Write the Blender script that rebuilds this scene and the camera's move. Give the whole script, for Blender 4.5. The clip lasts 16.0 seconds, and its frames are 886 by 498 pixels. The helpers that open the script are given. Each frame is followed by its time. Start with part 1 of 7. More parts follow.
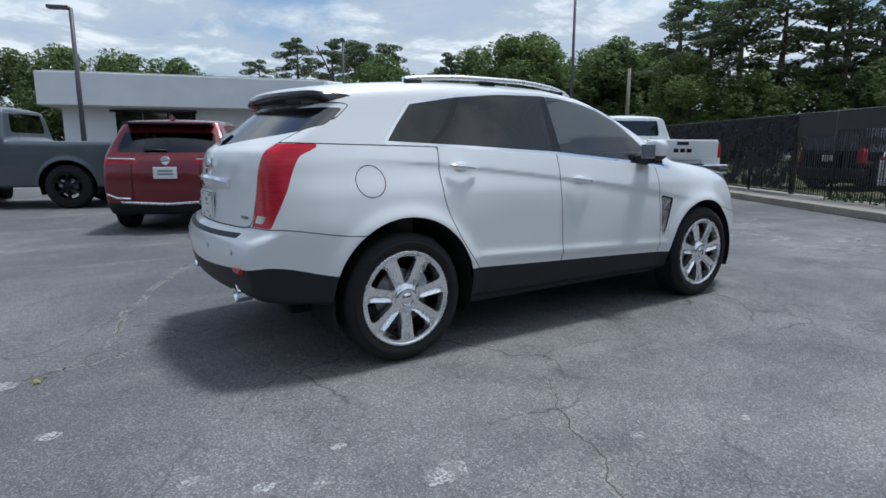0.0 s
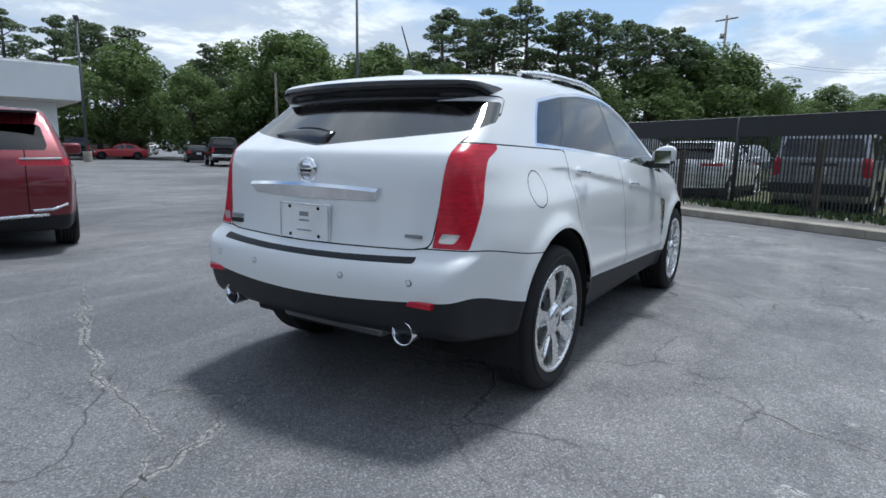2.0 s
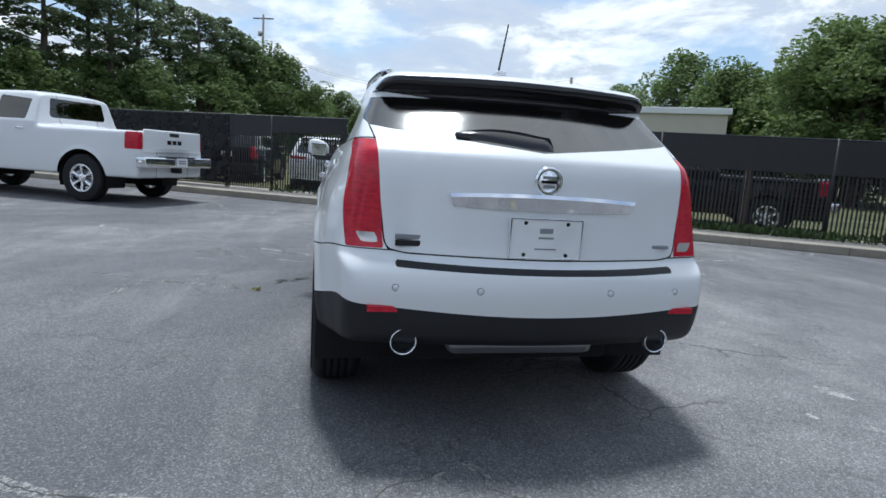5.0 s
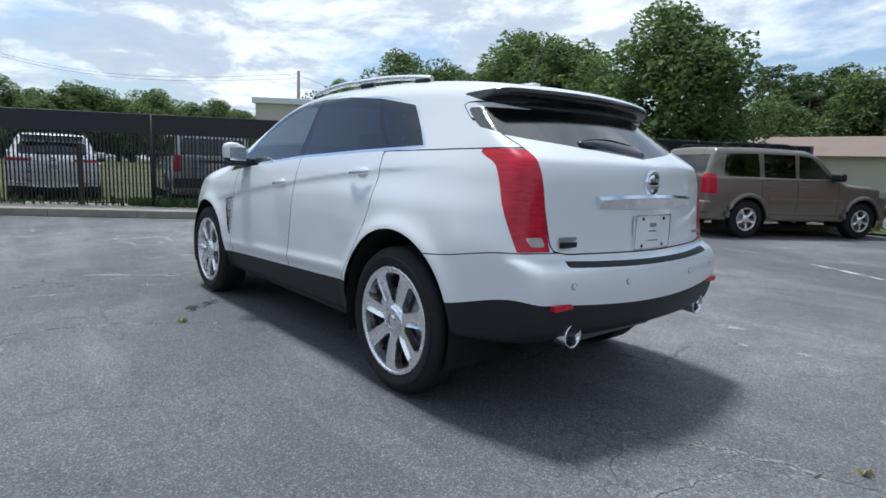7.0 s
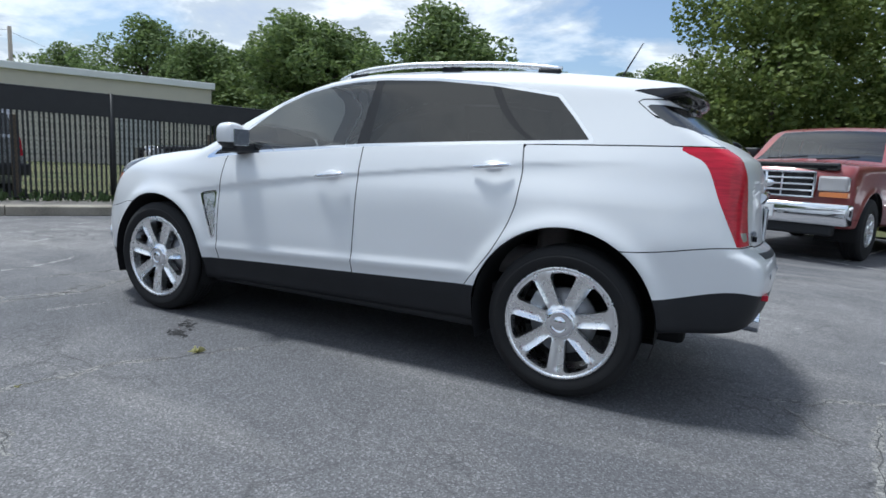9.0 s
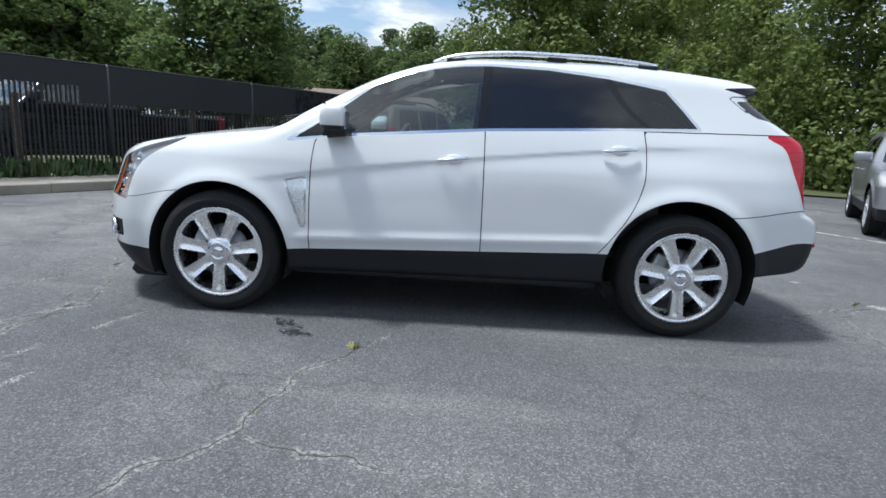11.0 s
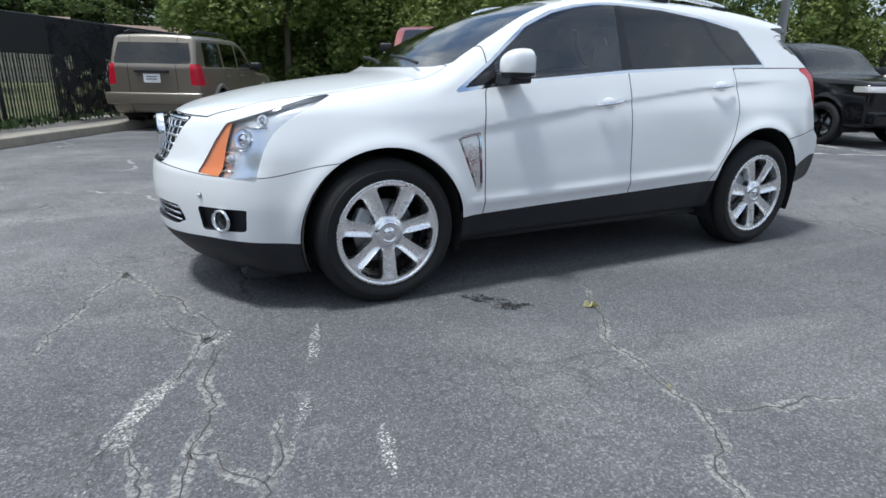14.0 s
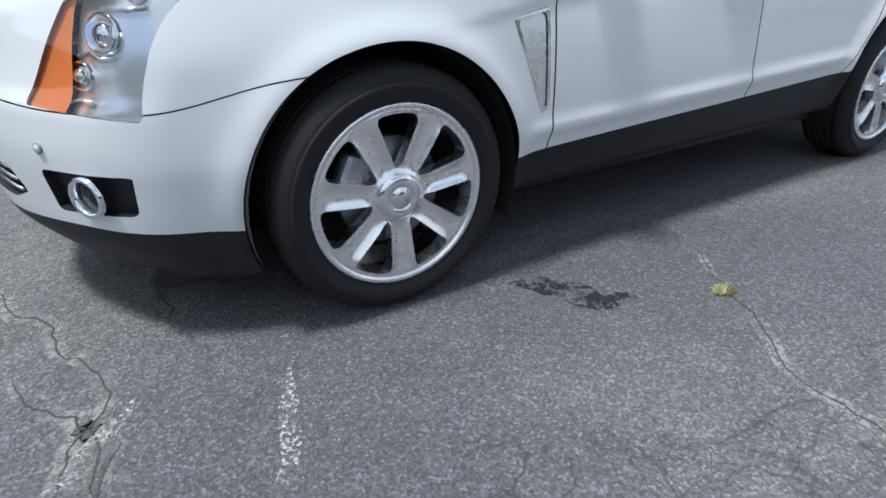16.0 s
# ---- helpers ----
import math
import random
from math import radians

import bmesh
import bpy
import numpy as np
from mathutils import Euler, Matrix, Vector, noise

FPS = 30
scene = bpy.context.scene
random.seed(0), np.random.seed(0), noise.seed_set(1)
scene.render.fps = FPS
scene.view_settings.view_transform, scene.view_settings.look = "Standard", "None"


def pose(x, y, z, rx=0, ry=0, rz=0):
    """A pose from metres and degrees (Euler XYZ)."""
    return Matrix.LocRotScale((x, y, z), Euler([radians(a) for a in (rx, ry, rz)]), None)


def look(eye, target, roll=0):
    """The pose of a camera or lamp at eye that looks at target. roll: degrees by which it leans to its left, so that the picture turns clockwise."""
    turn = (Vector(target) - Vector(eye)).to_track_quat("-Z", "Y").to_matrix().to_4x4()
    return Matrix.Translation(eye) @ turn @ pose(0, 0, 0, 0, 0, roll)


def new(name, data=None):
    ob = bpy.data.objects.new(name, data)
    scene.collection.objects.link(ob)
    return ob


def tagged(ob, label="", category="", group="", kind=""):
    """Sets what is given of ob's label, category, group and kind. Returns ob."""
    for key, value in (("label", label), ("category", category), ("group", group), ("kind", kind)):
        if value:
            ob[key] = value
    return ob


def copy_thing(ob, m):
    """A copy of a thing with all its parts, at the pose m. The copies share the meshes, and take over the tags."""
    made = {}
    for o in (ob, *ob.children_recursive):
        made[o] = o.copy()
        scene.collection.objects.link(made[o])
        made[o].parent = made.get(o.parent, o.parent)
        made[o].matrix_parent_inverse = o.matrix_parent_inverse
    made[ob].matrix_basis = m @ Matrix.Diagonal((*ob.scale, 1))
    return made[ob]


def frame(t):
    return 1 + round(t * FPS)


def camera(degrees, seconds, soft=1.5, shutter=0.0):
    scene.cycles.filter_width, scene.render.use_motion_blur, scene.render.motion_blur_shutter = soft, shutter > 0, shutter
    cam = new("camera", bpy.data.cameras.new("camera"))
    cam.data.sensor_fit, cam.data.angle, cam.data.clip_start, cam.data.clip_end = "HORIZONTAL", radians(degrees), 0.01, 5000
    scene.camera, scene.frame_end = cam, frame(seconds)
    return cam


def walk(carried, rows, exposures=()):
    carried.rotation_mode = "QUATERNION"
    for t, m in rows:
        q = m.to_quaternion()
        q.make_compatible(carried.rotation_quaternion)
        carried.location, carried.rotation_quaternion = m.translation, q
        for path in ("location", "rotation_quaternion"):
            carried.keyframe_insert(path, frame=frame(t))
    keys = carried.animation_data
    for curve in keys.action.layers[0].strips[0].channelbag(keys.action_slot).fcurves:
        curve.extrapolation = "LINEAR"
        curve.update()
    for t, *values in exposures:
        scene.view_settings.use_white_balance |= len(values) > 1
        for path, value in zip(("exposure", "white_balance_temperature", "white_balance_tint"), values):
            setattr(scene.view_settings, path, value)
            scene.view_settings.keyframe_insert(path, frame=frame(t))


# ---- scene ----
cam = camera(75.5, 16.0, soft=1.6)
PATH = [
    (0, (-1.556, -3.66, 1.222), (-0.48, -2.011, 0.873), 0.2),
    (0.5, (-1.891, -3.277, 1.23), (-0.66, -1.739, 0.891), 0.1),
    (1, (-2.233, -2.913, 1.222), (-0.848, -1.51, 0.883), 0.1),
    (1.5, (-2.473, -2.451, 1.214), (-0.946, -1.204, 0.874), 0.5),
    (2, (-2.705, -1.938, 1.204), (-1.047, -0.872, 0.87), 1.1),
    (2.5, (-2.813, -1.45, 1.199), (-1.046, -0.584, 0.839), 1.6),
    (3, (-2.892, -0.996, 1.191), (-1.037, -0.346, 0.825), 2.1),
    (5.5, (-3.013, 1.349, 1.162), (-1.153, 0.677, 0.866), 3.3),
    (6, (-2.847, 1.775, 1.154), (-1.081, 0.885, 0.858), 2.7),
    (6.5, (-2.583, 2.155, 1.143), (-0.933, 1.06, 0.864), 2.4),
    (7, (-2.312, 2.533, 1.145), (-0.799, 1.255, 0.867), 2.1),
    (7.5, (-1.907, 2.841, 1.145), (-0.562, 1.388, 0.859), 2.2),
    (8, (-1.532, 3.149, 1.158), (-0.358, 1.553, 0.887), 2.5),
    (8.5, (-1.068, 3.346, 1.136), (-0.065, 1.64, 0.845), 2.8),
    (9, (-0.615, 3.581, 1.091), (0.225, 1.788, 0.807), 3.2),
    (11.5, (1.833, 4.319, 1.165), (1.692, 2.368, 0.749), 2.8),
    (12, (2.286, 4.23, 1.173), (1.981, 2.301, 0.741), 2.5),
    (12.5, (2.73, 4.188, 1.159), (2.28, 2.291, 0.71), 2.2),
    (13, (3.147, 4.028, 1.152), (2.56, 2.179, 0.662), 2.0),
    (13.5, (3.513, 3.794, 1.146), (2.785, 2.01, 0.609), 1.7),
    (14, (3.823, 3.522, 1.154), (2.961, 1.815, 0.569), 1.1),
    (14.5, (3.987, 3.16, 1.142), (3.013, 1.534, 0.503), 0.4),
    (15, (4.057, 2.825, 1.135), (2.968, 1.301, 0.435), -0.7),
    (15.5, (3.845, 2.544, 1.098), (2.742, 1.075, 0.307), -1.2),
    (16, (3.495, 2.289, 1.024), (2.588, 0.773, 0.086), -0.2),
]
walk(cam, [(t, look(eye, target, roll)) for t, eye, target, roll in PATH], [(0, 0.50, 5790, 6), (3, 0.84, 5850, 6), (7, 0.78, 5850, 6), (12, 0.92, 6000, 6), (16, 0.88, 6010, 6)])

# ---------------------------------------------------------------- light
SUN_EL, SUN_AZ = 72.0, 0.0          # degrees; azimuth from +x towards +y
SUN_POWER, SKY_POWER = 2.1, 0.085
CLOUD_LIT, CLOUD_DARK = 0.63, 0.40

sun = new("sun", bpy.data.lights.new("sun", "SUN"))
sun.data.energy, sun.data.angle, sun.data.color = SUN_POWER, radians(9.0), (1.0, 0.97, 0.93)
_d = Vector((math.cos(radians(SUN_EL)) * math.cos(radians(SUN_AZ)), math.cos(radians(SUN_EL)) * math.sin(radians(SUN_AZ)), math.sin(radians(SUN_EL))))
sun.matrix_world = look(_d * 60, (0, 0, 0))


def make_world():
    w = bpy.data.worlds.new("sky_world")
    scene.world = w
    w.use_nodes = True
    nt = w.node_tree
    nt.nodes.clear()
    N, L = nt.nodes.new, nt.links.new
    out, bg = N("ShaderNodeOutputWorld"), N("ShaderNodeBackground")
    sky = N("ShaderNodeTexSky")
    sky.sky_type, sky.sun_disc = "NISHITA", False
    sky.sun_elevation, sky.sun_rotation = radians(SUN_EL), radians(90 - SUN_AZ)
    sky.dust_density = 2.0
    tc, sep = N("ShaderNodeTexCoord"), N("ShaderNodeSeparateXYZ")
    L(tc.outputs["Generated"], sep.inputs[0])
    den = N("ShaderNodeMath"); den.operation = "ADD"; den.inputs[1].default_value = 0.16
    mx = N("ShaderNodeMath"); mx.operation = "MAXIMUM"; mx.inputs[1].default_value = 0.0
    L(sep.outputs[2], mx.inputs[0]); L(mx.outputs[0], den.inputs[0])
    px, py = N("ShaderNodeMath"), N("ShaderNodeMath")
    px.operation = py.operation = "DIVIDE"
    L(sep.outputs[0], px.inputs[0]); L(den.outputs[0], px.inputs[1])
    L(sep.outputs[1], py.inputs[0]); L(den.outputs[0], py.inputs[1])
    com = N("ShaderNodeCombineXYZ")
    L(px.outputs[0], com.inputs[0]); L(py.outputs[0], com.inputs[1])

    def cloud_noise(scale, detail, rough, offset):
        mp = N("ShaderNodeMapping"); mp.inputs["Location"].default_value = offset
        no = N("ShaderNodeTexNoise")
        no.inputs["Scale"].default_value, no.inputs["Detail"].default_value, no.inputs["Roughness"].default_value = scale, detail, rough
        no.inputs["Distortion"].default_value = 0.25
        L(com.outputs[0], mp.inputs[0]); L(mp.outputs[0], no.inputs["Vector"])
        return no.outputs["Fac"]

    def ramp(fac, stops):
        r = N("ShaderNodeValToRGB")
        e = r.color_ramp.elements
        while len(e) < len(stops):
            e.new(0.5)
        for k, (p, c) in enumerate(stops):
            e[k].position, e[k].color = p, (*c, 1) if len(c) == 3 else c
        L(fac, r.inputs[0])
        return r.outputs[0]

    cover = ramp(cloud_noise(0.75, 10, 0.56, (1.3, 4.1, 0)), [(0.41, (0, 0, 0)), (0.49, (0.85,) * 3), (0.57, (1,) * 3)])
    a, b = CLOUD_DARK, CLOUD_LIT
    shade = ramp(cloud_noise(2.2, 9, 0.60, (7.7, 2.2, 3.0)), [(0.38, (a * 0.86, a * 0.95, a * 1.12)), (0.50, (0.62 * b, 0.66 * b, 0.72 * b)), (0.60, (b, b, b))])
    scale = N("ShaderNodeMixRGB"); scale.blend_type = "MULTIPLY"; scale.inputs[0].default_value = 1.0
    scale.inputs[2].default_value = (SKY_POWER,) * 3 + (1,)
    L(sky.outputs[0], scale.inputs[1])
    mix = N("ShaderNodeMixRGB")
    L(cover, mix.inputs[0]); L(scale.outputs[0], mix.inputs[1]); L(shade, mix.inputs[2])
    L(mix.outputs[0], bg.inputs[0]); L(bg.outputs[0], out.inputs[0])


make_world()


# ---------------------------------------------------------------- materials
class Mat:
    """A node material under construction."""

    def __init__(self, name):
        self.m = bpy.data.materials.new(name)
        self.m.use_nodes = True
        self.nt = self.m.node_tree
        self.bsdf = self.nt.nodes["Principled BSDF"]
        self.out = self.nt.nodes["Material Output"]

    def n(self, kind, **inputs):
        node = self.nt.nodes.new(kind)
        for k, v in inputs.items():
            node.inputs[k.replace("_", " ")].default_value = v
        return node

    def l(self, a, b):
        self.nt.links.new(a, b)
        return self

    def set(self, **inputs):
        for k, v in inputs.items():
            self.bsdf.inputs[k.replace("_", " ")].default_value = (*v, 1) if k in ("Base_Color", "Emission_Color", "Specular_Tint", "Coat_Tint") and len(v) == 3 else v
        return self

    def noise(self, scale, detail=4, rough=0.55, world=True, stretch=(1, 1, 1)):
        mp = self.n("ShaderNodeMapping", Scale=stretch)
        if world:
            self.l(self.n("ShaderNodeNewGeometry").outputs["Position"], mp.inputs[0])
        else:
            self.l(self.n("ShaderNodeTexCoord").outputs["Object"], mp.inputs[0])
        no = self.n("ShaderNodeTexNoise", Scale=scale, Detail=detail, Roughness=rough)
        self.l(mp.outputs[0], no.inputs["Vector"])
        return no.outputs["Fac"]

    def ramp(self, fac, stops):
        r = self.n("ShaderNodeValToRGB")
        e = r.color_ramp.elements
        while len(e) < len(stops):
            e.new(0.5)
        for k, (p, c) in enumerate(stops):
            e[k].position, e[k].color = p, (c, c, c, 1) if isinstance(c, (int, float)) else (*c, 1)
        self.l(fac, r.inputs[0])
        return r.outputs[0]

    def mix(self, fac, a, b, mode="MIX"):
        x = self.n("ShaderNodeMixRGB")
        x.blend_type = mode
        for k, v in ((0, fac), (1, a), (2, b)):
            if isinstance(v, bpy.types.NodeSocket):
                self.l(v, x.inputs[k])
            else:
                x.inputs[k].default_value = v if k == 0 else ((v,) * 3 + (1,) if isinstance(v, (int, float)) else (*v, 1))
        return x.outputs[0]

    def math(self, op, a, b=0.0):
        x = self.n("ShaderNodeMath")
        x.operation = op
        for k, v in ((0, a), (1, b)):
            if isinstance(v, bpy.types.NodeSocket):
                self.l(v, x.inputs[k])
            else:
                x.inputs[k].default_value = v
        return x.outputs[0]

    def bump(self, height, strength=0.3, distance=0.01):
        b = self.n("ShaderNodeBump", Strength=strength, Distance=distance)
        self.l(height, b.inputs["Height"])
        self.l(b.outputs[0], self.bsdf.inputs["Normal"])
        return self

    def color(self, socket):
        return self.l(socket, self.bsdf.inputs["Base Color"])

    def rough(self, socket):
        return self.l(socket, self.bsdf.inputs["Roughness"])


def paint(name, col, metallic=0.0, flake=0.0, dirt=0.06):
    m = Mat(name).set(Base_Color=col, Roughness=0.35, Metallic=metallic, Coat_Weight=0.8, Coat_Roughness=0.04)
    base = m.mix(m.ramp(m.noise(3.0, 5), [(0.35, 0.0), (0.75, dirt)]), col, tuple(c * 0.75 + 0.03 for c in col))
    m.color(base)
    m.rough(m.ramp(m.noise(40, 3), [(0.3, 0.30), (0.7, 0.42)]))
    return m.m


def plastic(name, col, rough=0.5, grain=180, bump=0.08):
    m = Mat(name).set(Base_Color=col, Roughness=rough)
    m.color(m.mix(m.ramp(m.noise(6, 5), [(0.3, 0.0), (0.75, 0.5)]), col, tuple(c * 1.35 + 0.006 for c in col)))
    m.bump(m.noise(grain, 2, world=False), bump, 0.002)
    return m.m


def metal(name, col, rough=0.12, wear=0.12):
    m = Mat(name).set(Base_Color=col, Metallic=1.0, Roughness=rough)
    m.rough(m.ramp(m.noise(25, 4), [(0.3, rough), (0.75, rough + wear)]))
    return m.m


def glass(name, tint, rough=0.02, ior=1.55):
    m = Mat(name)
    m.nt.nodes.remove(m.bsdf)
    tr = m.n("ShaderNodeBsdfTransparent", Color=(*tint, 1))
    gl = m.n("ShaderNodeBsdfGlossy", Color=(1, 1, 1, 1), Roughness=rough)
    fr = m.n("ShaderNodeFresnel", IOR=ior)
    mix = m.n("ShaderNodeMixShader")
    m.l(fr.outputs[0], mix.inputs[0]).l(tr.outputs[0], mix.inputs[1]).l(gl.outputs[0], mix.inputs[2])
    m.l(mix.outputs[0], m.out.inputs[0])
    return m.m


M_WHITE = paint("white_pearl_paint", (0.77, 0.785, 0.80), dirt=0.05)
M_WHITE2 = paint("plain_white_paint", (0.78, 0.79, 0.80))
M_GREYP = paint("grey_metal_paint", (0.10, 0.115, 0.135), 0.4)
M_REDP = paint("dark_red_paint", (0.16, 0.012, 0.022), 0.35)
M_REDF = paint("faded_red_paint", (0.25, 0.045, 0.045), 0.1)
M_TAN = paint("tan_metal_paint", (0.20, 0.175, 0.14), 0.4)
M_SILVER = paint("silver_paint", (0.36, 0.37, 0.40), 0.55)
M_BLACKP = plastic("black_paint", (0.005, 0.005, 0.006), 0.07, bump=0.0)
M_GOLD = paint("pale_gold_paint", (0.52, 0.50, 0.44), 0.3)
M_BRIGHTRED = paint("bright_red_paint", (0.42, 0.02, 0.03))
M_CLAD = plastic("black_plastic", (0.006, 0.007, 0.010), 0.55)
M_GLOSSBLACK = plastic("gloss_black_trim", (0.008, 0.008, 0.01), 0.12, bump=0.0)
M_DARK = plastic("dark_void", (0.006, 0.006, 0.007), 0.9)
M_RUBBER = plastic("tyre_rubber", (0.007, 0.007, 0.008), 0.8, 90, 0.2)
M_CHROME = metal("chrome", (0.86, 0.88, 0.92), 0.05, 0.06)
M_ALLOY = metal("polished_alloy", (0.95, 0.96, 0.97), 0.24, 0.10)
M_BLACKALLOY = metal("black_alloy", (0.03, 0.03, 0.032), 0.3, 0.1)
M_STEEL = metal("brake_steel", (0.30, 0.30, 0.31), 0.4, 0.2)
M_GALV = metal("galvanised_steel", (0.42, 0.44, 0.46), 0.45, 0.2)
M_GLASS = glass("clear_tinted_glass", (0.60, 0.68, 0.69), ior=1.95)
M_PRIVACY = glass("privacy_glass", (0.06, 0.066, 0.075), ior=1.72)
M_REARGLASS = glass("tinted_rear_glass", (0.04, 0.042, 0.045), rough=0.10, ior=2.2)
M_BOWL = Mat("silvered_reflector").set(Base_Color=(0.78, 0.80, 0.83), Roughness=0.18, Metallic=0.7).m
M_LAMPEDGE = metal("grey_lamp_edge", (0.30, 0.31, 0.33), 0.3)
M_SCREEN = glass("windscreen_glass", (0.55, 0.6, 0.58), ior=1.85)
M_LENS = glass("clear_lens", (0.93, 0.94, 0.95))
M_REDLENS = Mat("red_lamp_plastic").set(Base_Color=(0.50, 0.012, 0.022), Roughness=0.25, Coat_Weight=0.25, Coat_Roughness=0.03, Specular_IOR_Level=0.3)
_c = M_REDLENS.noise(30, 2, world=False, stretch=(0.2, 1, 3))
M_REDLENS.color(M_REDLENS.mix(M_REDLENS.ramp(_c, [(0.4, 0.0), (0.62, 0.6)]), (0.56, 0.014, 0.038), (0.33, 0.006, 0.020)))
M_REDLENS = M_REDLENS.m
M_AMBER = Mat("amber_lamp_plastic").set(Base_Color=(0.72, 0.24, 0.075), Roughness=0.35, Coat_Weight=0.4).m
M_CLEARLAMP = Mat("pale_lamp_plastic").set(Base_Color=(0.62, 0.60, 0.60), Roughness=0.12, Metallic=0.4, Coat_Weight=0.8).m
M_LEATHER = plastic("grey_leather", (0.16, 0.15, 0.145), 0.55, 120, 0.15)
M_DASH = plastic("dashboard_plastic", (0.05, 0.05, 0.053), 0.6)
M_PLATE = plastic("white_plate", (0.74, 0.75, 0.76), 0.35, bump=0.0)
M_MARK = plastic("grey_marking", (0.22, 0.23, 0.25), 0.5, bump=0.0)
M_WHITEMARK = plastic("white_marking", (0.75, 0.75, 0.75), 0.5, bump=0.0)


# ---------------------------------------------------------------- mesh helpers
def mesh_object(name, verts, faces, material, parent=None, label="", smooth=True, normals=None):
    me = bpy.data.meshes.new(name)
    me.from_pydata([tuple(v) for v in verts], [], faces)
    if smooth:
        me.polygons.foreach_set("use_smooth", [True] * len(me.polygons))
    me.materials.append(material)
    if normals is not None:
        me.normals_split_custom_set_from_vertices([tuple(v) for v in normals])
    ob = new(name, me)
    if parent is not None:
        ob.parent = parent
    if label:
        ob["label"] = label
    return ob


def part(name, bm, material, parent, label="", smooth=False):
    """Links a bmesh as one mesh object under a thing or under a part."""
    me = bpy.data.meshes.new(name)
    if smooth:
        for f in bm.faces:
            f.smooth = True
    bm.to_mesh(me)
    bm.free()
    me.materials.append(material)
    if smooth == "auto":
        me.set_sharp_from_angle(angle=radians(38))
    ob = new(name, me)
    ob.parent = parent
    if label:
        ob["label"] = label
    return ob


def thing(name, at=None, label="", category="", group="", kind=""):
    ob = new(name)
    if at is not None:
        ob.matrix_world = at
    return tagged(ob, label, category, group, kind)


def add_box(bm, lo, hi, bevel=0.0, m=None, seg=2):
    c = [(a + b) / 2 for a, b in zip(lo, hi)]
    s = [b - a for a, b in zip(lo, hi)]
    r = bmesh.ops.create_cube(bm, size=1.0, matrix=(m or Matrix()) @ Matrix.Translation(c) @ Matrix.Diagonal((*s, 1)))
    if bevel > 0:
        edges = list({e for v in r["verts"] for e in v.link_edges})
        bmesh.ops.bevel(bm, geom=edges, offset=bevel, segments=seg, affect="EDGES", profile=0.5)
    return bm


def box(lo, hi, bevel=0.0, m=None, seg=2):
    return add_box(bmesh.new(), lo, hi, bevel, m, seg)


def add_tube(bm, points, radius, sides=8, caps=True):
    """A tube through the points; radius a number or one for each point."""
    pts = [Vector(p) for p in points]
    rad = [radius] * len(pts) if isinstance(radius, (int, float)) else list(radius)
    rings = []
    for k, p in enumerate(pts):
        d = (pts[min(k + 1, len(pts) - 1)] - pts[max(k - 1, 0)]).normalized()
        u = d.cross(Vector((0, 0, 1)) if abs(d.z) < 0.9 else Vector((1, 0, 0))).normalized()
        v = d.cross(u)
        rings.append([bm.verts.new(p + rad[k] * (math.cos(a) * u + math.sin(a) * v)) for a in (2 * math.pi * i / sides for i in range(sides))])
    for r0, r1 in zip(rings, rings[1:]):
        for i in range(sides):
            bm.faces.new((r0[i], r0[(i + 1) % sides], r1[(i + 1) % sides], r1[i])).smooth = True
    if caps:
        bm.faces.new(rings[0][::-1])
        bm.faces.new(rings[-1])
    return bm


def tube(points, radius, sides=8, caps=True):
    return add_tube(bmesh.new(), points, radius, sides, caps)


def add_lathe(bm, profile, axis_m=None, seg=48, closed=False):
    """Turns (radius, height) pairs round the y axis of axis_m."""
    mtx = axis_m or Matrix()
    rings = []
    for r, h in profile:
        rings.append([bm.verts.new(mtx @ Vector((r * math.cos(a), h, r * math.sin(a)))) for a in (2 * math.pi * i / seg for i in range(seg))])
    pairs = list(zip(rings, rings[1:])) + ([(rings[-1], rings[0])] if closed else [])
    for r0, r1 in pairs:
        for i in range(seg):
            bm.faces.new((r0[i], r0[(i + 1) % seg], r1[(i + 1) % seg], r1[i])).smooth = True
    return bm


def lathe(profile, axis_m=None, seg=48, closed=False):
    return add_lathe(bmesh.new(), profile, axis_m, seg, closed)


def add_prism(bm, poly, axis, lo, hi, bevel=0.0):
    """A polygon of pairs pushed along an axis (0, 1 or 2) from lo to hi."""
    def at(p, h):
        v = list(p)
        v.insert(axis, h)
        return v
    a = [bm.verts.new(at(p, lo)) for p in poly]
    b = [bm.verts.new(at(p, hi)) for p in poly]
    fs = [bm.faces.new(a), bm.faces.new(b[::-1])]
    for i in range(len(poly)):
        j = (i + 1) % len(poly)
        fs.append(bm.faces.new((a[j], a[i], b[i], b[j])))
    bmesh.ops.recalc_face_normals(bm, faces=fs)
    if bevel > 0:
        bmesh.ops.bevel(bm, geom=list({e for f in fs for e in f.edges}), offset=bevel, segments=2, affect="EDGES", profile=0.5)
    return bm


def prism(poly, axis, lo, hi, bevel=0.0):
    return add_prism(bmesh.new(), poly, axis, lo, hi, bevel)


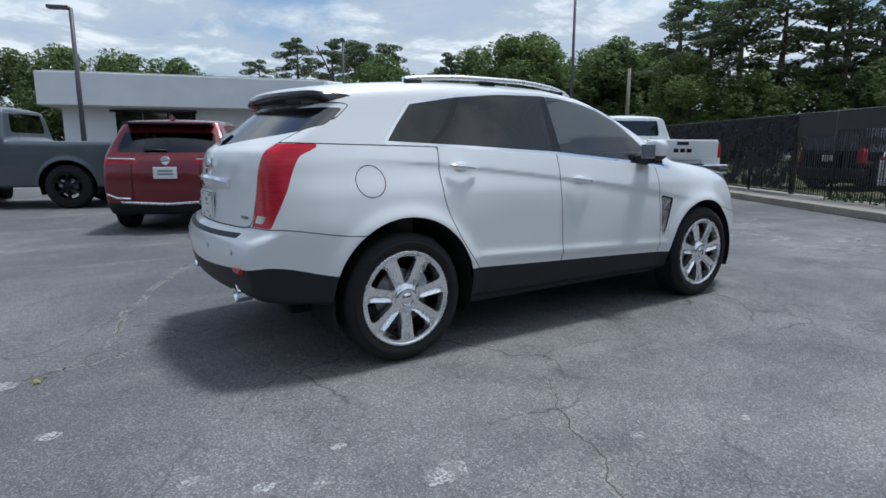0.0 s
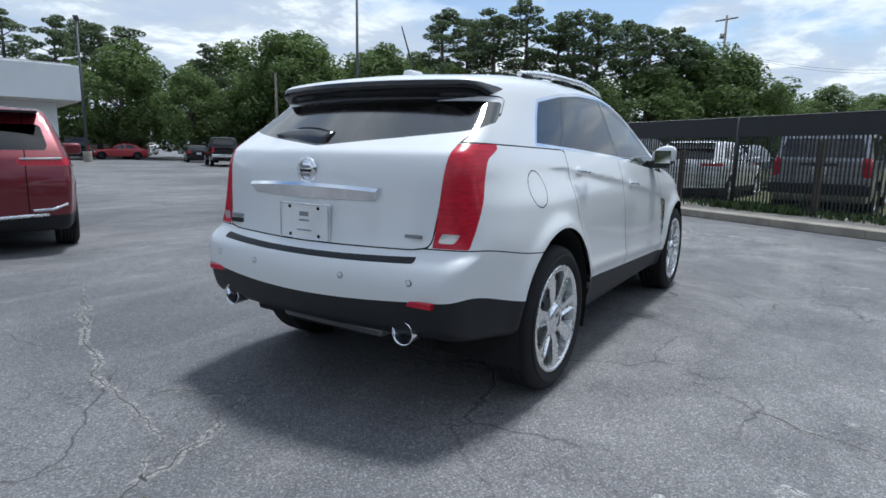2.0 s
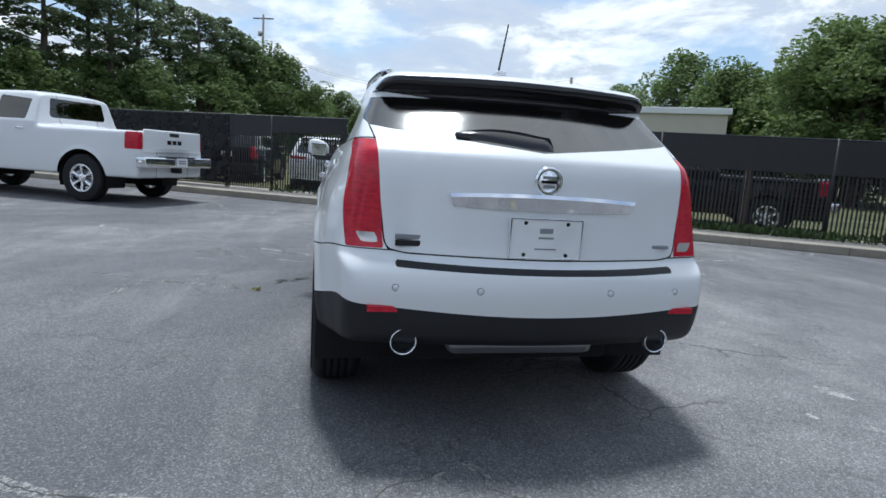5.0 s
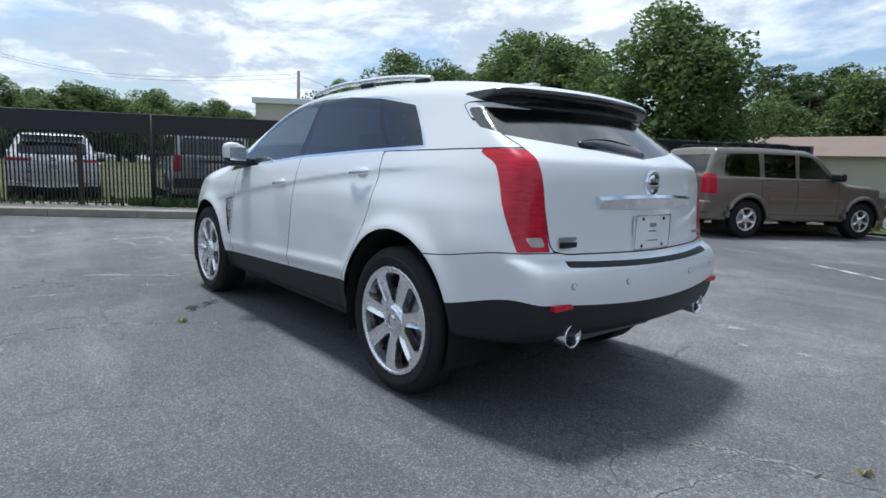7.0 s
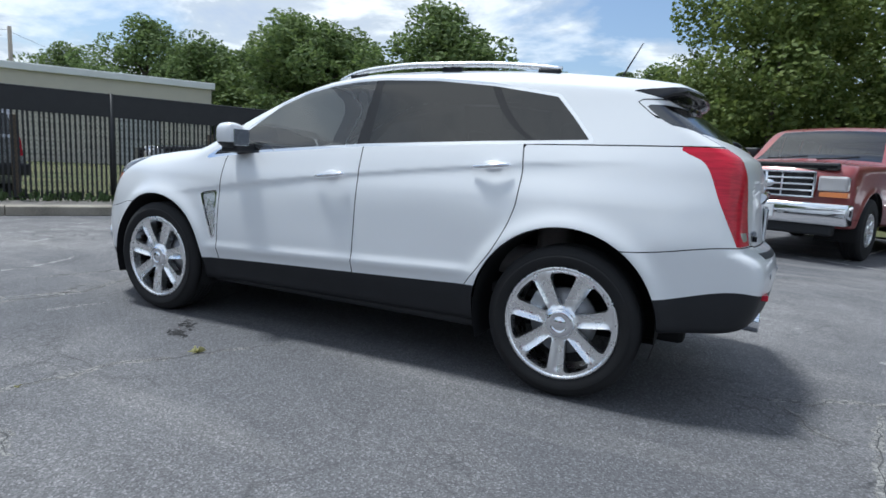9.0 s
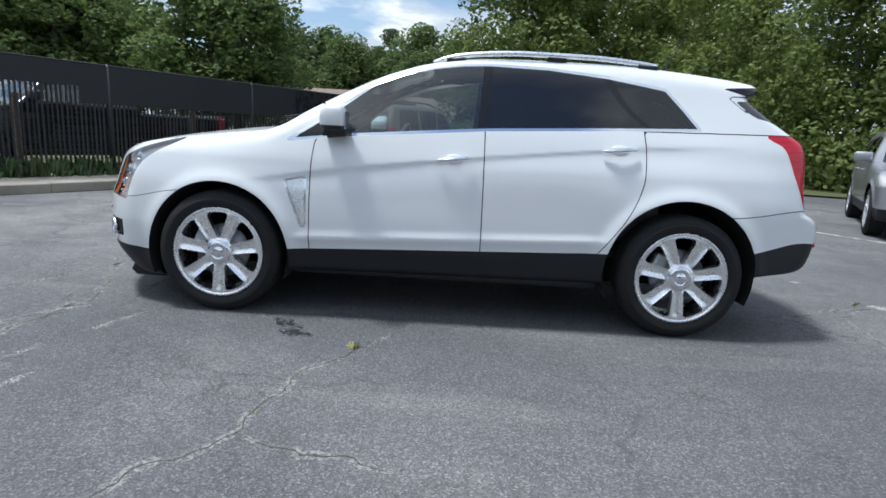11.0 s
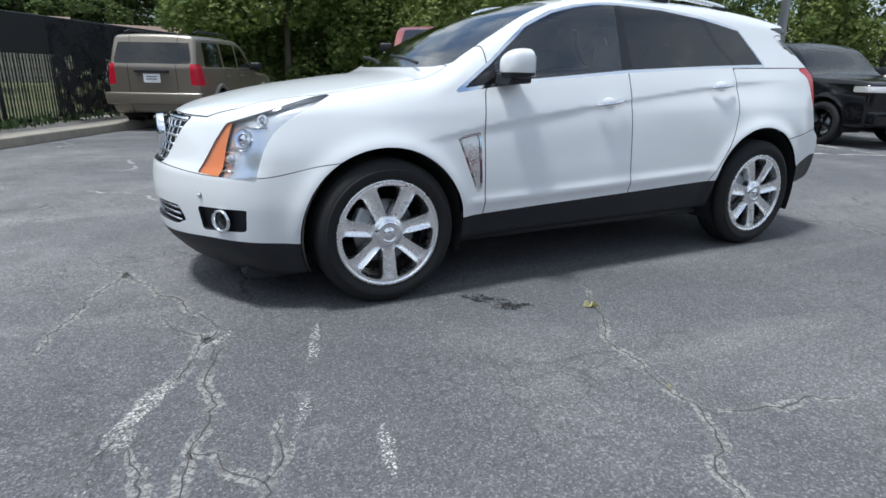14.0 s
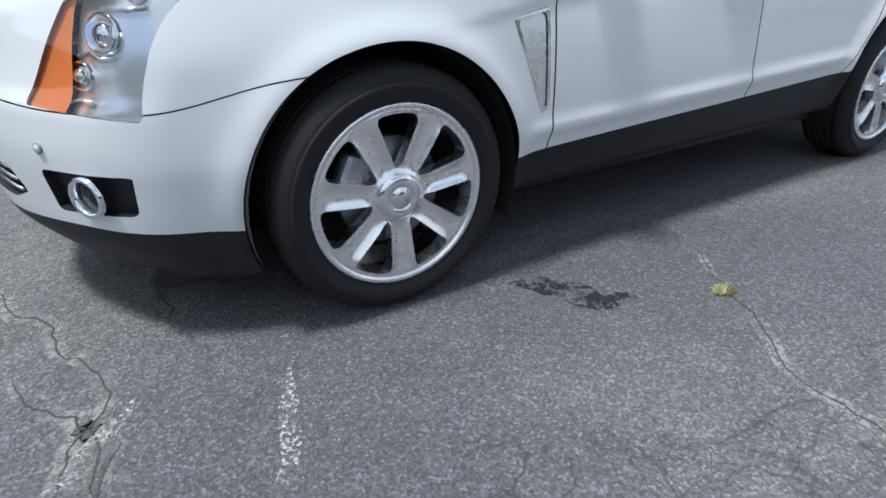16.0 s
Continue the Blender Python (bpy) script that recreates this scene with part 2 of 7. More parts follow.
# ---------------------------------------------------------------- smooth shapes from fields
def curve1(xs, ys):
    """A smooth curve through the pairs, without overshoot."""
    xs, ys = np.array(xs, float), np.array(ys, float)
    d = np.diff(ys) / np.diff(xs)
    m = np.zeros(len(xs))
    m[0], m[-1] = d[0], d[-1]
    for k in range(1, len(xs) - 1):
        if d[k - 1] * d[k] > 0:
            m[k] = 2 * d[k - 1] * d[k] / (d[k - 1] + d[k])

    def value(x):
        x = np.clip(x, xs[0], xs[-1])
        k = np.clip(np.searchsorted(xs, x) - 1, 0, len(xs) - 2)
        h = xs[k + 1] - xs[k]
        t = (x - xs[k]) / h
        return ((1 + 2 * t) * (1 - t) ** 2) * ys[k] + t * (1 - t) ** 2 * h * m[k] + t * t * (3 - 2 * t) * ys[k + 1] + t * t * (t - 1) * h * m[k + 1]

    return value


def table2(xs, zs, rows):
    """A smooth surface over (x, z), from one row of values for each x."""
    fx = np.linspace(xs[0], xs[-1], 400)
    fz = np.linspace(zs[0], zs[-1], 240)
    along = np.array([curve1(zs, r)(fz) for r in rows])
    grid = np.array([curve1(xs, along[:, k])(fx) for k in range(len(fz))]).T

    def value(x, z):
        u = np.clip((x - fx[0]) / (fx[1] - fx[0]), 0, len(fx) - 1.001)
        v = np.clip((z - fz[0]) / (fz[1] - fz[0]), 0, len(fz) - 1.001)
        i, j = u.astype(int), v.astype(int)
        a, b = u - i, v - j
        return grid[i, j] * (1 - a) * (1 - b) + grid[i + 1, j] * a * (1 - b) + grid[i, j + 1] * (1 - a) * b + grid[i + 1, j + 1] * a * b

    return value


def smax(a, b, k):
    """The larger of two fields, with a rounded edge of about k."""
    h = np.clip(0.5 + 0.5 * (a - b) / k, 0, 1)
    return b + (a - b) * h + k * h * (1 - h)


class Shell:
    """The half (y >= 0) of a symmetric surface where a field is zero, cut into panels."""

    def __init__(self, field, lo, hi, step):
        self.field = field
        if field is None:
            self.V, self.regions = lo, {"body": hi}
            return
        nx, ny, nz = (int(math.ceil((b - a) / step)) + 1 for a, b in zip(lo, hi))
        xs = lo[0] + step * np.arange(nx)
        ys = -step / 2 + step * np.arange(ny)
        zs = lo[2] + step * np.arange(nz)
        X, Y, Z = np.meshgrid(xs, ys, zs, indexing="ij")
        F = field(X.ravel(), Y.ravel(), Z.ravel()).reshape(X.shape)
        S = F < 0
        c = np.zeros((nx - 1, ny - 1, nz - 1), int)
        for a in (0, 1):
            for b in (0, 1):
                for d in (0, 1):
                    c += S[a:nx - 1 + a, b:ny - 1 + b, d:nz - 1 + d]
        live = (c > 0) & (c < 8)
        ids = np.full(live.shape, -1)
        ids[live] = np.arange(live.sum())
        i, j, k = np.nonzero(live)
        P = np.stack([xs[i] + step / 2, ys[j] + step / 2, zs[k] + step / 2], 1)
        self.mid = j == 0
        for _ in range(7):
            g = self.gradient(P)
            f = field(*P.T)
            s = -(f / np.maximum((g * g).sum(1), 0.05))[:, None] * g
            n = np.linalg.norm(s, axis=1, keepdims=True)
            P = P + s * np.minimum(1, 0.6 * step / np.maximum(n, 1e-9))
            P[self.mid, 1] = 0
        faces = []
        for axis in range(3):
            A = np.moveaxis(S, axis, 0)
            I = np.moveaxis(ids, axis, 0)
            e = A[:-1] != A[1:]
            e = e[:, 1:-1, 1:-1]
            q = np.stack([I[:, :-1, :-1][e], I[:, 1:, :-1][e], I[:, 1:, 1:][e], I[:, :-1, 1:][e]], 1)
            flip = A[:-1][:, 1:-1, 1:-1][e]
            if axis == 1:
                flip = ~flip
            q[~flip] = q[~flip][:, ::-1]
            faces.append(q)
        q = np.concatenate(faces)
        q = q[(q >= 0).all(1)]
        n = np.cross(P[q[:, 2]] - P[q[:, 0]], P[q[:, 3]] - P[q[:, 1]])
        away = (n * self.gradient(P[q].mean(1))).sum(1) < 0
        q[away] = q[away][:, ::-1]
        self.V = P.tolist()
        self.regions = {"body": [tuple(r) for r in q.tolist()]}

    def gradient(self, P, e=0.002):
        g = np.zeros_like(P)
        for a in range(3):
            d = np.zeros(3)
            d[a] = e
            g[:, a] = (self.field(*(P + d).T) - self.field(*(P - d).T)) / (2 * e)
        return g

    def cut(self, source, field, inside, outside=None):
        """Splits the faces of a region where field(x, y, z) changes sign: the negative side goes to the region `inside`."""
        faces = self.regions.pop(source)
        values = field(*np.array(self.V).T)
        val = values.tolist()
        lows, highs, made = [], [], {}
        for f in faces:
            signs = [val[v] < 0 for v in f]
            if all(signs):
                lows.append(f)
            elif not any(signs):
                highs.append(f)
            else:
                a, b = [], []
                for n, v in enumerate(f):
                    w = f[(n + 1) % len(f)]
                    (a if val[v] < 0 else b).append(v)
                    if (val[v] < 0) != (val[w] < 0):
                        key = (min(v, w), max(v, w))
                        if key not in made:
                            t = val[key[0]] / (val[key[0]] - val[key[1]])
                            p, r = self.V[key[0]], self.V[key[1]]
                            made[key] = len(self.V)
                            self.V.append([p[m] + t * (r[m] - p[m]) for m in range(3)])
                            val.append(0.0)
                        a.append(made[key])
                        b.append(made[key])
                if len(a) > 2:
                    lows.append(tuple(a))
                if len(b) > 2:
                    highs.append(tuple(b))
        if inside:
            self.regions.setdefault(inside, []).extend(lows)
        if outside or inside != source:
            self.regions.setdefault(outside or source, []).extend(highs)

    def slot(self, source, field, width=0.005, neg=None, pos=None):
        """Parts a region along field = 0 by an open joint."""
        self.cut(source, lambda x, y, z: field(x, y, z) + width / 2, neg or source + "_n", source + "_t")
        self.cut(source + "_t", lambda x, y, z: field(x, y, z) - width / 2, "", pos or source)

    def drop(self, *names):
        for n in names:
            self.regions.pop(n, None)

    def build(self, region, name, material, parent, side=0, label="", inset=0.0, keep=True):
        """Makes the object of a region: side 1 the half with y > 0, -1 its mirror image, 0 both in one mesh."""
        faces = self.regions.get(region, [])
        if not faces:
            return None
        used = sorted({v for f in faces for v in f})
        index = {v: n for n, v in enumerate(used)}
        P = np.array([self.V[v] for v in used])
        G = self.gradient(P, 0.009)
        G /= np.maximum(np.linalg.norm(G, axis=1, keepdims=True), 1e-6)
        P = P - inset * G
        F = [tuple(index[v] for v in f) for f in faces]
        flip = np.array([1, -1, 1])
        R = [f[::-1] for f in F]
        if side == 1:
            P, F, G = P, F, G
        elif side == -1:
            P, F, G = P * flip, R, G * flip
        else:
            n, seam = len(P), {k: k for k in range(len(P)) if P[k, 1] < 1e-6}
            new_id, extra = {}, []
            for k in range(n):
                if k in seam:
                    new_id[k] = k
                else:
                    new_id[k] = n + len(extra)
                    extra.append(k)
            F = F + [tuple(new_id[v] for v in f) for f in R]
            P = np.concatenate([P, P[extra] * flip])
            G = np.concatenate([G, G[extra] * flip])
        return mesh_object(name, P, F, material, parent, label, True, G)


def poly_field(points, axes=(0, 2)):
    """Signed distance to a closed polygon in two of the axes, negative inside."""
    pts = np.array(points, float)

    def value(x, y, z):
        c = (x, y, z)
        px, pz = np.asarray(c[axes[0]]), np.asarray(c[axes[1]])
        best = np.full(px.shape, 1e9)
        inside = np.zeros(px.shape, bool)
        for (ax, az), (bx, bz) in zip(pts, np.roll(pts, -1, 0)):
            ex, ez = bx - ax, bz - az
            t = np.clip(((px - ax) * ex + (pz - az) * ez) / (ex * ex + ez * ez + 1e-12), 0, 1)
            best = np.minimum(best, np.hypot(px - ax - t * ex, pz - az - t * ez))
            if abs(ez) > 1e-12:
                cross = (az > pz) != (bz > pz)
                inside ^= cross & (px < ax + (pz - az) * ex / ez)
        return np.where(inside, -best, best)

    return value


def line_field(points, axis=0, by=2):
    """coordinate[axis] minus a curve over coordinate[by]."""
    p = sorted(points)
    c = curve1([q[0] for q in p], [q[1] for q in p])
    return lambda x, y, z: (x, y, z)[axis] - c((x, y, z)[by])

# ---------------------------------------------------------------- wheels
def wheel_face(rim, spokes, hub, fill, depth, groove, turn, material, name, parent, label=""):
    """A cast wheel face in the xz plane, looking along +y, with openings between the spokes."""
    nr, na = 22, spokes * 18
    radii = np.linspace(0.012, rim, nr)
    V, F = [], []
    for r in radii:
        for k in range(na):
            a = 2 * math.pi * k / na
            V.append([r * math.cos(a), 0.0, r * math.sin(a)])
    for i in range(nr - 1):
        for k in range(na):
            F.append((i * na + k, i * na + (k + 1) % na, (i + 1) * na + (k + 1) % na, (i + 1) * na + k))
    F.append(tuple(range(na))[::-1])

    def opening(x, y, z):
        r, a = np.hypot(x, z), np.arctan2(z, x) - turn
        s = np.abs((a * spokes / (2 * math.pi)) % 1.0 - 0.5)          # 0 in mid opening, 0.5 on a spoke
        half = fill[0] + (fill[1] - fill[0]) * np.clip((r - hub) / (rim - hub), 0, 1)
        arc = (0.5 - s) * 2 * math.pi / spokes * r                     # metres from the spoke's axis
        return smax(smax(half - arc, hub - r, 0.02), r - (rim - 0.021), 0.022)

    sh = Shell(None, V, F, 0)
    sh.cut("body", opening, "hole", "face")
    faces = sh.regions["face"]
    P = np.array(sh.V)
    r, a = np.hypot(P[:, 0], P[:, 2]), np.arctan2(P[:, 2], P[:, 0]) - turn
    s = np.abs((a * spokes / (2 * math.pi)) % 1.0 - 0.5)
    arc = (0.5 - s) * 2 * math.pi / spokes * r
    half = fill[0] + (fill[1] - fill[0]) * np.clip((r - hub) / (rim - hub), 0, 1)
    on = np.clip((r - hub) / 0.03, 0, 1) * np.clip((rim - 0.02 - r) / 0.03, 0, 1)
    P[:, 1] = -depth * np.clip((rim - r) / rim, 0, 1) ** 1.3 * 0.6 + groove * on * (np.clip(np.abs(arc) / np.maximum(half, 1e-3), 0, 1) ** 2 - 0.5) - 0.006 * (r > rim - 0.002)
    P[:, 1] += 0.020 * np.clip((0.078 - r) / 0.012, 0, 1)
    bm = bmesh.new()
    used = sorted({v for f in faces for v in f})
    vs = {v: bm.verts.new(P[v]) for v in used}
    for f in faces:
        bm.faces.new([vs[v] for v in f])
    rim_edges = [e for e in bm.edges if e.is_boundary]
    ext = bmesh.ops.extrude_edge_only(bm, edges=rim_edges)
    for v in (g for g in ext["geom"] if isinstance(g, bmesh.types.BMVert)):
        rr = math.hypot(v.co.x, v.co.z)
        v.co.y -= 0.045
        if rr < rim - 0.01:
            q = 1 - 0.008 / max(rr, 0.05)
            v.co.x, v.co.z = v.co.x * q, v.co.z * q
    bmesh.ops.recalc_face_normals(bm, faces=bm.faces)
    return part(name, bm, material, parent, label, "auto")


def make_wheel(parent, x, y, z, side, tyre_r, rim_r, width, spokes=7, finish=None, turn=0.0, hub=0.085, fill=(0.026, 0.04), cap=None):
    """A wheel: tyre, barrel, face, cap, brake; side +1 faces +y."""
    w = new("wheel")
    w.parent = parent
    w.matrix_local = Matrix.Translation((x, y, z)) @ pose(0, 0, 0, 0, 0, 0 if side > 0 else 180)
    t, h = tyre_r, width / 2
    prof = [(rim_r - 0.01, -h * 0.85), (rim_r + 0.012, -h * 0.95), (rim_r + 0.05, -h * 1.03), (t - 0.04, -h * 1.0), (t - 0.012, -h * 0.86), (t, -h * 0.66)]
    for c in (-0.42, -0.14, 0.14, 0.42):
        prof += [(t, h * (c - 0.045)), (t - 0.008, h * (c - 0.035)), (t - 0.008, h * (c + 0.035)), (t, h * (c + 0.045))]
    prof += [(t, h * 0.66), (t - 0.012, h * 0.86), (t - 0.035, h * 0.985), (t - 0.040, h * 1.0), (t - 0.046, h * 1.0), (rim_r + 0.055, h * 1.05), (rim_r + 0.050, h * 1.055), (rim_r + 0.03, h * 1.045), (rim_r + 0.012, h * 0.97), (rim_r + 0.002, h * 0.93), (rim_r - 0.012, h * 0.88)]
    part("tyre", lathe(prof, seg=64), M_RUBBER, w, "worn black rubber tyre")
    part("rim", lathe([(rim_r - 0.004, h * 0.86), (rim_r + 0.004, h * 0.95), (rim_r - 0.002, h * 0.985), (rim_r - 0.012, h * 0.97), (rim_r - 0.020, h * 0.80), (rim_r - 0.028, -h * 0.8), (rim_r - 0.005, -h * 0.9)], seg=56), finish or M_ALLOY, w)
    f = wheel_face(rim_r - 0.006, spokes, hub, fill, 0.05, 0.016, turn, finish or M_ALLOY, "wheel_face", w)
    f.location = (0, h * 0.93, 0)
    part("centre_cap", lathe([(r * hub / 0.082, h2) for r, h2 in ((0.0, 0.027), (0.029, 0.027), (0.032, 0.023), (0.037, 0.023), (0.040, 0.027), (0.066, 0.023), (0.073, 0.012), (0.074, 0.0))], Matrix.Translation((0, h * 0.93 - 0.022, 0)), 28), cap or M_CHROME, w)
    part("brake_disc", lathe([(0.02, 0.012), (0.165, 0.012), (0.165, -0.012), (0.02, -0.012)], Matrix.Translation((0, h * 0.22, 0)), 40), M_STEEL, w)
    part("brake_caliper", box((0.10, h * 0.05, -0.075), (0.185, h * 0.6, 0.075), 0.02, pose(0, 0, 0, 0, -25 if side > 0 else 205, 0)), M_GALV, w)
    return w


# ---------------------------------------------------------------- the white crossover
WB = 2.807
hero = thing("crossover_car", label="white pearl crossover car with chrome wheels and red lamps", category="car")
_W = table2(
    [-0.97, -0.70, -0.42, 0.0, 0.8, 1.5, 2.3, 2.8, 3.15, 3.4, 3.65, 3.9],
    [0.15, 0.35, 0.45, 0.55, 0.75, 0.95, 1.08, 1.15, 1.25, 1.40, 1.52, 1.63],
    [
        [0.67, 0.71, 0.73, 0.75, 0.75, 0.71, 0.70, 0.68, 0.65, 0.59, 0.54, 0.48],
        [0.76, 0.79, 0.805, 0.815, 0.82, 0.79, 0.765, 0.75, 0.71, 0.645, 0.59, 0.53],
        [0.82, 0.86, 0.875, 0.885, 0.885, 0.855, 0.815, 0.795, 0.755, 0.69, 0.635, 0.57],
        [0.83, 0.87, 0.895, 0.905, 0.905, 0.88, 0.835, 0.81, 0.765, 0.70, 0.65, 0.59],
        [0.82, 0.86, 0.885, 0.897, 0.885, 0.868, 0.835, 0.812, 0.772, 0.71, 0.66, 0.61],
        [0.82, 0.86, 0.890, 0.902, 0.888, 0.868, 0.835, 0.812, 0.772, 0.71, 0.66, 0.61],
        [0.82, 0.86, 0.890, 0.902, 0.893, 0.870, 0.832, 0.805, 0.755, 0.69, 0.64, 0.59],
        [0.81, 0.86, 0.890, 0.905, 0.905, 0.865, 0.80, 0.775, 0.73, 0.67, 0.62, 0.57],
        [0.79, 0.84, 0.862, 0.872, 0.862, 0.815, 0.75, 0.72, 0.68, 0.62, 0.57, 0.52],
        [0.74, 0.785, 0.80, 0.81, 0.80, 0.745, 0.68, 0.65, 0.62, 0.57, 0.52, 0.47],
        [0.66, 0.70, 0.715, 0.72, 0.71, 0.65, 0.58, 0.56, 0.53, 0.49, 0.45, 0.41],
        [0.54, 0.57, 0.58, 0.58, 0.57, 0.52, 0.46, 0.44, 0.42, 0.40, 0.38, 0.36],
    ],
)
_T = curve1([-0.6, -0.30, 0.0, 0.4, 0.9, 1.25, 1.55, 1.8, 2.05, 2.3, 2.47, 2.56, 2.8, 3.2, 3.5, 3.66, 3.9], [1.53, 1.585, 1.618, 1.645, 1.652, 1.645, 1.607, 1.535, 1.425, 1.295, 1.195, 1.165, 1.135, 1.075, 1.005, 0.955, 0.86])
_R = curve1([0.2, 0.40, 0.48, 0.58, 0.66, 0.735, 0.765, 0.79, 0.95, 1.10, 1.19, 1.235, 1.34, 1.43, 1.45, 1.462, 1.50, 1.54, 1.60], [-0.74, -0.855, -0.91, -0.935, -0.945, -0.93, -0.905, -0.868, -0.85, -0.84, -0.815, -0.765, -0.630, -0.513, -0.490, -0.493, -0.532, -0.54, -0.53])
_RK = curve1([0.2, 0.7, 0.85, 1.2, 1.3, 1.445, 1.48, 1.6], [0.175, 0.18, 0.22, 0.24, 0.30, 0.34, 0.27, 0.25])
_F = curve1([0.15, 0.24, 0.34, 0.42, 0.56, 0.66, 0.72, 0.85, 0.96, 1.05], [3.66, 3.76, 3.83, 3.84, 3.85, 3.84, 3.81, 3.765, 3.715, 3.62])
_B = curve1([-1.0, -0.55, -0.3, 0.4, 2.4, 3.1, 3.3, 3.6, 3.9], [0.44, 0.40, 0.38, 0.30, 0.27, 0.20, 0.17, 0.165, 0.18])
_CREASE = curve1([-0.5, 0.28, 0.71, 1.39, 2.26, 2.5, 2.9], [1.17, 1.128, 1.085, 1.01, 0.89, 0.85, 0.80])
ARCHES = ((2.812, 0.378, 0.432), (0.015, 0.388, 0.452))


def hero_field(x, y, z):
    ay = np.abs(y)
    w = _W(x, z)
    for ax, az, ar in ARCHES:
        r = np.hypot(x - ax, z - az)
        w = w + 0.020 * np.exp(-(np.maximum(r - ar, 0) / 0.055) ** 2) * (z < 1.2)
    c = _CREASE(x) - z
    along = np.clip((x + 0.35) / 0.5, 0, 1) * np.clip((2.75 - x) / 0.5, 0, 1)
    w = w - 0.017 * along * np.clip(1 - np.exp(-np.maximum(c, 0) / 0.028), 0, 1) * np.exp(-np.maximum(c, 0) / 0.07)
    low = z - (0.585 - 0.04 * x)
    doors = np.clip((x - 0.42) / 0.15, 0, 1) * np.clip((2.4 - x) / 0.1, 0, 1)
    w = w + 0.012 * doors * np.exp(-(low / 0.030) ** 2)
    f = smax(ay - w, (z - _T(x) + 0.075 * ay * ay) * 0.93, 0.075)
    f = smax(f, (_R(z) + _RK(z) * ay * ay - x) * 0.9, 0.06)
    f = smax(f, x - _F(z) + 0.61 * ay * ay, 0.07)
    return smax(f, _B(x) - z, 0.05)


def build_hero():
    sh = Shell(hero_field, (-1.02, 0, 0.14), (3.9, 1.0, 1.70), 0.0185)
    side = lambda f, lim=0.5: (lambda x, y, z: np.maximum(f(x, y, z), lim - np.abs(y)))
    # wheel arches
    for ax, az, ar in ARCHES:
        sh.cut("body", side(lambda x, y, z: np.hypot(x - ax, z - az) - ar), "gone")
    # side windows with their bright frame
    dlo = [(2.40, 1.072), (2.17, 1.225), (2.04, 1.325), (1.91, 1.422), (1.72, 1.505), (1.54, 1.548), (1.38, 1.571), (1.2, 1.581), (0.85, 1.572), (0.5, 1.538), (0.15, 1.480), (0.045, 1.368), (-0.055, 1.249), (0.5, 1.226), (1.22, 1.188), (2.04, 1.118)]
    d = poly_field(dlo)
    sh.cut("body", side(lambda x, y, z: d(x, y, z) - 0.008), "frame")
    sh.cut("frame", lambda x, y, z: d(x, y, z) + 0.009, "dlo")
    sh.cut("dlo", line_field([(1.0, 1.30), (1.19, 1.272), (1.56, 1.245)]), "rest", "front_light")
    sh.cut("front_light", line_field([(1.0, 2.16), (1.6, 2.14)]), "front_light", "sail")
    sh.cut("rest", line_field([(1.0, 1.205), (1.19, 1.19), (1.56, 1.195)]), "rear_lights", "bpillar")
    sh.cut("rear_lights", line_field([(1.2, 0.235), (1.24, 0.265), (1.31, 0.355), (1.40, 0.44), (1.53, 0.52)]), "quarter_t", "rear_light")
    sh.cut("quarter_t", line_field([(1.2, 0.195), (1.24, 0.225), (1.31, 0.315), (1.40, 0.395), (1.53, 0.475)]), "quarter_light", "divider")
    # windscreen and rear window
    ws = poly_field([(2.49, -1), (2.49, 0.0), (2.475, 0.30), (2.425, 0.60), (2.375, 0.715), (2.1, 0.66), (1.66, 0.545), (1.60, 0.30), (1.585, 0), (1.585, -1)], (0, 1))
    sh.cut("body", lambda x, y, z: np.maximum(ws(x, y, z), 1.05 - z), "screen")
    rw = poly_field([(0, 1.222), (0.40, 1.262), (0.62, 1.288), (0.70, 1.302), (0.72, 1.33), (0.705, 1.434), (0.60, 1.436), (0, 1.438), (-0.5, 1.438), (-0.5, 1.222)], (1, 2))
    sh.cut("body", lambda x, y, z: np.maximum(rw(x, y, z), x - _R(z) - _RK(z) * y * y - 0.085), "rear_window")
    sh.cut("body", lambda x, y, z: np.maximum.reduce([1.434 + 0.28 * np.maximum(x + 0.45, 0) - z, z - 1.527 + 0.08 * (x + 0.45), x + 0.20]), "spoiler")
    # lamps
    tl = curve1([0.80, 0.83, 1.0, 1.17, 1.215, 1.26], [-0.725, -0.712, -0.632, -0.555, -0.47, -0.40])
    ti = curve1([0.78, 0.83, 1.0, 1.26], [0.640, 0.645, 0.66, 0.680])
    lamp = lambda x, y, z: np.maximum.reduce([z - 1.240, 0.812 - z, ti(z) - np.abs(y), x - tl(z)])
    sh.cut("body", lamp, "tail_lamp")
    sh.cut("tail_lamp", lambda x, y, z: np.maximum.reduce([z - 0.872, 0.833 - z, ti(z) + 0.022 - np.abs(y), x - tl(z) + 0.035]), "tail_low")
    ho = curve1([0.62, 0.68, 0.80, 0.88, 0.95, 1.00, 1.06], [3.425, 3.415, 3.375, 3.325, 3.235, 3.14, 3.02])
    hi = curve1([0.60, 0.66, 0.80, 0.90, 0.955], [0.52, 0.535, 0.575, 0.61, 0.63])
    ht = curve1([3.0, 3.11, 3.25, 3.40, 3.6], [1.06, 1.043, 1.005, 0.955, 0.88])
    head = lambda x, y, z: np.maximum.reduce([0.665 - z + 0.10 * (x - 3.5), z - ht(x), hi(z) - np.abs(y), ho(z) - x])
    sh.cut("body", head, "head_lamp")
    # openings of the front
    gr = poly_field([(-0.4, 0.94), (0.37, 0.93), (0.355, 0.905), (0.245, 0.705), (0.20, 0.69), (-0.4, 0.68)], (1, 2))
    sh.cut("body", lambda x, y, z: np.maximum(gr(x, y, z), 3.3 - x), "grille_hole")
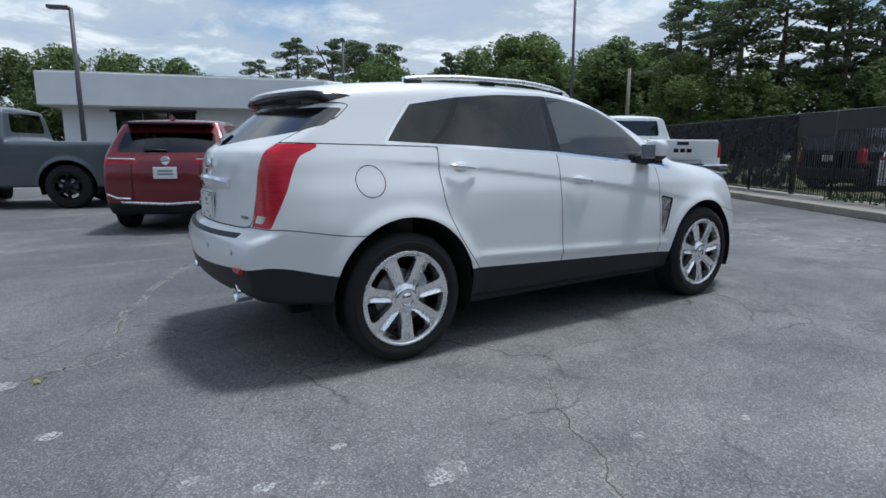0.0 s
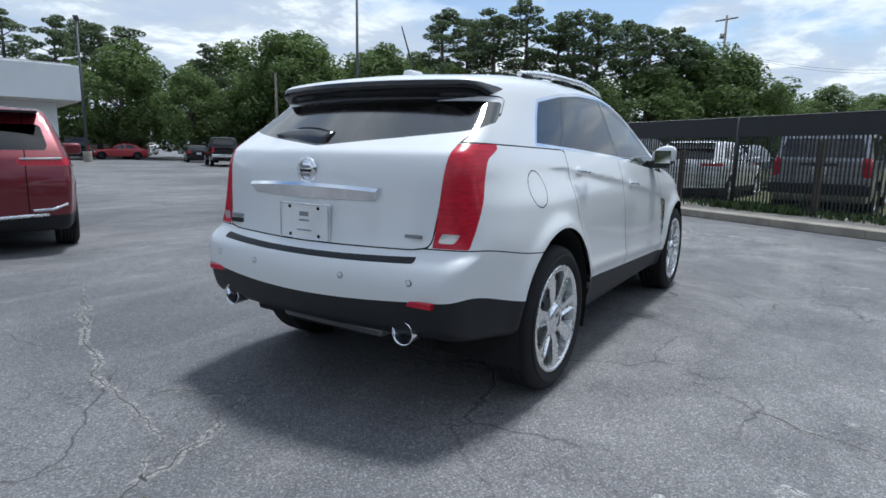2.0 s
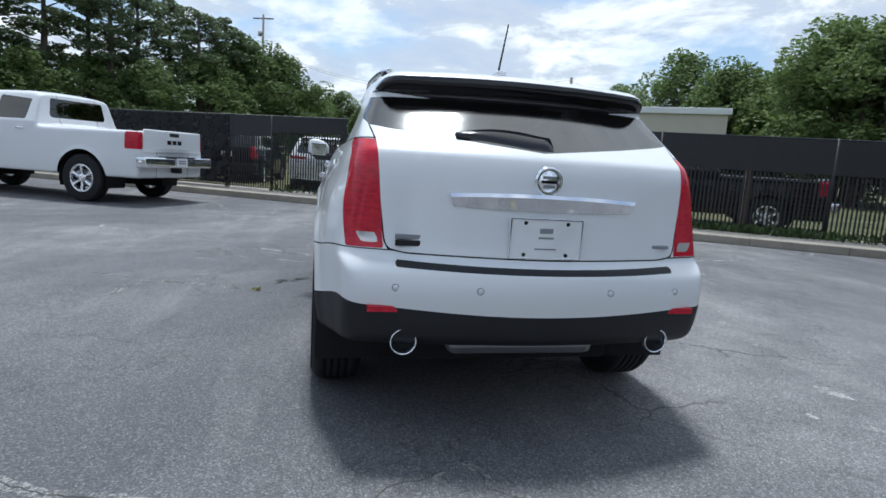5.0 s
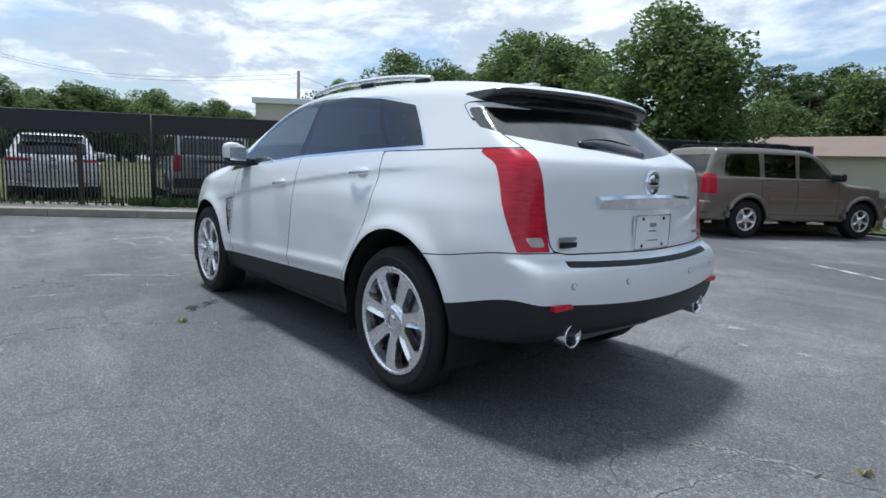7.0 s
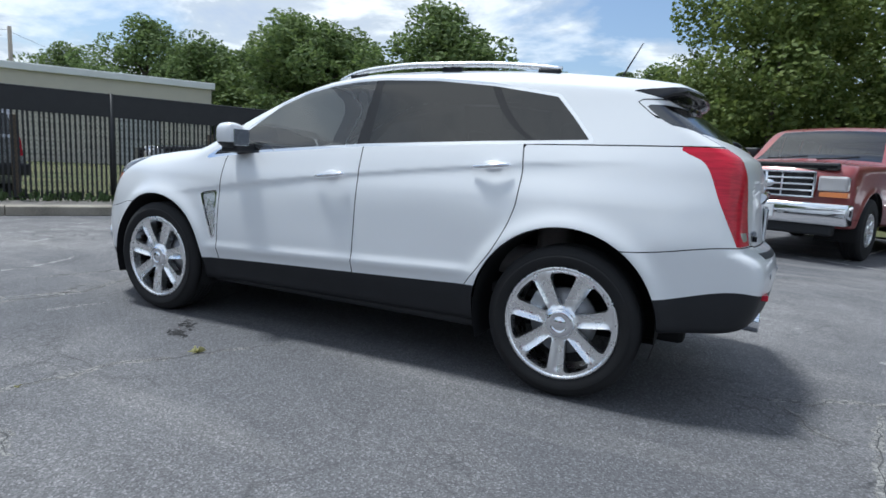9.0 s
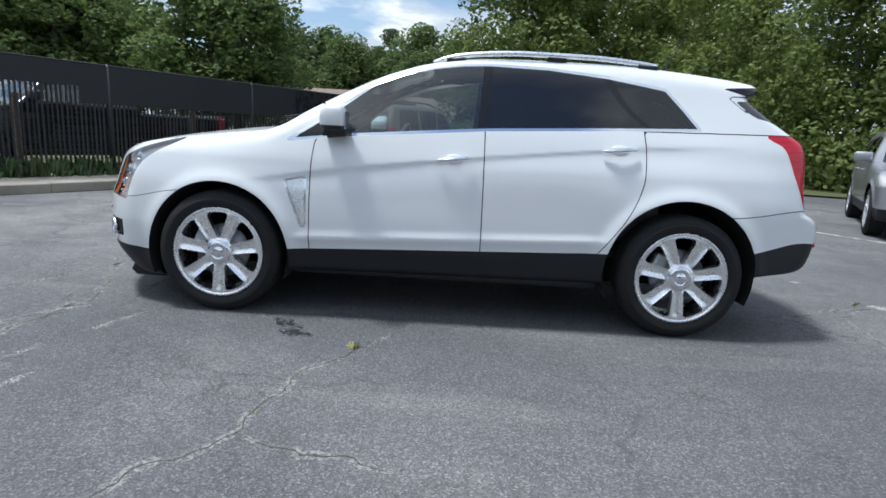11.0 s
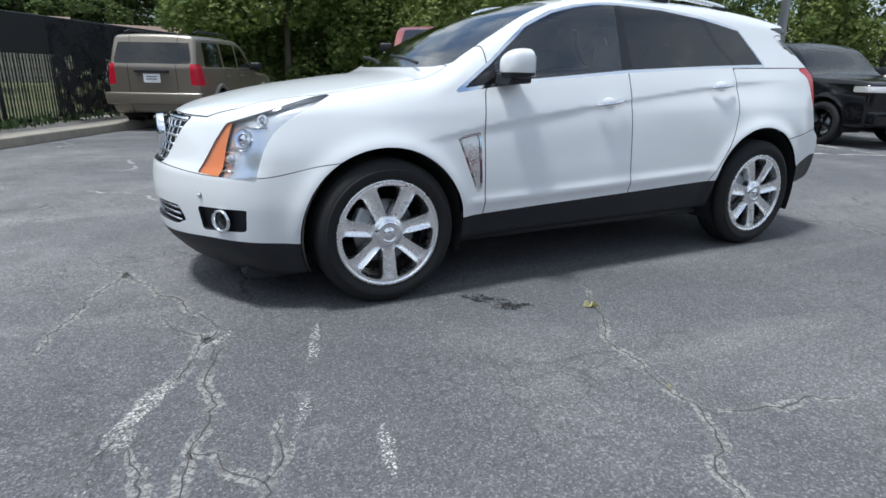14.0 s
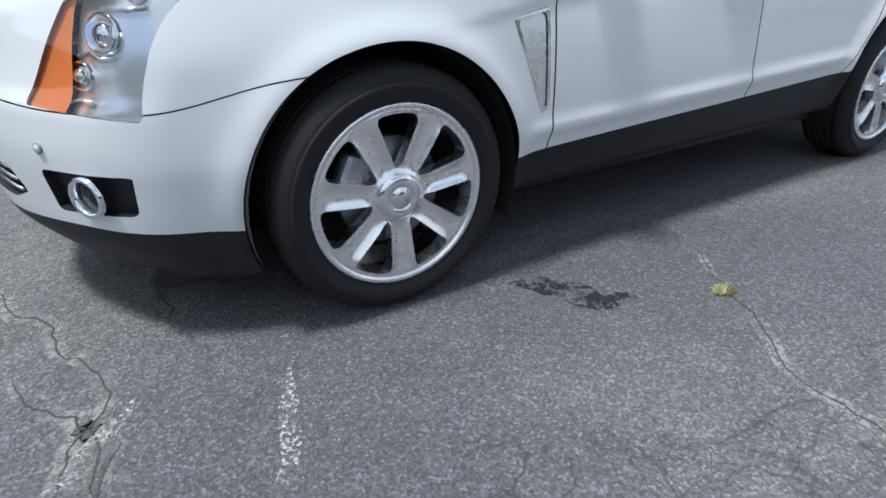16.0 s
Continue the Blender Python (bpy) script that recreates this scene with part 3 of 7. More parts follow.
    fg = poly_field([(0.545, 0.517), (0.770, 0.523), (0.755, 0.414), (0.555, 0.400)], (1, 2))
    sh.cut("body", lambda x, y, z: np.maximum(fg(x, y, z), 3.1 - x), "fog_hole")
    lg = poly_field([(-0.5, 0.50), (0.40, 0.50), (0.45, 0.43), (0.36, 0.395), (-0.5, 0.385)], (1, 2))
    sh.cut("body", lambda x, y, z: np.maximum(lg(x, y, z), 3.4 - x), "low_hole")
    # black lower body
    zl = curve1([-0.97, -0.86, -0.75, -0.39, 0.5, 2.36, 3.2, 3.6, 3.85], [0.558, 0.60, 0.615, 0.55, 0.498, 0.42, 0.355, 0.365, 0.335])
    sh.cut("body", lambda x, y, z: z - zl(x), "clad")
    # step pad on the rear bumper
    pad = lambda x, y, z: np.maximum.reduce([np.abs(z - 0.765 + 0.012 * (1 - (y / 0.62) ** 2)) - 0.012, np.abs(y) - 0.60, x + 0.7])
    sh.cut("body", pad, "pad")
    sh.regions["inner"] = list(sh.regions["body"])
    # joints
    vent = poly_field([(2.415, 0.84), (2.275, 0.868), (2.268, 0.558), (2.305, 0.553)])
    sh.cut("body", side(lambda x, y, z: vent(x, y, z)), "vent")
    sh.cut("vent", lambda x, y, z: vent(x, y, z) + 0.012, "vent_in", "vent")
    hood = poly_field([(2.40, -1), (2.40, 0.705), (2.8, 0.735), (3.05, 0.735), (3.11, 0.73), (3.3, 0.67), (3.455, 0.60), (3.58, 0.48), (3.665, 0.30), (3.70, 0.0), (3.70, -1)], (0, 1))
    sh.slot("body", lambda x, y, z: np.maximum(hood(x, y, z), 0.935 - z), 0.006, "hood", "body")
    gate = poly_field([(-1, 0.783), (0.56, 0.800), (0.625, 0.812), (0.641, 0.84), (0.662, 1.0), (0.681, 1.242), (0.70, 1.30), (0.71, 1.46), (-1, 1.46)], (1, 2))
    sh.slot("body", lambda x, y, z: np.maximum(gate(x, y, z), x - _R(z) - _RK(z) * y * y - 0.10), 0.006, "gate", "body")
    sh.slot("body", lambda x, y, z: np.maximum(z - curve1([-1, -0.72, -0.3, 0.3], [0.80, 0.808, 0.757, 0.74])(x), x - 0.0), 0.005, "rear_bumper", "body")
    sh.slot("body", lambda x, y, z: np.maximum(z - curve1([2.9, 3.1, 3.42, 3.6, 3.8], [0.755, 0.735, 0.675, 0.672, 0.69])(x), 2.85 - x), 0.004, "front_bumper", "body")
    sh.slot("body", side(lambda x, y, z: np.maximum(line_field([(0.4, 2.252), (0.8, 2.252), (1.06, 2.235), (1.12, 2.20)])(x, y, z) * -1, z - 1.30), 0.2), 0.006, "fender", "body")
    rdoor = line_field([(0.45, 0.545), (0.5, 0.51), (0.6, 0.435), (0.72, 0.355), (0.85, 0.295), (0.95, 0.27), (1.08, 0.265), (1.18, 0.275), (1.25, 0.285)])
    sh.slot("body", side(lambda x, y, z: np.maximum(rdoor(x, y, z), z - 1.232 + 0.02 * x)), 0.006, "quarter", "body")
    top = curve1([0.0, 0.28, 1.22, 2.04, 2.3, 2.5], [1.248, 1.236, 1.198, 1.126, 1.092, 1.06])
    sh.cut("body", side(lambda x, y, z: np.maximum(z - top(x) + 0.006, 0.2 - x)), "doors", "roof")
    sh.slot("doors", line_field([(0.4, 1.212), (0.8, 1.216), (1.2, 1.222)]), 0.006, "rear_door", "front_door")
    # fuel flap on the one side
    fuel = lambda x, y, z: np.hypot(x + 0.185, z - 1.04) - 0.088
    sh.cut("quarter", fuel, "flap")
    sh.cut("flap", lambda x, y, z: fuel(x, y, z) + 0.005, "flap", "flap_ring")

    sh.regions["quarter_plain"] = sh.regions["quarter"] + sh.regions["flap"] + sh.regions["flap_ring"]
    B = sh.build
    B("inner", "inner_shell", M_DARK, hero, 0, inset=0.010)
    B("roof", "roof", M_WHITE, hero)
    B("hood", "hood", M_WHITE, hero, 0, "white painted hood")
    gate_ob = B("gate", "tailgate", M_WHITE, hero, 0, "white painted tailgate")
    B("rear_bumper", "rear_bumper", M_WHITE, hero)
    B("front_bumper", "front_bumper", M_WHITE, hero)
    B("clad", "lower_cladding", M_CLAD, hero, 0, "matt black plastic lower body")
    B("spoiler", "spoiler_underside", M_GLOSSBLACK, hero, 0, "black spoiler underside")
    B("pad", "bumper_pad", M_CLAD, hero, 0, "dark plastic step pad")
    B("screen", "windscreen", M_SCREEN, hero, 0, "clear windscreen glass").visible_shadow = False
    B("rear_window", "rear_window", M_REARGLASS, hero, 0, "dark privacy glass")
    for s, q in ((1, "quarter_plain"), (-1, "quarter")):
        B(q, "quarter_panel", M_WHITE, hero, s)
        B("fender", "fender", M_WHITE, hero, s)
        fd = B("front_door", "front_door", M_WHITE, hero, s)
        rd = B("rear_door", "rear_door", M_WHITE, hero, s)
        B("frame", "window_trim", M_CHROME, hero, s, "bright chrome window trim")
        B("front_light", "front_door_glass", M_GLASS, fd, s, "lightly tinted glass").visible_shadow = False
        B("rear_light", "rear_door_glass", M_PRIVACY, rd, s, "dark privacy glass")
        B("quarter_light", "quarter_glass", M_PRIVACY, hero, s, "dark privacy glass")
        B("sail", "mirror_sail", M_GLOSSBLACK, fd, s)
        B("bpillar", "centre_pillar", M_GLOSSBLACK, hero, s, "gloss black pillar cover")
        B("divider", "window_divider", M_GLOSSBLACK, rd, s)
        v = B("vent", "fender_vent", M_CHROME, hero, s, "chrome-edged fender vent")
        B("vent_in", "vent_insert", M_ALLOY, v, s, inset=0.004)
        tlamp = B("tail_lamp", "tail_lamp", M_REDLENS, hero, s, "tall red tail lamp")
        B("tail_low", "reversing_lens", M_CLEARLAMP, tlamp, s, "pale reversing lens")
        for k in range(11):
            z = 1.18 - 0.027 * k
            bm = bmesh.new()
            yy = 0.70
            bmesh.ops.create_icosphere(bm, subdivisions=1, radius=0.008, matrix=Matrix.Translation((0, 0, 0)))
            led = part("led", bm, M_REDLENS, tlamp, smooth=True)
            xx = float(_R(np.array([z]))[0] + _RK(np.array([z]))[0] * yy * yy) + 0.012
            led.location = (xx, s * yy, z)
        hl = B("head_lamp", "head_lamp", M_LENS, hero, s, "clear headlamp lens")
        sh.cut("head_lamp", lambda x, y, z: np.abs(y) - hi(z) - 0.112 * np.clip((0.965 - z) / 0.27, -0.5, 1.0), "hl_amber", "hl_bowl")
        a = B("hl_amber", "side_marker", M_AMBER, hl, s, "amber side marker", inset=0.010)
        b = B("hl_bowl", "reflector", M_BOWL, hl, s, "bright reflector bowl", inset=0.026)
        sh.regions["head_lamp"] = sh.regions.pop("hl_amber") + sh.regions.pop("hl_bowl")
        skin = np.array([sh.V[v] for v in sorted({v for f in sh.regions["head_lamp"] for v in f})])

        def on_lamp(out, z, deep):
            """A place under the lens, and the way out of it."""
            q = skin[np.argmin((skin[:, 2] - z) ** 2 + (skin[:, 1] - hi(np.array([z]))[0] - out) ** 2)]
            g = sh.gradient(q[None])[0]
            g = Vector(g * np.array([1, s, 1])).normalized()
            return Vector(q * np.array([1, s, 1])) - g * deep, g

        for out, z, pr in ((0.105, 0.86, 0.046), (0.10, 0.755, 0.034), (0.115, 0.935, 0.026)):
            at, g = on_lamp(out, z, 0.024)
            m = Matrix.Translation(at) @ g.to_track_quat("Y", "Z").to_matrix().to_4x4()
            bm = lathe([(0.0, 0.018), (pr * 0.35, 0.016), (pr * 0.62, 0.006), (pr * 0.7, -0.006), (pr * 0.92, 0.010), (pr * 1.06, 0.006), (pr, -0.03)], m, 28)
            part("projector", bm, M_CHROME, hl, "chrome projector lens")
        for z in (0.70, 0.805, 0.905):
            pts = [on_lamp(o, z, 0.020)[0] for o in (0.075, 0.10, 0.125, 0.15)]
            part("reflector_step", tube([p for k, p in enumerate(pts) if k == 0 or (p - pts[k - 1]).length > 0.008], 0.0045, 6), M_BOWL, hl)
        hl.visible_shadow = False
        rim_strip(sh, "head_lamp", 0.028, M_LAMPEDGE, "lamp_edge", hl, s)
    B("flap", "fuel_flap", M_WHITE, hero, -1, "round white fuel flap")
    for region, depth, name in (("grille_hole", 0.045, "grille_back"), ("low_hole", 0.05, "lower_grille_back")):
        B(region, name, M_DARK, hero, 0, inset=depth)
        rim_strip(sh, region, depth, M_CLAD, name + "_edge", hero, 0)
    for s in (1, -1):
        fb = B("fog_hole", "fog_recess", M_CLAD, hero, s, "black plastic fog lamp recess", inset=0.025)
        rim_strip(sh, "fog_hole", 0.025, M_CLAD, "recess_edge", fb, s)
        fog = lathe([(0.055, 0.0), (0.055, 0.012), (0.048, 0.016), (0.042, 0.008), (0.040, -0.01)], pose(3.575, s * 0.675, 0.462, 0, 0, -52 if s > 0 else -128), 32)
        part("fog_ring", fog, M_CHROME, fb, "chrome fog lamp ring")
        part("fog_lens", lathe([(0.0, 0.0), (0.03, -0.002), (0.042, -0.008)], pose(3.572, s * 0.675, 0.462, 0, 0, -52 if s > 0 else -128), 24), M_GLOSSBLACK, fb)
    return sh, gate_ob


def rim_strip(sh, region, depth, material, name, parent, side):
    """The wall between the edge of an opening and its set-back floor."""
    count = {}
    for f in sh.regions[region]:
        for n, v in enumerate(f):
            w = f[(n + 1) % len(f)]
            key = (min(v, w), max(v, w))
            count[key] = count.get(key, 0) + 1
    edges = [e for e, c in count.items() if c == 1 and not (sh.V[e[0]][1] < 1e-6 and sh.V[e[1]][1] < 1e-6)]
    used = sorted({v for e in edges for v in e})
    index = {v: n for n, v in enumerate(used)}
    P = np.array([sh.V[v] for v in used])
    G = sh.gradient(P)
    G /= np.maximum(np.linalg.norm(G, axis=1, keepdims=True), 1e-6)
    n = len(P)
    A = np.concatenate([P, P - depth * G])
    F = [(index[a], index[b], n + index[b], n + index[a]) for a, b in edges]
    if side == -1:
        A = A * np.array([1, -1, 1])
    elif side == 0:
        F = F + [tuple(2 * n + v for v in f) for f in F]
        A = np.concatenate([A, A * np.array([1, -1, 1])])
    return mesh_object(name, A, F, material, parent, "", False)


HERO_SHELL, hero_gate = build_hero()


def hero_details():
    r_at = lambda y, z: float(_R(np.array([z]))[0] + _RK(np.array([z]))[0] * y * y)
    w_at = lambda x, z: float(_W(np.array([x]), np.array([z]))[0])
    # wheels
    for x, s, turn in ((0, 1, -90), (0, -1, -90), (WB, 1, -90), (WB, -1, -90)):
        make_wheel(hero, x, s * 0.792, 0.374, s, 0.374, 0.274, 0.235, 7, M_ALLOY, radians(turn), 0.082, (0.031, 0.043))
    # wheel housings and floor
    for ax, az, ar in ARCHES:
        for s in (1, -1):
            bm = bmesh.new()
            n = 28
            rows = [[bm.verts.new((ax + (ar - 0.004) * math.cos(a), s * y, az + (ar - 0.004) * math.sin(a))) for a in (math.pi * (-0.12 + 1.24 * k / n) for k in range(n + 1))] for y in (0.895, 0.60, 0.45)]
            for r0, r1 in zip(rows, rows[1:]):
                for k in range(n):
                    bm.faces.new((r0[k], r0[k + 1], r1[k + 1], r1[k])).smooth = True
            bm.faces.new(rows[-1])
            part("wheel_housing", bm, M_DARK, hero)
    part("underbody", box((-0.55, -0.5, 0.26), (3.35, 0.5, 0.42), 0.03), M_DARK, hero)
    part("side_sill", box((0.46, 0.45, 0.25), (2.38, 0.80, 0.34), 0.02), M_CLAD, hero)
    part("side_sill", box((0.46, -0.80, 0.25), (2.38, -0.45, 0.34), 0.02), M_CLAD, hero)
    part("silencer", box((-0.72, -0.34, 0.34), (-0.45, 0.34, 0.43), 0.04), M_STEEL, hero)
    part("front_lip", prism([(3.22, 0.17), (3.22, 0.24), (3.46, 0.24), (3.50, 0.17), (3.46, 0.135), (3.26, 0.135)], 1, -0.66, 0.66, 0.012), M_CLAD, hero, "black rubber air dam")
    # exhaust tips
    for s in (1, -1):
        part("exhaust_tip", lathe([(0.050, 0.075), (0.052, 0.04), (0.054, 0.0), (0.052, -0.006), (0.047, 0.0), (0.042, 0.07)], pose(-0.855, s * 0.555, 0.452, 0, 0, -90), 32), M_CHROME, hero, "chrome exhaust tip")
        part("exhaust_inside", lathe([(0.0, 0.05), (0.046, 0.05)], pose(-0.855, s * 0.555, 0.452, 0, 0, -90), 24), M_DARK, hero)
        part("rear_reflector", box((r_at(0.62, 0.59) - 0.006, s * 0.62 - 0.085, 0.577), (r_at(0.62, 0.59) + 0.03, s * 0.62 + 0.085, 0.603), 0.004, Matrix.Translation((0, 0, 0))), M_REDLENS, hero, "red bumper reflector")
        for y in (0.275, 0.60):
            x = r_at(y, 0.675)
            part("parking_sensor", lathe([(0.0, 0.004), (0.011, 0.004), (0.012, -0.01)], pose(x + 0.001, s * y, 0.677, 0, 0, 90), 16), M_WHITE, hero)
            part("sensor_ring", lathe([(0.012, 0.003), (0.0145, 0.003), (0.0145, -0.01)], pose(x + 0.001, s * y, 0.677, 0, 0, 90), 16), M_MARK, hero)
    # chrome bar, emblem, plate and badges on the tailgate
    n = 18
    bm = bmesh.new()
    rows = []
    for k in range(n + 1):
        y = -0.40 + 0.80 * k / n
        e = abs(y) / 0.40
        zt, zb = 1.062 - 0.012 * e ** 2, 0.985 + 0.006 * e
        x0 = r_at(y, 1.02)
        rows.append([bm.verts.new((x0 + 0.01, y, zt)), bm.verts.new((x0 - 0.020, y, zt - 0.004)), bm.verts.new((x0 - 0.030, y * 0.985, zt - 0.018)), bm.verts.new((x0 - 0.010, y * 0.945, zb + 0.004)), bm.verts.new((x0 + 0.01, y * 0.94, zb))])
    for a, b in zip(rows, rows[1:]):
        for k in range(4):
            bm.faces.new((a[k], a[k + 1], b[k + 1], b[k]))
    bm.faces.new(rows[0]); bm.faces.new(rows[-1][::-1])
    bmesh.ops.recalc_face_normals(bm, faces=bm.faces)
    part("chrome_bar", bm, M_CHROME, hero, "wide chrome bar over the plate", "auto")
    ex = r_at(0, 1.108)
    em = part("emblem", lathe([(0.0, 0.010), (0.040, 0.010), (0.042, 0.005), (0.050, 0.012), (0.057, 0.010), (0.060, 0.0)], pose(ex - 0.002, 0, 1.112, 0, 0, 90), 40), M_CHROME, hero, "round chrome emblem")
    for k, (w, c) in enumerate(((0.030, M_MARK), (0.034, M_GLOSSBLACK), (0.026, M_MARK))):
        part("emblem_bar", box((ex - 0.016, -w, 1.122 - 0.018 * k), (ex - 0.008, w, 1.134 - 0.018 * k), 0.002), c, em)
    px = r_at(0.1, 0.88) - 0.006
    pl = part("licence_plate", box((px - 0.008, -0.155, 0.80), (px + 0.004, 0.155, 0.965), 0.003), M_PLATE, hero, "plain white dealer plate")
    for a, b in (((-0.152, 0.958), (0.152, 0.965)), ((-0.152, 0.80), (0.152, 0.807)), ((-0.155, 0.80), (-0.148, 0.965)), ((0.148, 0.80), (0.155, 0.965))):
        part("plate_frame", box((px - 0.012, a[0], a[1]), (px - 0.004, b[0], b[1]), 0.002), M_CHROME, pl, "thin chrome plate frame")
    for y, z in ((-0.09, 0.945), (0.09, 0.945), (-0.09, 0.818), (0.09, 0.818)):
        part("plate_screw", lathe([(0.0, 0.005), (0.007, 0.004), (0.008, 0.0)], pose(px - 0.008, y, z, 0, 0, 90), 12), M_DARK, pl)
    part("plate_print", box((px - 0.0095, -0.028, 0.905), (px - 0.007, 0.028, 0.925)), M_MARK, pl)
    part("plate_print", box((px - 0.0095, -0.032, 0.882), (px - 0.007, 0.032, 0.890)), M_MARK, pl)
    part("plate_print", box((px - 0.0095, -0.045, 0.838), (px - 0.007, 0.045, 0.844)), M_MARK, pl)
    for y0, y1, z0, z1, mm in ((0.50, 0.60, 0.855, 0.873, M_MARK), (0.50, 0.60, 0.828, 0.851, M_GLOSSBLACK), (-0.60, -0.52, 0.848, 0.862, M_MARK)):
        x = r_at((y0 + y1) / 2, z0)
        part("badge", box((x - 0.010, y0, z0), (x + 0.008, y1, z1), 0.002, Matrix.Translation((0, 0, 0))), mm, hero, "small dark badge")
    # rear wiper under its cover
    bm = bmesh.new()
    prof = []
    for k in range(13):
        u = k / 12
        y = 0.36 - 0.40 * u
        z = 1.276 + 0.012 * math.sin(math.pi * min(1, u * 1.15)) - 0.016 * u
        prof.append((y, z, 0.008 + 0.026 * math.sin(math.pi * (0.04 + 0.66 * u))))
    rows = []
    for y, z, h in prof:
        x = r_at(y, z)
        rows.append([bm.verts.new((r_at(y, z - h) + 0.0, y, z - h)), bm.verts.new((x - 0.026, y, z - h * 0.2)), bm.verts.new((r_at(y, z + h) - 0.014, y, z + h)), bm.verts.new((r_at(y, z + h) + 0.004, y, z + h))])
    for a, b in zip(rows, rows[1:]):
        for k in range(3):
            bm.faces.new((a[k], a[k + 1], b[k + 1], b[k])).smooth = True
    bm.faces.new(rows[0]); bm.faces.new(rows[-1][::-1])
    bmesh.ops.recalc_face_normals(bm, faces=bm.faces)
    part("rear_wiper", bm, M_GLOSSBLACK, hero, "black rear wiper and its cover")
    T_at = lambda x, y: float(_T(np.array([x]))[0]) - 0.075 * y * y
    # roof rails and aerial
    for s in (1, -1):
        path = [(1.56, 1.582), (1.48, 1.612), (1.33, 1.640), (1.0, 1.660), (0.63, 1.658), (0.3, 1.638), (0.18, 1.625)]
        cx, cz = curve1([0, 1, 2, 3, 4, 5, 6], [p[0] for p in path]), curve1([0, 1, 2, 3, 4, 5, 6], [p[1] for p in path])
        us = np.linspace(0, 6, 30)
        pts = [(float(cx(np.array(u))), s * (0.585 - 0.012 * abs(u - 3)), float(cz(np.array(u)))) for u in us]
        rail = part("roof_rail", tube(pts, 0.016, 10), M_ALLOY, hero, "satin silver roof rail")
        for x in (1.42, 0.80, 0.24):
            u = float(np.interp(-x, [-p[0] for p in path], range(7)))
            z = float(cz(np.array(u)))
            part("rail_foot", box((x - 0.06, s * 0.565 - 0.014, z - 0.07), (x + 0.06, s * 0.565 + 0.014, z - 0.004), 0.008), M_CLAD, rail)
    ae = part("aerial_base", box((-0.09, -0.03, 1.60), (0.03, 0.03, 1.645), 0.014), M_WHITE, hero)
    part("aerial_mast", tube([(-0.02, 0, 1.635), (-0.14, 0, 1.86)], [0.006, 0.0035], 6), M_CLAD, ae, "thin black aerial")
    # handles
    for s in (1, -1):
        for x, z, tilt in ((1.40, 1.003, 7.5), (0.425, 1.103, 5.5)):
            w = w_at(x, z)
            cup = bmesh.new()
            bmesh.ops.create_uvsphere(cup, u_segments=20, v_segments=10, radius=1.0, matrix=Matrix.Translation((x, s * (w - 0.010), z)) @ Matrix.Diagonal((0.062, 0.012, 0.036, 1)))
            h = part("handle_cup", cup, M_WHITE, hero, smooth=True)
            pts = [(x - 0.105 + 0.21 * k / 10, s * (w + 0.012 + 0.026 * math.sin(math.pi * (0.08 + 0.84 * k / 10))), z + 0.006 + math.tan(radians(tilt)) * -(-0.105 + 0.21 * k / 10)) for k in range(11)]
            part("door_handle", tube(pts, [0.007, 0.011, 0.013, 0.014, 0.014, 0.014, 0.014, 0.014, 0.013, 0.011, 0.007], 10), M_CHROME, h, "chrome door handle")
    # mirrors
    for s in (1, -1):
        bm = bmesh.new()
        bmesh.ops.create_uvsphere(bm, u_segments=28, v_segments=18, radius=1.0)
        for v in bm.verts:
            p = v.co
            q = Vector([math.copysign(abs(c) ** 0.62, c) for c in p])
            if q.x < 0:
                q.x *= 0.45
            v.co = Vector((2.075 + 0.105 * q.x, s * (0.918 + 0.088 * q.y), 1.205 + 0.078 * q.z * (1 - 0.25 * (q.y < 0) * abs(q.y)) + 0.01 * q.y))
        cap, low = bm, bm.copy()
        bmesh.ops.bisect_plane(cap, geom=cap.verts[:] + cap.edges[:] + cap.faces[:], plane_co=(2.1, 0, 1.168), plane_no=(0, 0, 1), clear_inner=True)
        bmesh.ops.bisect_plane(low, geom=low.verts[:] + low.edges[:] + low.faces[:], plane_co=(2.1, 0, 1.168), plane_no=(0, 0, 1), clear_outer=True)
        mi = part("door_mirror", cap, M_WHITE, hero, "white door mirror on a black base", True)
        part("mirror_base", low, M_CLAD, mi, smooth=True)
        part("mirror_arm", prism([(2.02, 1.115), (2.17, 1.105), (2.15, 1.165), (2.03, 1.17)], 1, min(s * 0.80, s * 0.95), max(s * 0.80, s * 0.95), 0.012), M_CLAD, mi)
        part("mirror_glass", box((2.024, s * 0.918 - 0.062, 1.150), (2.029, s * 0.918 + 0.062, 1.250), 0.002), M_CHROME, mi, "mirror glass")
    # grille
    f_at = lambda y, z: float(_F(np.array([z]))[0] - 0.61 * y * y)
    g = new("grille"); g.parent = hero; g["label"] = "chrome egg-crate grille"
    for k in range(6):
        z = 0.705 + 0.0415 * k
        half = 0.225 + (z - 0.69) * 0.55
        pts = [(f_at(y, z) - 0.012, y, z - 0.015 * (1 - abs(y) / half) * (k == 0)) for y in np.linspace(-half, half, 15)]
        part("grille_bar", tube(pts, 0.0075 if k < 5 else 0.014, 6), M_CHROME, g, smooth=True)
    for y in np.linspace(-0.27, 0.27, 9):
        z1 = 0.915
        z0 = max(0.70, 0.69 + (abs(y) - 0.22) / 0.55)
        part("grille_upright", tube([(f_at(y, z) - 0.016, y, z) for z in np.linspace(z0, z1, 6)], 0.0065, 6), M_CHROME, g)
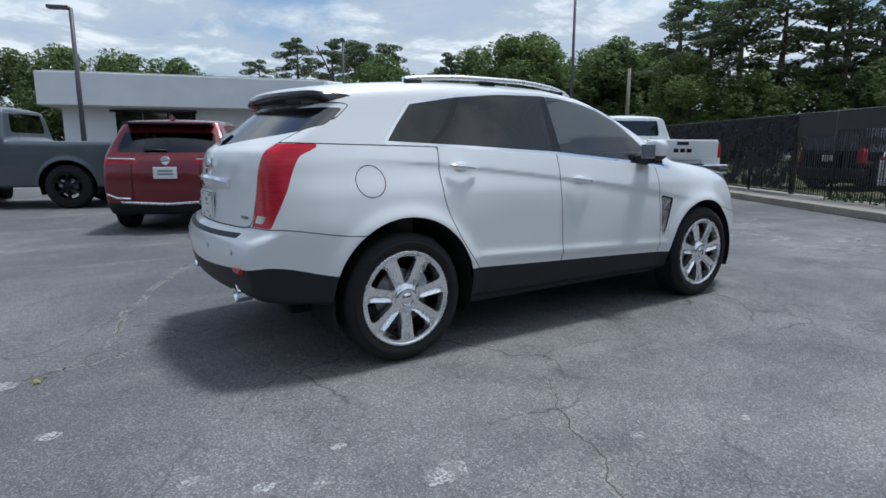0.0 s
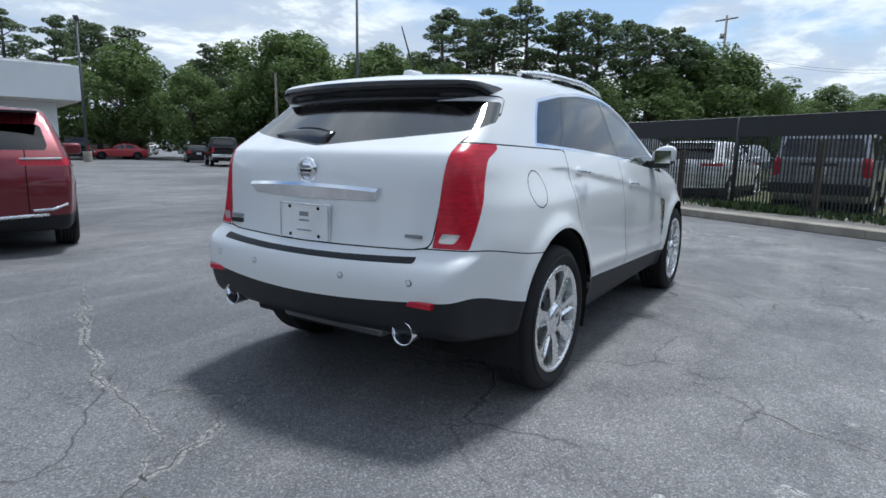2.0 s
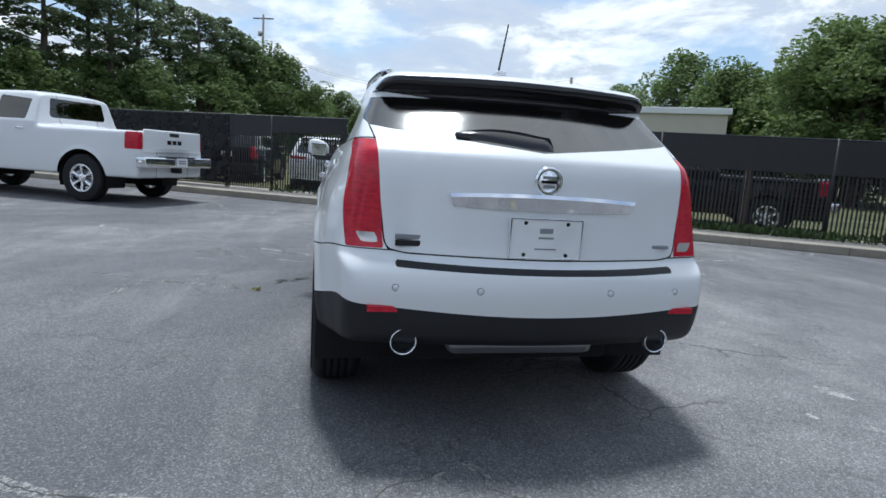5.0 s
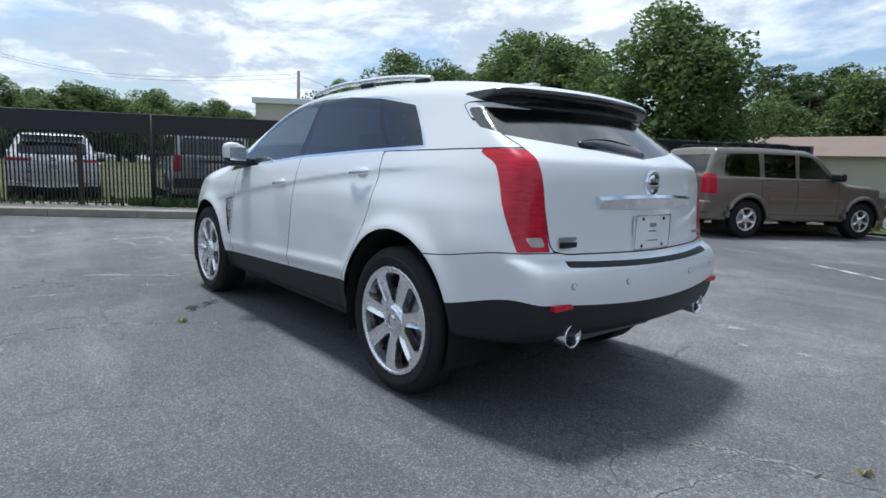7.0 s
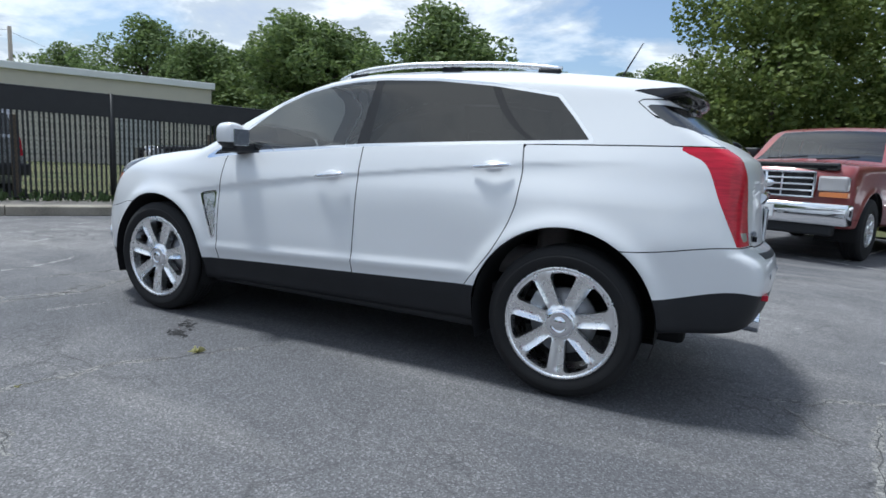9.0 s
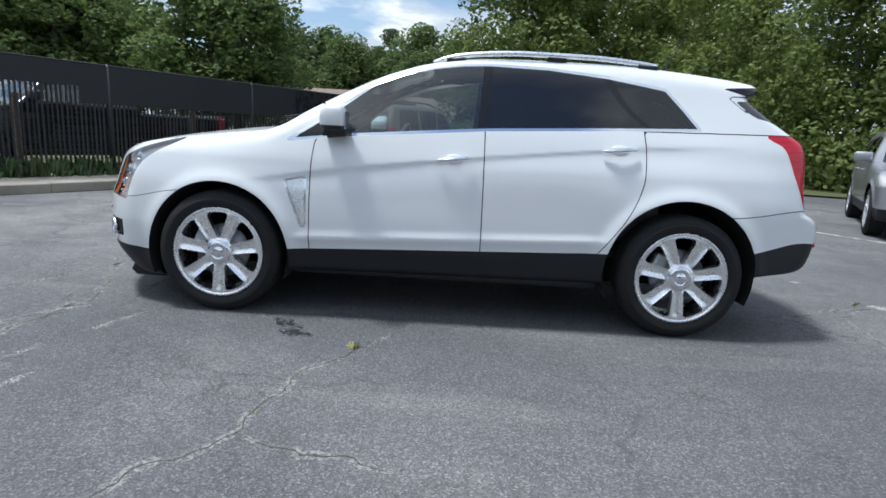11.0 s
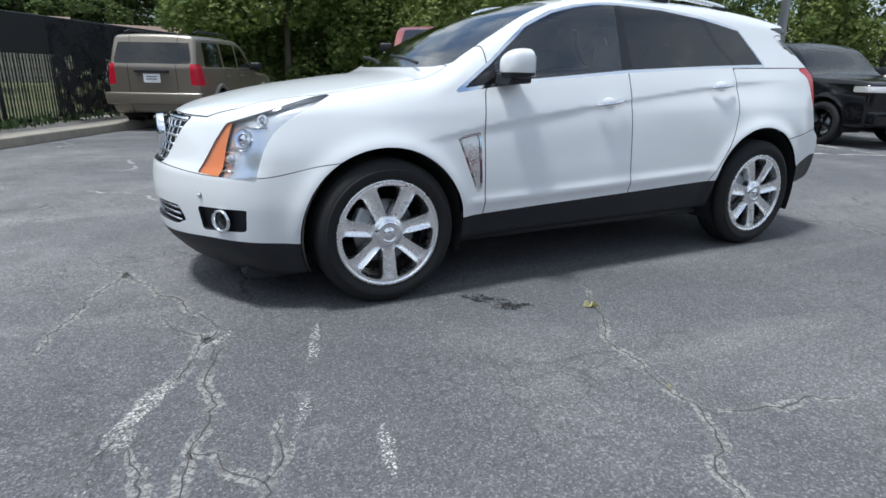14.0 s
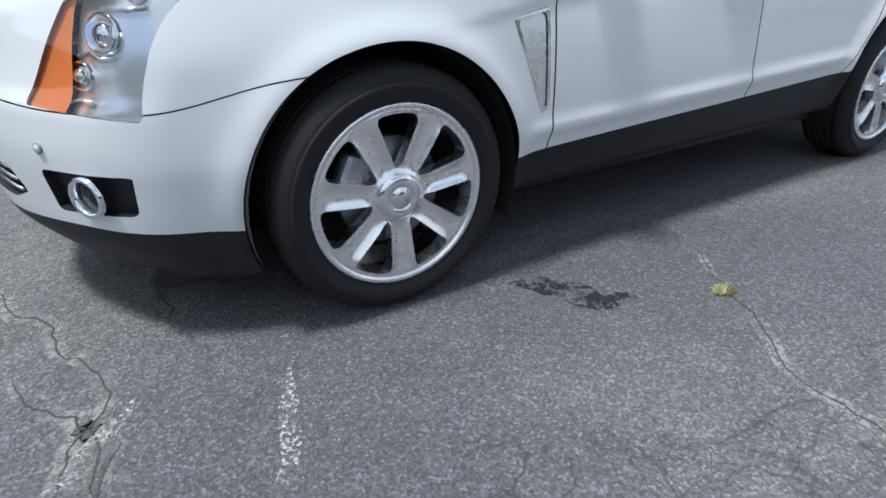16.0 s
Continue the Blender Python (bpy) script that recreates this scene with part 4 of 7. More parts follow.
    part("grille_emblem", lathe([(0.0, 0.020), (0.07, 0.018), (0.074, 0.008), (0.088, 0.020), (0.098, 0.014), (0.10, -0.02)], pose(f_at(0, 0.82) + 0.004, 0, 0.825, 0, -12, -90), 40), M_CHROME, g, "round chrome emblem")
    for k in range(3):
        z = 0.415 + 0.032 * k
        part("lower_grille_bar", tube([(f_at(y, z) - 0.018, y, z) for y in np.linspace(-0.38, 0.38, 11)], 0.007, 6), M_CHROME, hero, "chrome lower grille bar")
    for s in (1, -1):
        y, z = 0.57, 0.575
        x = f_at(y, z)
        part("parking_sensor", lathe([(0.0, 0.004), (0.011, 0.004), (0.012, -0.012)], pose(x + 0.004, s * y, z, 0, 0, -58 if s > 0 else -122), 16), M_WHITE, hero)
        part("sensor_ring", lathe([(0.012, 0.003), (0.0145, 0.003), (0.0145, -0.012)], pose(x + 0.004, s * y, z, 0, 0, -58 if s > 0 else -122), 16), M_MARK, hero)
    # front wipers
    for y0, y1 in ((0.55, 0.02), (-0.02, -0.50)):
        pts = [(2.50 - 0.06 * (k / 8) - 0.02 * math.sin(math.pi * k / 8), y0 + (y1 - y0) * k / 8, T_at(2.47, 0.3) + 0.02 + 0.05 * (k / 8)) for k in range(9)]
        part("front_wiper", tube(pts, 0.009, 6), M_CLAD, hero)
    # cabin
    part("cabin_floor", box((0.0, -0.62, 0.42), (2.4, 0.62, 0.47), 0.01), M_DASH, hero)
    part("dashboard", prism([(2.42, 0.5), (2.42, 1.10), (2.2, 1.12), (1.98, 1.06), (1.93, 0.92), (2.05, 0.5)], 1, -0.64, 0.64, 0.03), M_DASH, hero, "dark grey dashboard")
    for s in (1, -1):
        part("door_card", prism([(0.5, 0.5), (2.2, 0.5), (2.2, 1.05), (1.2, 1.13), (0.5, 1.15)], 1, min(s * 0.66, s * 0.71), max(s * 0.66, s * 0.71), 0.01), M_LEATHER, hero, "grey leather door lining")
    for y in (0.36, -0.36):
        seat(1.28, y, 0.25)
    for y in (0.40, -0.40, 0.0):
        seat(0.42, y, 0.20)
    bm = bmesh.new()
    mtx = pose(1.80, 0.36, 1.03, 0, 0, 90) @ pose(0, 0, 0, -24, 0, 0)
    prof = [(0.185 + 0.015 * math.cos(a), 0.015 * math.sin(a)) for a in (2 * math.pi * k / 8 for k in range(8))]
    add_lathe(bm, prof, mtx, 32, True)
    add_box(bm, (-0.18, -0.01, -0.02), (0.18, 0.012, 0.03), 0.006, mtx)
    add_box(bm, (-0.06, -0.02, -0.06), (0.06, 0.02, 0.06), 0.015, mtx)
    part("steering_wheel", bm, M_DASH, hero, "dark steering wheel")


def seat(x, y, half):
    st = new("seat"); st.parent = hero
    part("cushion", box((x - 0.24, y - half, 0.52), (x + 0.28, y + half, 0.68), 0.06, seg=3), M_LEATHER, st, smooth=True)
    part("backrest", box((x - 0.36, y - half, 0.62), (x - 0.18, y + half, 1.17), 0.06, None, 3), M_LEATHER, st, smooth=True)
    part("head_rest", box((x - 0.34, y - 0.13, 1.20), (x - 0.24, y + 0.13, 1.36), 0.04, None, 3), M_LEATHER, st, smooth=True)


hero_details()

# ---------------------------------------------------------------- ground
KX, KY = 0.5065, 0.8623                       # along the kerb
NX, NY = 0.8623, -0.5065                      # away from the car park
KERB_X = 9.75


def kerb_point(s, n, z=0.0):
    """A place s metres along the kerb and n metres beyond it."""
    return (KERB_X + s * KX + n * NX, s * KY + n * NY, z)


def kerb_pose(s, n, z=0.0, turn=0.0):
    """x along the kerb, y towards the car park."""
    return pose(*kerb_point(s, n, z), 0, 0, math.degrees(math.atan2(KY, KX)) + turn)


def asphalt_material():
    m = Mat("worn_asphalt").set(Roughness=0.86)
    big = m.noise(0.22, 5, 0.6)
    mid = m.noise(1.7, 6, 0.62)
    base = m.mix(m.ramp(big, [(0.42, 0.0), (0.58, 1.0)]), (0.104, 0.105, 0.113), (0.196, 0.192, 0.194))
    base = m.mix(m.ramp(mid, [(0.36, 0.0), (0.70, 0.75)]), base, (0.090, 0.090, 0.097))
    streak = m.noise(0.9, 4, 0.6, True, (0.25, 1.6, 1))
    base = m.mix(m.ramp(streak, [(0.52, 0.0), (0.72, 0.55)]), base, (0.245, 0.237, 0.232))
    # stones in the binder
    vo = m.n("ShaderNodeTexVoronoi", Scale=150.0)
    geo = m.n("ShaderNodeNewGeometry")
    m.l(geo.outputs["Position"], vo.inputs["Vector"])
    hsv = m.n("ShaderNodeSeparateColor")
    m.l(vo.outputs["Color"], hsv.inputs[0])
    stones = m.ramp(hsv.outputs[0], [(0.0, 0.45), (0.5, 0.9), (0.85, 1.3), (1.0, 2.25)])
    base = m.mix(0.74, base, stones, "MULTIPLY")
    # pale worn patches and dust
    worn = m.math("MULTIPLY", m.ramp(m.noise(3.4, 6, 0.7), [(0.60, 0.0), (0.72, 1.0)]), m.ramp(m.noise(60, 3, 0.7), [(0.45, 0.0), (0.60, 0.5)]))
    base = m.mix(worn, base, (0.36, 0.355, 0.34))
    # fine map cracking
    warp = m.n("ShaderNodeTexNoise", Scale=2.2, Detail=4.0)
    m.l(geo.outputs["Position"], warp.inputs["Vector"])
    add = m.n("ShaderNodeMixRGB")
    add.blend_type, add.inputs[0].default_value = "ADD", 0.55
    m.l(geo.outputs["Position"], add.inputs[1]).l(warp.outputs["Color"], add.inputs[2])
    cr = m.n("ShaderNodeTexVoronoi", Scale=0.85)
    cr.feature = "DISTANCE_TO_EDGE"
    m.l(add.outputs[0], cr.inputs["Vector"])
    crack = m.math("MULTIPLY", m.ramp(cr.outputs["Distance"], [(0.0, 1.0), (0.010, 0.0)]), m.ramp(m.noise(0.5, 3), [(0.47, 0.0), (0.60, 0.8)]))
    base = m.mix(crack, base, (0.035, 0.035, 0.037))
    cr2 = m.n("ShaderNodeTexVoronoi", Scale=5.5)
    cr2.feature = "DISTANCE_TO_EDGE"
    m.l(add.outputs[0], cr2.inputs["Vector"])
    crack2 = m.math("MULTIPLY", m.ramp(cr2.outputs["Distance"], [(0.0, 1.0), (0.03, 0.0)]), m.ramp(m.noise(0.8, 4), [(0.47, 0.0), (0.63, 0.75)]))
    base = m.mix(crack2, base, (0.04, 0.04, 0.042))
    m.color(base)
    m.rough(m.ramp(mid, [(0.3, 0.75), (0.7, 0.93)]))
    h = m.math("ADD", m.math("MULTIPLY", vo.outputs["Distance"], 0.5), m.math("MULTIPLY", crack, -1.2))
    m.bump(h, 0.75, 0.006)
    return m.m


def grass_ground():
    m = Mat("rough_grass").set(Roughness=0.95)
    c = m.mix(m.ramp(m.noise(0.35, 6, 0.65), [(0.35, 0.0), (0.65, 1.0)]), (0.075, 0.105, 0.035), (0.19, 0.165, 0.075))
    c = m.mix(m.ramp(m.noise(22, 4, 0.7), [(0.35, 0.0), (0.7, 0.7)]), c, (0.035, 0.05, 0.018))
    m.color(c).bump(m.noise(14, 5, 0.7), 0.8, 0.08)
    return m.m


def concrete(name, col=(0.32, 0.29, 0.24)):
    m = Mat(name).set(Roughness=0.9)
    c = m.mix(m.ramp(m.noise(2.5, 6, 0.65), [(0.35, 0.0), (0.68, 0.85)]), col, tuple(v * 0.55 for v in col))
    c = m.mix(m.ramp(m.noise(70, 3, 0.6), [(0.45, 0.0), (0.7, 0.35)]), c, tuple(v * 1.5 for v in col))
    m.color(c).bump(m.noise(90, 3), 0.4, 0.004)
    return m.m


M_ASPHALT, M_GRASS, M_KERB = asphalt_material(), grass_ground(), concrete("weathered_concrete")
M_DIRT = concrete("dusty_verge", (0.27, 0.25, 0.22))


def sheet(name, outline, z, material, label, category):
    bm = bmesh.new()
    bm.faces.new([bm.verts.new((x, y, z)) for x, y in outline])
    me = bpy.data.meshes.new(name)
    bm.to_mesh(me)
    bm.free()
    me.materials.append(material)
    return tagged(new(name, me), label, category, kind="structure")


sheet("ground", [(-900, -900), (900, -900), (900, 900), (-900, 900)], 0.0, M_ASPHALT, "cracked grey asphalt of the car park", "ground")
_a, _b, _c2, _d2 = kerb_point(-15, 1.3), kerb_point(62, 1.3), kerb_point(62, 700), kerb_point(-15, 700)
sheet("ground_field", [p[:2] for p in (_a, _d2, _c2, _b)], 0.13, M_GRASS, "rough green and straw-coloured grass behind the fence", "grass")
sheet("ground_meadow", [kerb_point(-15.2, 0.2)[:2], (-1.5, -13.2), (-14, -10.2), (-60, 6), (-700, 20), (-700, -700), (500, -700), kerb_point(-15.2, 600)[:2]], 0.05, M_GRASS, "tall dry meadow grass past the car park", "grass")


def kerb():
    k = thing("kerb", label="weathered concrete kerb along the car park edge", category="kerb", kind="structure")
    for n in range(-10, 40):
        s0 = n * 1.55
        bm = prism([(0.0, 0.0), (0.0, 0.135), (0.02, 0.15), (0.17, 0.155), (0.18, 0.0)], 0, s0 + 0.004, s0 + 1.546, 0.008)
        p = part("kerb_stone", bm, M_KERB, k)
        p.matrix_local = kerb_pose(0, 0) @ Matrix.Scale(-1, 4, (0, 1, 0)) @ pose(0, 0, random.uniform(-0.004, 0.004))
    bm = prism([(0.18, -0.02), (0.18, 0.145), (1.4, 0.165), (1.4, -0.02)], 0, -15.5, 62)
    v = part("verge", bm, M_DIRT, k, "dusty concrete strip behind the kerb")
    v.matrix_local = kerb_pose(0, 0) @ Matrix.Scale(-1, 4, (0, 1, 0))


kerb()

# cracks, worn paint and marks on the asphalt
M_CRACK = plastic("crack_filler", (0.05, 0.05, 0.052), 0.95)
M_PALECRACK = concrete("pale_crack_dust", (0.20, 0.195, 0.185))


def speckled(name, col, lo, hi, scale=55):
    m = Mat(name).set(Base_Color=col, Roughness=0.85)
    tr = m.n("ShaderNodeBsdfTransparent")
    mx = m.n("ShaderNodeMixShader")
    g = m.math("MULTIPLY", m.ramp(m.noise(scale, 4, 0.75), [(lo, 0.0), (hi, 1.0)]), m.ramp(m.noise(4.5, 4, 0.6), [(0.36, 0.0), (0.52, 1.0)]))
    m.l(g, mx.inputs[0]).l(tr.outputs[0], mx.inputs[1]).l(m.bsdf.outputs[0], mx.inputs[2]).l(mx.outputs[0], m.out.inputs[0])
    return m.m


M_OLDPAINT = speckled("worn_white_paint", (0.55, 0.54, 0.52), 0.51, 0.60, 85)
M_LINE = speckled("white_bay_paint", (0.66, 0.65, 0.62), 0.36, 0.46)
M_OIL = speckled("oil_stain", (0.012, 0.012, 0.013), 0.44, 0.54, 30)
M_SPOT = speckled("pale_spot", (0.40, 0.40, 0.39), 0.42, 0.52, 70)


def ribbon(name, pts, width, z, material, label, category, wobble=0.02, parent=None):
    """A ragged strip laid on the ground along points."""
    fine = []
    for (x0, y0), (x1, y1) in zip(pts, pts[1:]):
        n = max(2, int(math.hypot(x1 - x0, y1 - y0) / 0.035))
        fine += [(x0 + (x1 - x0) * k / n, y0 + (y1 - y0) * k / n) for k in range(n)]
    fine.append(pts[-1])
    bm, rows = bmesh.new(), []
    for k, (x, y) in enumerate(fine):
        a, b = fine[max(0, k - 1)], fine[min(len(fine) - 1, k + 1)]
        dx, dy = b[0] - a[0], b[1] - a[1]
        l = math.hypot(dx, dy) or 1
        q = wobble * noise.noise((x * 6, y * 6, 3.3)) + 0.4 * wobble * noise.noise((x * 25, y * 25, 1))
        h = width / 2 * (0.65 + 0.7 * abs(noise.noise((x * 9, y * 9, 8)))) * min(1, 4 * k / len(fine) + 0.15, 4 * (len(fine) - 1 - k) / len(fine) + 0.15)
        x, y = x - dy / l * q, y + dx / l * q
        rows.append((bm.verts.new((x - dy / l * h, y + dx / l * h, z)), bm.verts.new((x + dy / l * h, y - dx / l * h, z))))
    for a, b in zip(rows, rows[1:]):
        bm.faces.new((a[0], a[1], b[1], b[0]))
    me = bpy.data.meshes.new(name)
    bm.to_mesh(me)
    bm.free()
    me.materials.append(material)
    return tagged(new(name, me), label, category, kind="structure")


CRACKS = [
    [(1.60, 0.97), (1.81, 1.31), (1.96, 1.59), (2.08, 1.87), (2.13, 2.16), (2.15, 2.32), (2.28, 2.47), (2.42, 2.62), (2.55, 3.1)],
    [(2.15, 2.32), (2.02, 2.36), (1.86, 2.42), (1.5, 2.5)],
    [(0.55, -1.45), (0.31, -1.8), (0.17, -2.1), (0.04, -2.37), (-0.05, -2.7)],
    [(-0.26, 3.43), (-0.76, 2.35), (-1.05, 1.71), (-1.30, 1.10), (-1.36, 0.81), (-1.42, 0.43), (-1.51, 0.20), (-1.75, -0.1)],
    [(-0.81, 0.33), (-0.98, 0.32), (-1.24, 0.21), (-1.36, 0.12), (-1.57, 0.02), (-1.75, 0.0), (-2.2, -0.2)],
    [(-1.0, 0.34), (-1.1, 0.56), (-1.2, 0.75)],
    [(4.2, 1.9), (3.92, 1.37), (3.76, 1.16), (3.64, 0.87), (3.9, 0.2), (4.3, -0.6)],
    [(3.6, 2.6), (3.72, 2.2), (3.98, 2.0), (4.02, 1.65)],
    [(3.66, 0.96), (3.73, 1.4), (3.83, 1.8), (3.65, 2.05), (3.7, 2.23), (3.83, 2.3)],
    [(3.65, 2.05), (3.58, 1.9), (3.55, 1.71)],
    [(3.83, 1.8), (3.88, 2.0), (3.99, 2.03)],
    [(4.01, -0.26), (4.25, 0.41), (4.37, 0.72), (4.42, 0.95)],
    [(3.86, 0.65), (3.73, 1.0), (3.7, 1.25)],
]
for k, pts in enumerate(CRACKS):
    ribbon("asphalt_crack", pts, 0.007, 0.0015, M_CRACK, "dark crack in the worn asphalt", "crack", 0.06)
    ribbon("crack_dust", pts, 0.075, 0.0008, speckled("crack_dust_%d" % k, (0.25, 0.245, 0.235), 0.40, 0.55, 40), "pale dust along a crack", "crack", 0.06)
for pts, w in (([(4.15, 1.95), (4.01, 1.55), (3.87, 1.33), (3.70, 1.08), (3.60, 0.93)], 0.09), ([(3.54, 1.95), (3.42, 1.58), (3.33, 1.32), (3.20, 0.99)], 0.06), ([(3.30, 2.2), (3.22, 1.9)], 0.05)):
    ribbon("worn_paint", pts, w, 0.0022, M_OLDPAINT, "worn speckled white paint on asphalt", "paint mark", 0.03)
for pts in ([(-1.3, -7.4), (-2.8, -6.2), (-4.6, -3.5), (-6.3, -2.05), (-9.5, -0.4)], [(-2.45, -6.75), (-3.6, -9.7), (-4.6, -12)], [(-5.0, -3.2), (-6.9, -7.5)], [(-7.0, -1.7), (-8.2, -6.0)], [(0.45, -6.6), (-0.6, -5.95)]):
    ribbon("bay_line", pts, 0.085, 0.003, M_LINE, "white painted parking bay line", "paint mark", 0.0)
ribbon("oil_stain", [(2.46, 1.00), (2.36, 1.05), (2.29, 1.12), (2.25, 1.22), (2.14, 1.27)], 0.13, 0.0026, M_OIL, "black oily stain on the asphalt", "stain", 0.06)
for x, y, r in ((-1.73, -0.84, 0.05), (-1.5, -0.9, 0.04), (-1.27, -1.55, 0.05), (-0.71, -1.61, 0.035), (-0.45, -2.0, 0.10), (0.41, -2.2, 0.04), (0.96, -2.36, 0.03), (-0.89, -1.81, 0.04), (-1.06, -1.72, 0.04), (-1.95, -0.1, 0.09), (-0.55, -0.45, 0.02)):
    ribbon("pale_spot", [(x - r, y - r * 0.4), (x, y), (x + r, y + r * 0.3)], r * 1.5, 0.0024, M_SPOT, "small pale scuff on the asphalt", "scuff", 0.04)
random.seed(5)
for k in range(26):
    x, y = random.uniform(5, 9) + random.uniform(-3, 1), random.uniform(-6.5, 3.5)
    a = random.uniform(0, 6.3)
    pts = [(x, y)]
    for j in range(4):
        a += random.uniform(-0.9, 0.9)
        pts.append((pts[-1][0] + 0.35 * math.cos(a), pts[-1][1] + 0.35 * math.sin(a)))
    ribbon("sealed_crack", pts, 0.05, 0.0016, M_SPOT, "pale crack line on the asphalt", "crack", 0.08)


def weed(x, y, size, n=26):
    bm = bmesh.new()
    for k in range(n):
        a, r = random.uniform(0, 6.28), size * random.uniform(0.5, 1.0)
        c, s = math.cos(a), math.sin(a)
        w = size * 0.06
        h = size * random.uniform(0.15, 0.7)
        v = [bm.verts.new(p) for p in ((x - s * w, y + c * w, 0.001), (x + s * w, y - c * w, 0.001), (x + c * r * 0.5 + s * w, y + s * r * 0.5 - c * w, h), (x + c * r, y + s * r, h * 0.7))]
        bm.faces.new(v)
    me = bpy.data.meshes.new("weed")
    bm.to_mesh(me)
    bm.free()
    me.materials.append(M_WEED)
    return tagged(new("weed", me), "small pale green weed in a crack", "weed")


M_WEED = plastic("weed_leaf", (0.40, 0.38, 0.18), 0.7)
weed(1.875, 1.39, 0.055)
weed(-1.78, -0.14, 0.05, 14)
weed(2.13, 2.16, 0.02, 8)

# ---------------------------------------------------------------- fence
M_FENCE = plastic("black_fence_vinyl", (0.011, 0.012, 0.014), 0.5)
M_MESHNET = speckled("black_privacy_net", (0.010, 0.011, 0.013), 0.05, 0.2, 90)
FENCE_N, FENCE_Z0, FENCE_TOP = 1.0, 0.16, 2.0


def fence():
    base = kerb_pose(0, FENCE_N)
    f = thing("fence", base, "black vinyl-slat chain-link fence on a dusty verge", "fence")
    for k in range(-5, 21):
        s = k * 3.05
        p = part("post", tube([(s, 0, FENCE_Z0 - 0.1), (s, 0, FENCE_TOP + 0.03)], 0.032, 10), M_FENCE, f)
        if -4 <= k <= 3:
            part("wooden_stake", box((s + 1.35, -0.12, FENCE_Z0 - 0.05), (s + 1.44, -0.03, 1.35 + 0.1 * (k % 3)), 0.01), M_STAKE, f, "weathered wooden stake")
    part("top_rail", tube([(-15.3, 0, FENCE_TOP), (61, 0, FENCE_TOP)], 0.022, 8), M_FENCE, f)
    part("bottom_rail", tube([(-15.3, 0, FENCE_Z0 + 0.05), (61, 0, FENCE_Z0 + 0.05)], 0.012, 6), M_FENCE, f)
    # privacy band along the top
    for s0, s1, z0 in ((-15.3, -5.6, 1.36), (-5.6, 3.0, 1.62), (3.0, 61.0, 1.50)):
        part("privacy_band", box((s0, 0.022, z0), (s1, 0.026, FENCE_TOP - 0.01)), M_FENCE, f, "dark privacy band")
    part("privacy_net", box((4.3, 0.03, FENCE_Z0 + 0.1), (61.0, 0.034, FENCE_TOP - 0.02)), M_MESHNET, f, "black privacy netting")
    part("privacy_net", box((-15.2, 0.03, FENCE_Z0 + 0.1), (-10.4, 0.034, FENCE_TOP - 0.02)), M_MESHNET, f, "black privacy netting")
    # slats
    def slat_mesh(seed):
        rng = random.Random(seed)
        n, w = 22, 0.0165
        V = []
        for k in range(n + 1):
            z = FENCE_Z0 + 0.06 + (FENCE_TOP - FENCE_Z0 - 0.07) * k / n
            e = w * (1 + (0.16 if k % 2 else -0.16))
            V += [(-e, 0, z), (e, 0, z), (e, 0.004, z), (-e, 0.004, z)]
        F = []
        for k in range(n):
            a = 4 * k
            F += [(a, a + 1, a + 5, a + 4), (a + 2, a + 3, a + 7, a + 6)]
        me = bpy.data.meshes.new("slat")
        me.from_pydata(V, [], F)
        me.materials.append(M_FENCE)
        return me, V, F
    me, V, F = slat_mesh(1)
    pitch, rest_v, rest_f = 0.0725, [], []
    k = 0
    s = -15.2
    while s < 26:
        tilt = random.uniform(-0.006, 0.006)
        if -14.5 < s < 6.9 and k < 296:
            o = new("slat", me)
            o.parent = f
            o.matrix_local = pose(s, 0, 0, 0, math.degrees(tilt), random.uniform(-14, 14))
            k += 1
        else:
            c = len(rest_v)
            rest_v += [(x + s + tilt * z, y, z) for x, y, z in V]
            rest_f += [tuple(c + i for i in q) for q in F]
        s += pitch
    mesh_object("far_slats", rest_v, rest_f, M_FENCE, f, "", False)["kind"] = "stuff"
    # crossing wires of the chain link, nearest stretch
    bm = bmesh.new()
    x = -14.0
    h = FENCE_TOP - FENCE_Z0 - 0.06
    while x < 7.0:
        for d in (h, -h):
            a, b = Vector((x, -0.006, FENCE_Z0 + 0.05)), Vector((x + d, -0.006, FENCE_TOP))
            t = 0.0028
            q = [bm.verts.new(a + Vector((-t, 0, 0))), bm.verts.new(a + Vector((t, 0, 0))), bm.verts.new(b + Vector((t, 0, 0))), bm.verts.new(b + Vector((-t, 0, 0)))]
            bm.faces.new(q)
        x += 0.075
    w = part("chain_link", bm, M_FENCE, f)
    w["kind"] = "stuff"


M_STAKE = plastic("weathered_wood", (0.13, 0.10, 0.07), 0.9, 60, 0.3)
fence()

# low weeds at the fence
bm = bmesh.new()
random.seed(8)
for k in range(2600):
    s = random.choice((random.gauss(-4.5, 1.2), random.gauss(-0.6, 0.5), random.uniform(-15, 3), random.gauss(-8, 1.0)))
    n = 1.0 + random.gauss(0, 0.10)
    h = random.uniform(0.05, 0.26) * (1.3 if abs(s + 4.5) < 1.5 else 0.8)
    x, y, z = kerb_point(s, n, 0.15)
    a = random.uniform(0, 6.28)
    v = [bm.verts.new(p) for p in ((x, y, z), (x + 0.02 * math.cos(a), y + 0.02 * math.sin(a), z), (x + 0.08 * math.cos(a), y + 0.08 * math.sin(a), z + h), (x + 0.04 * math.cos(a + 1), y + 0.04 * math.sin(a + 1), z + h * 0.8))]
    bm.faces.new(v)
me = bpy.data.meshes.new("fence_weeds")
bm.to_mesh(me); bm.free()
me.materials.append(plastic("dark_weed_leaf", (0.05, 0.085, 0.025), 0.8))
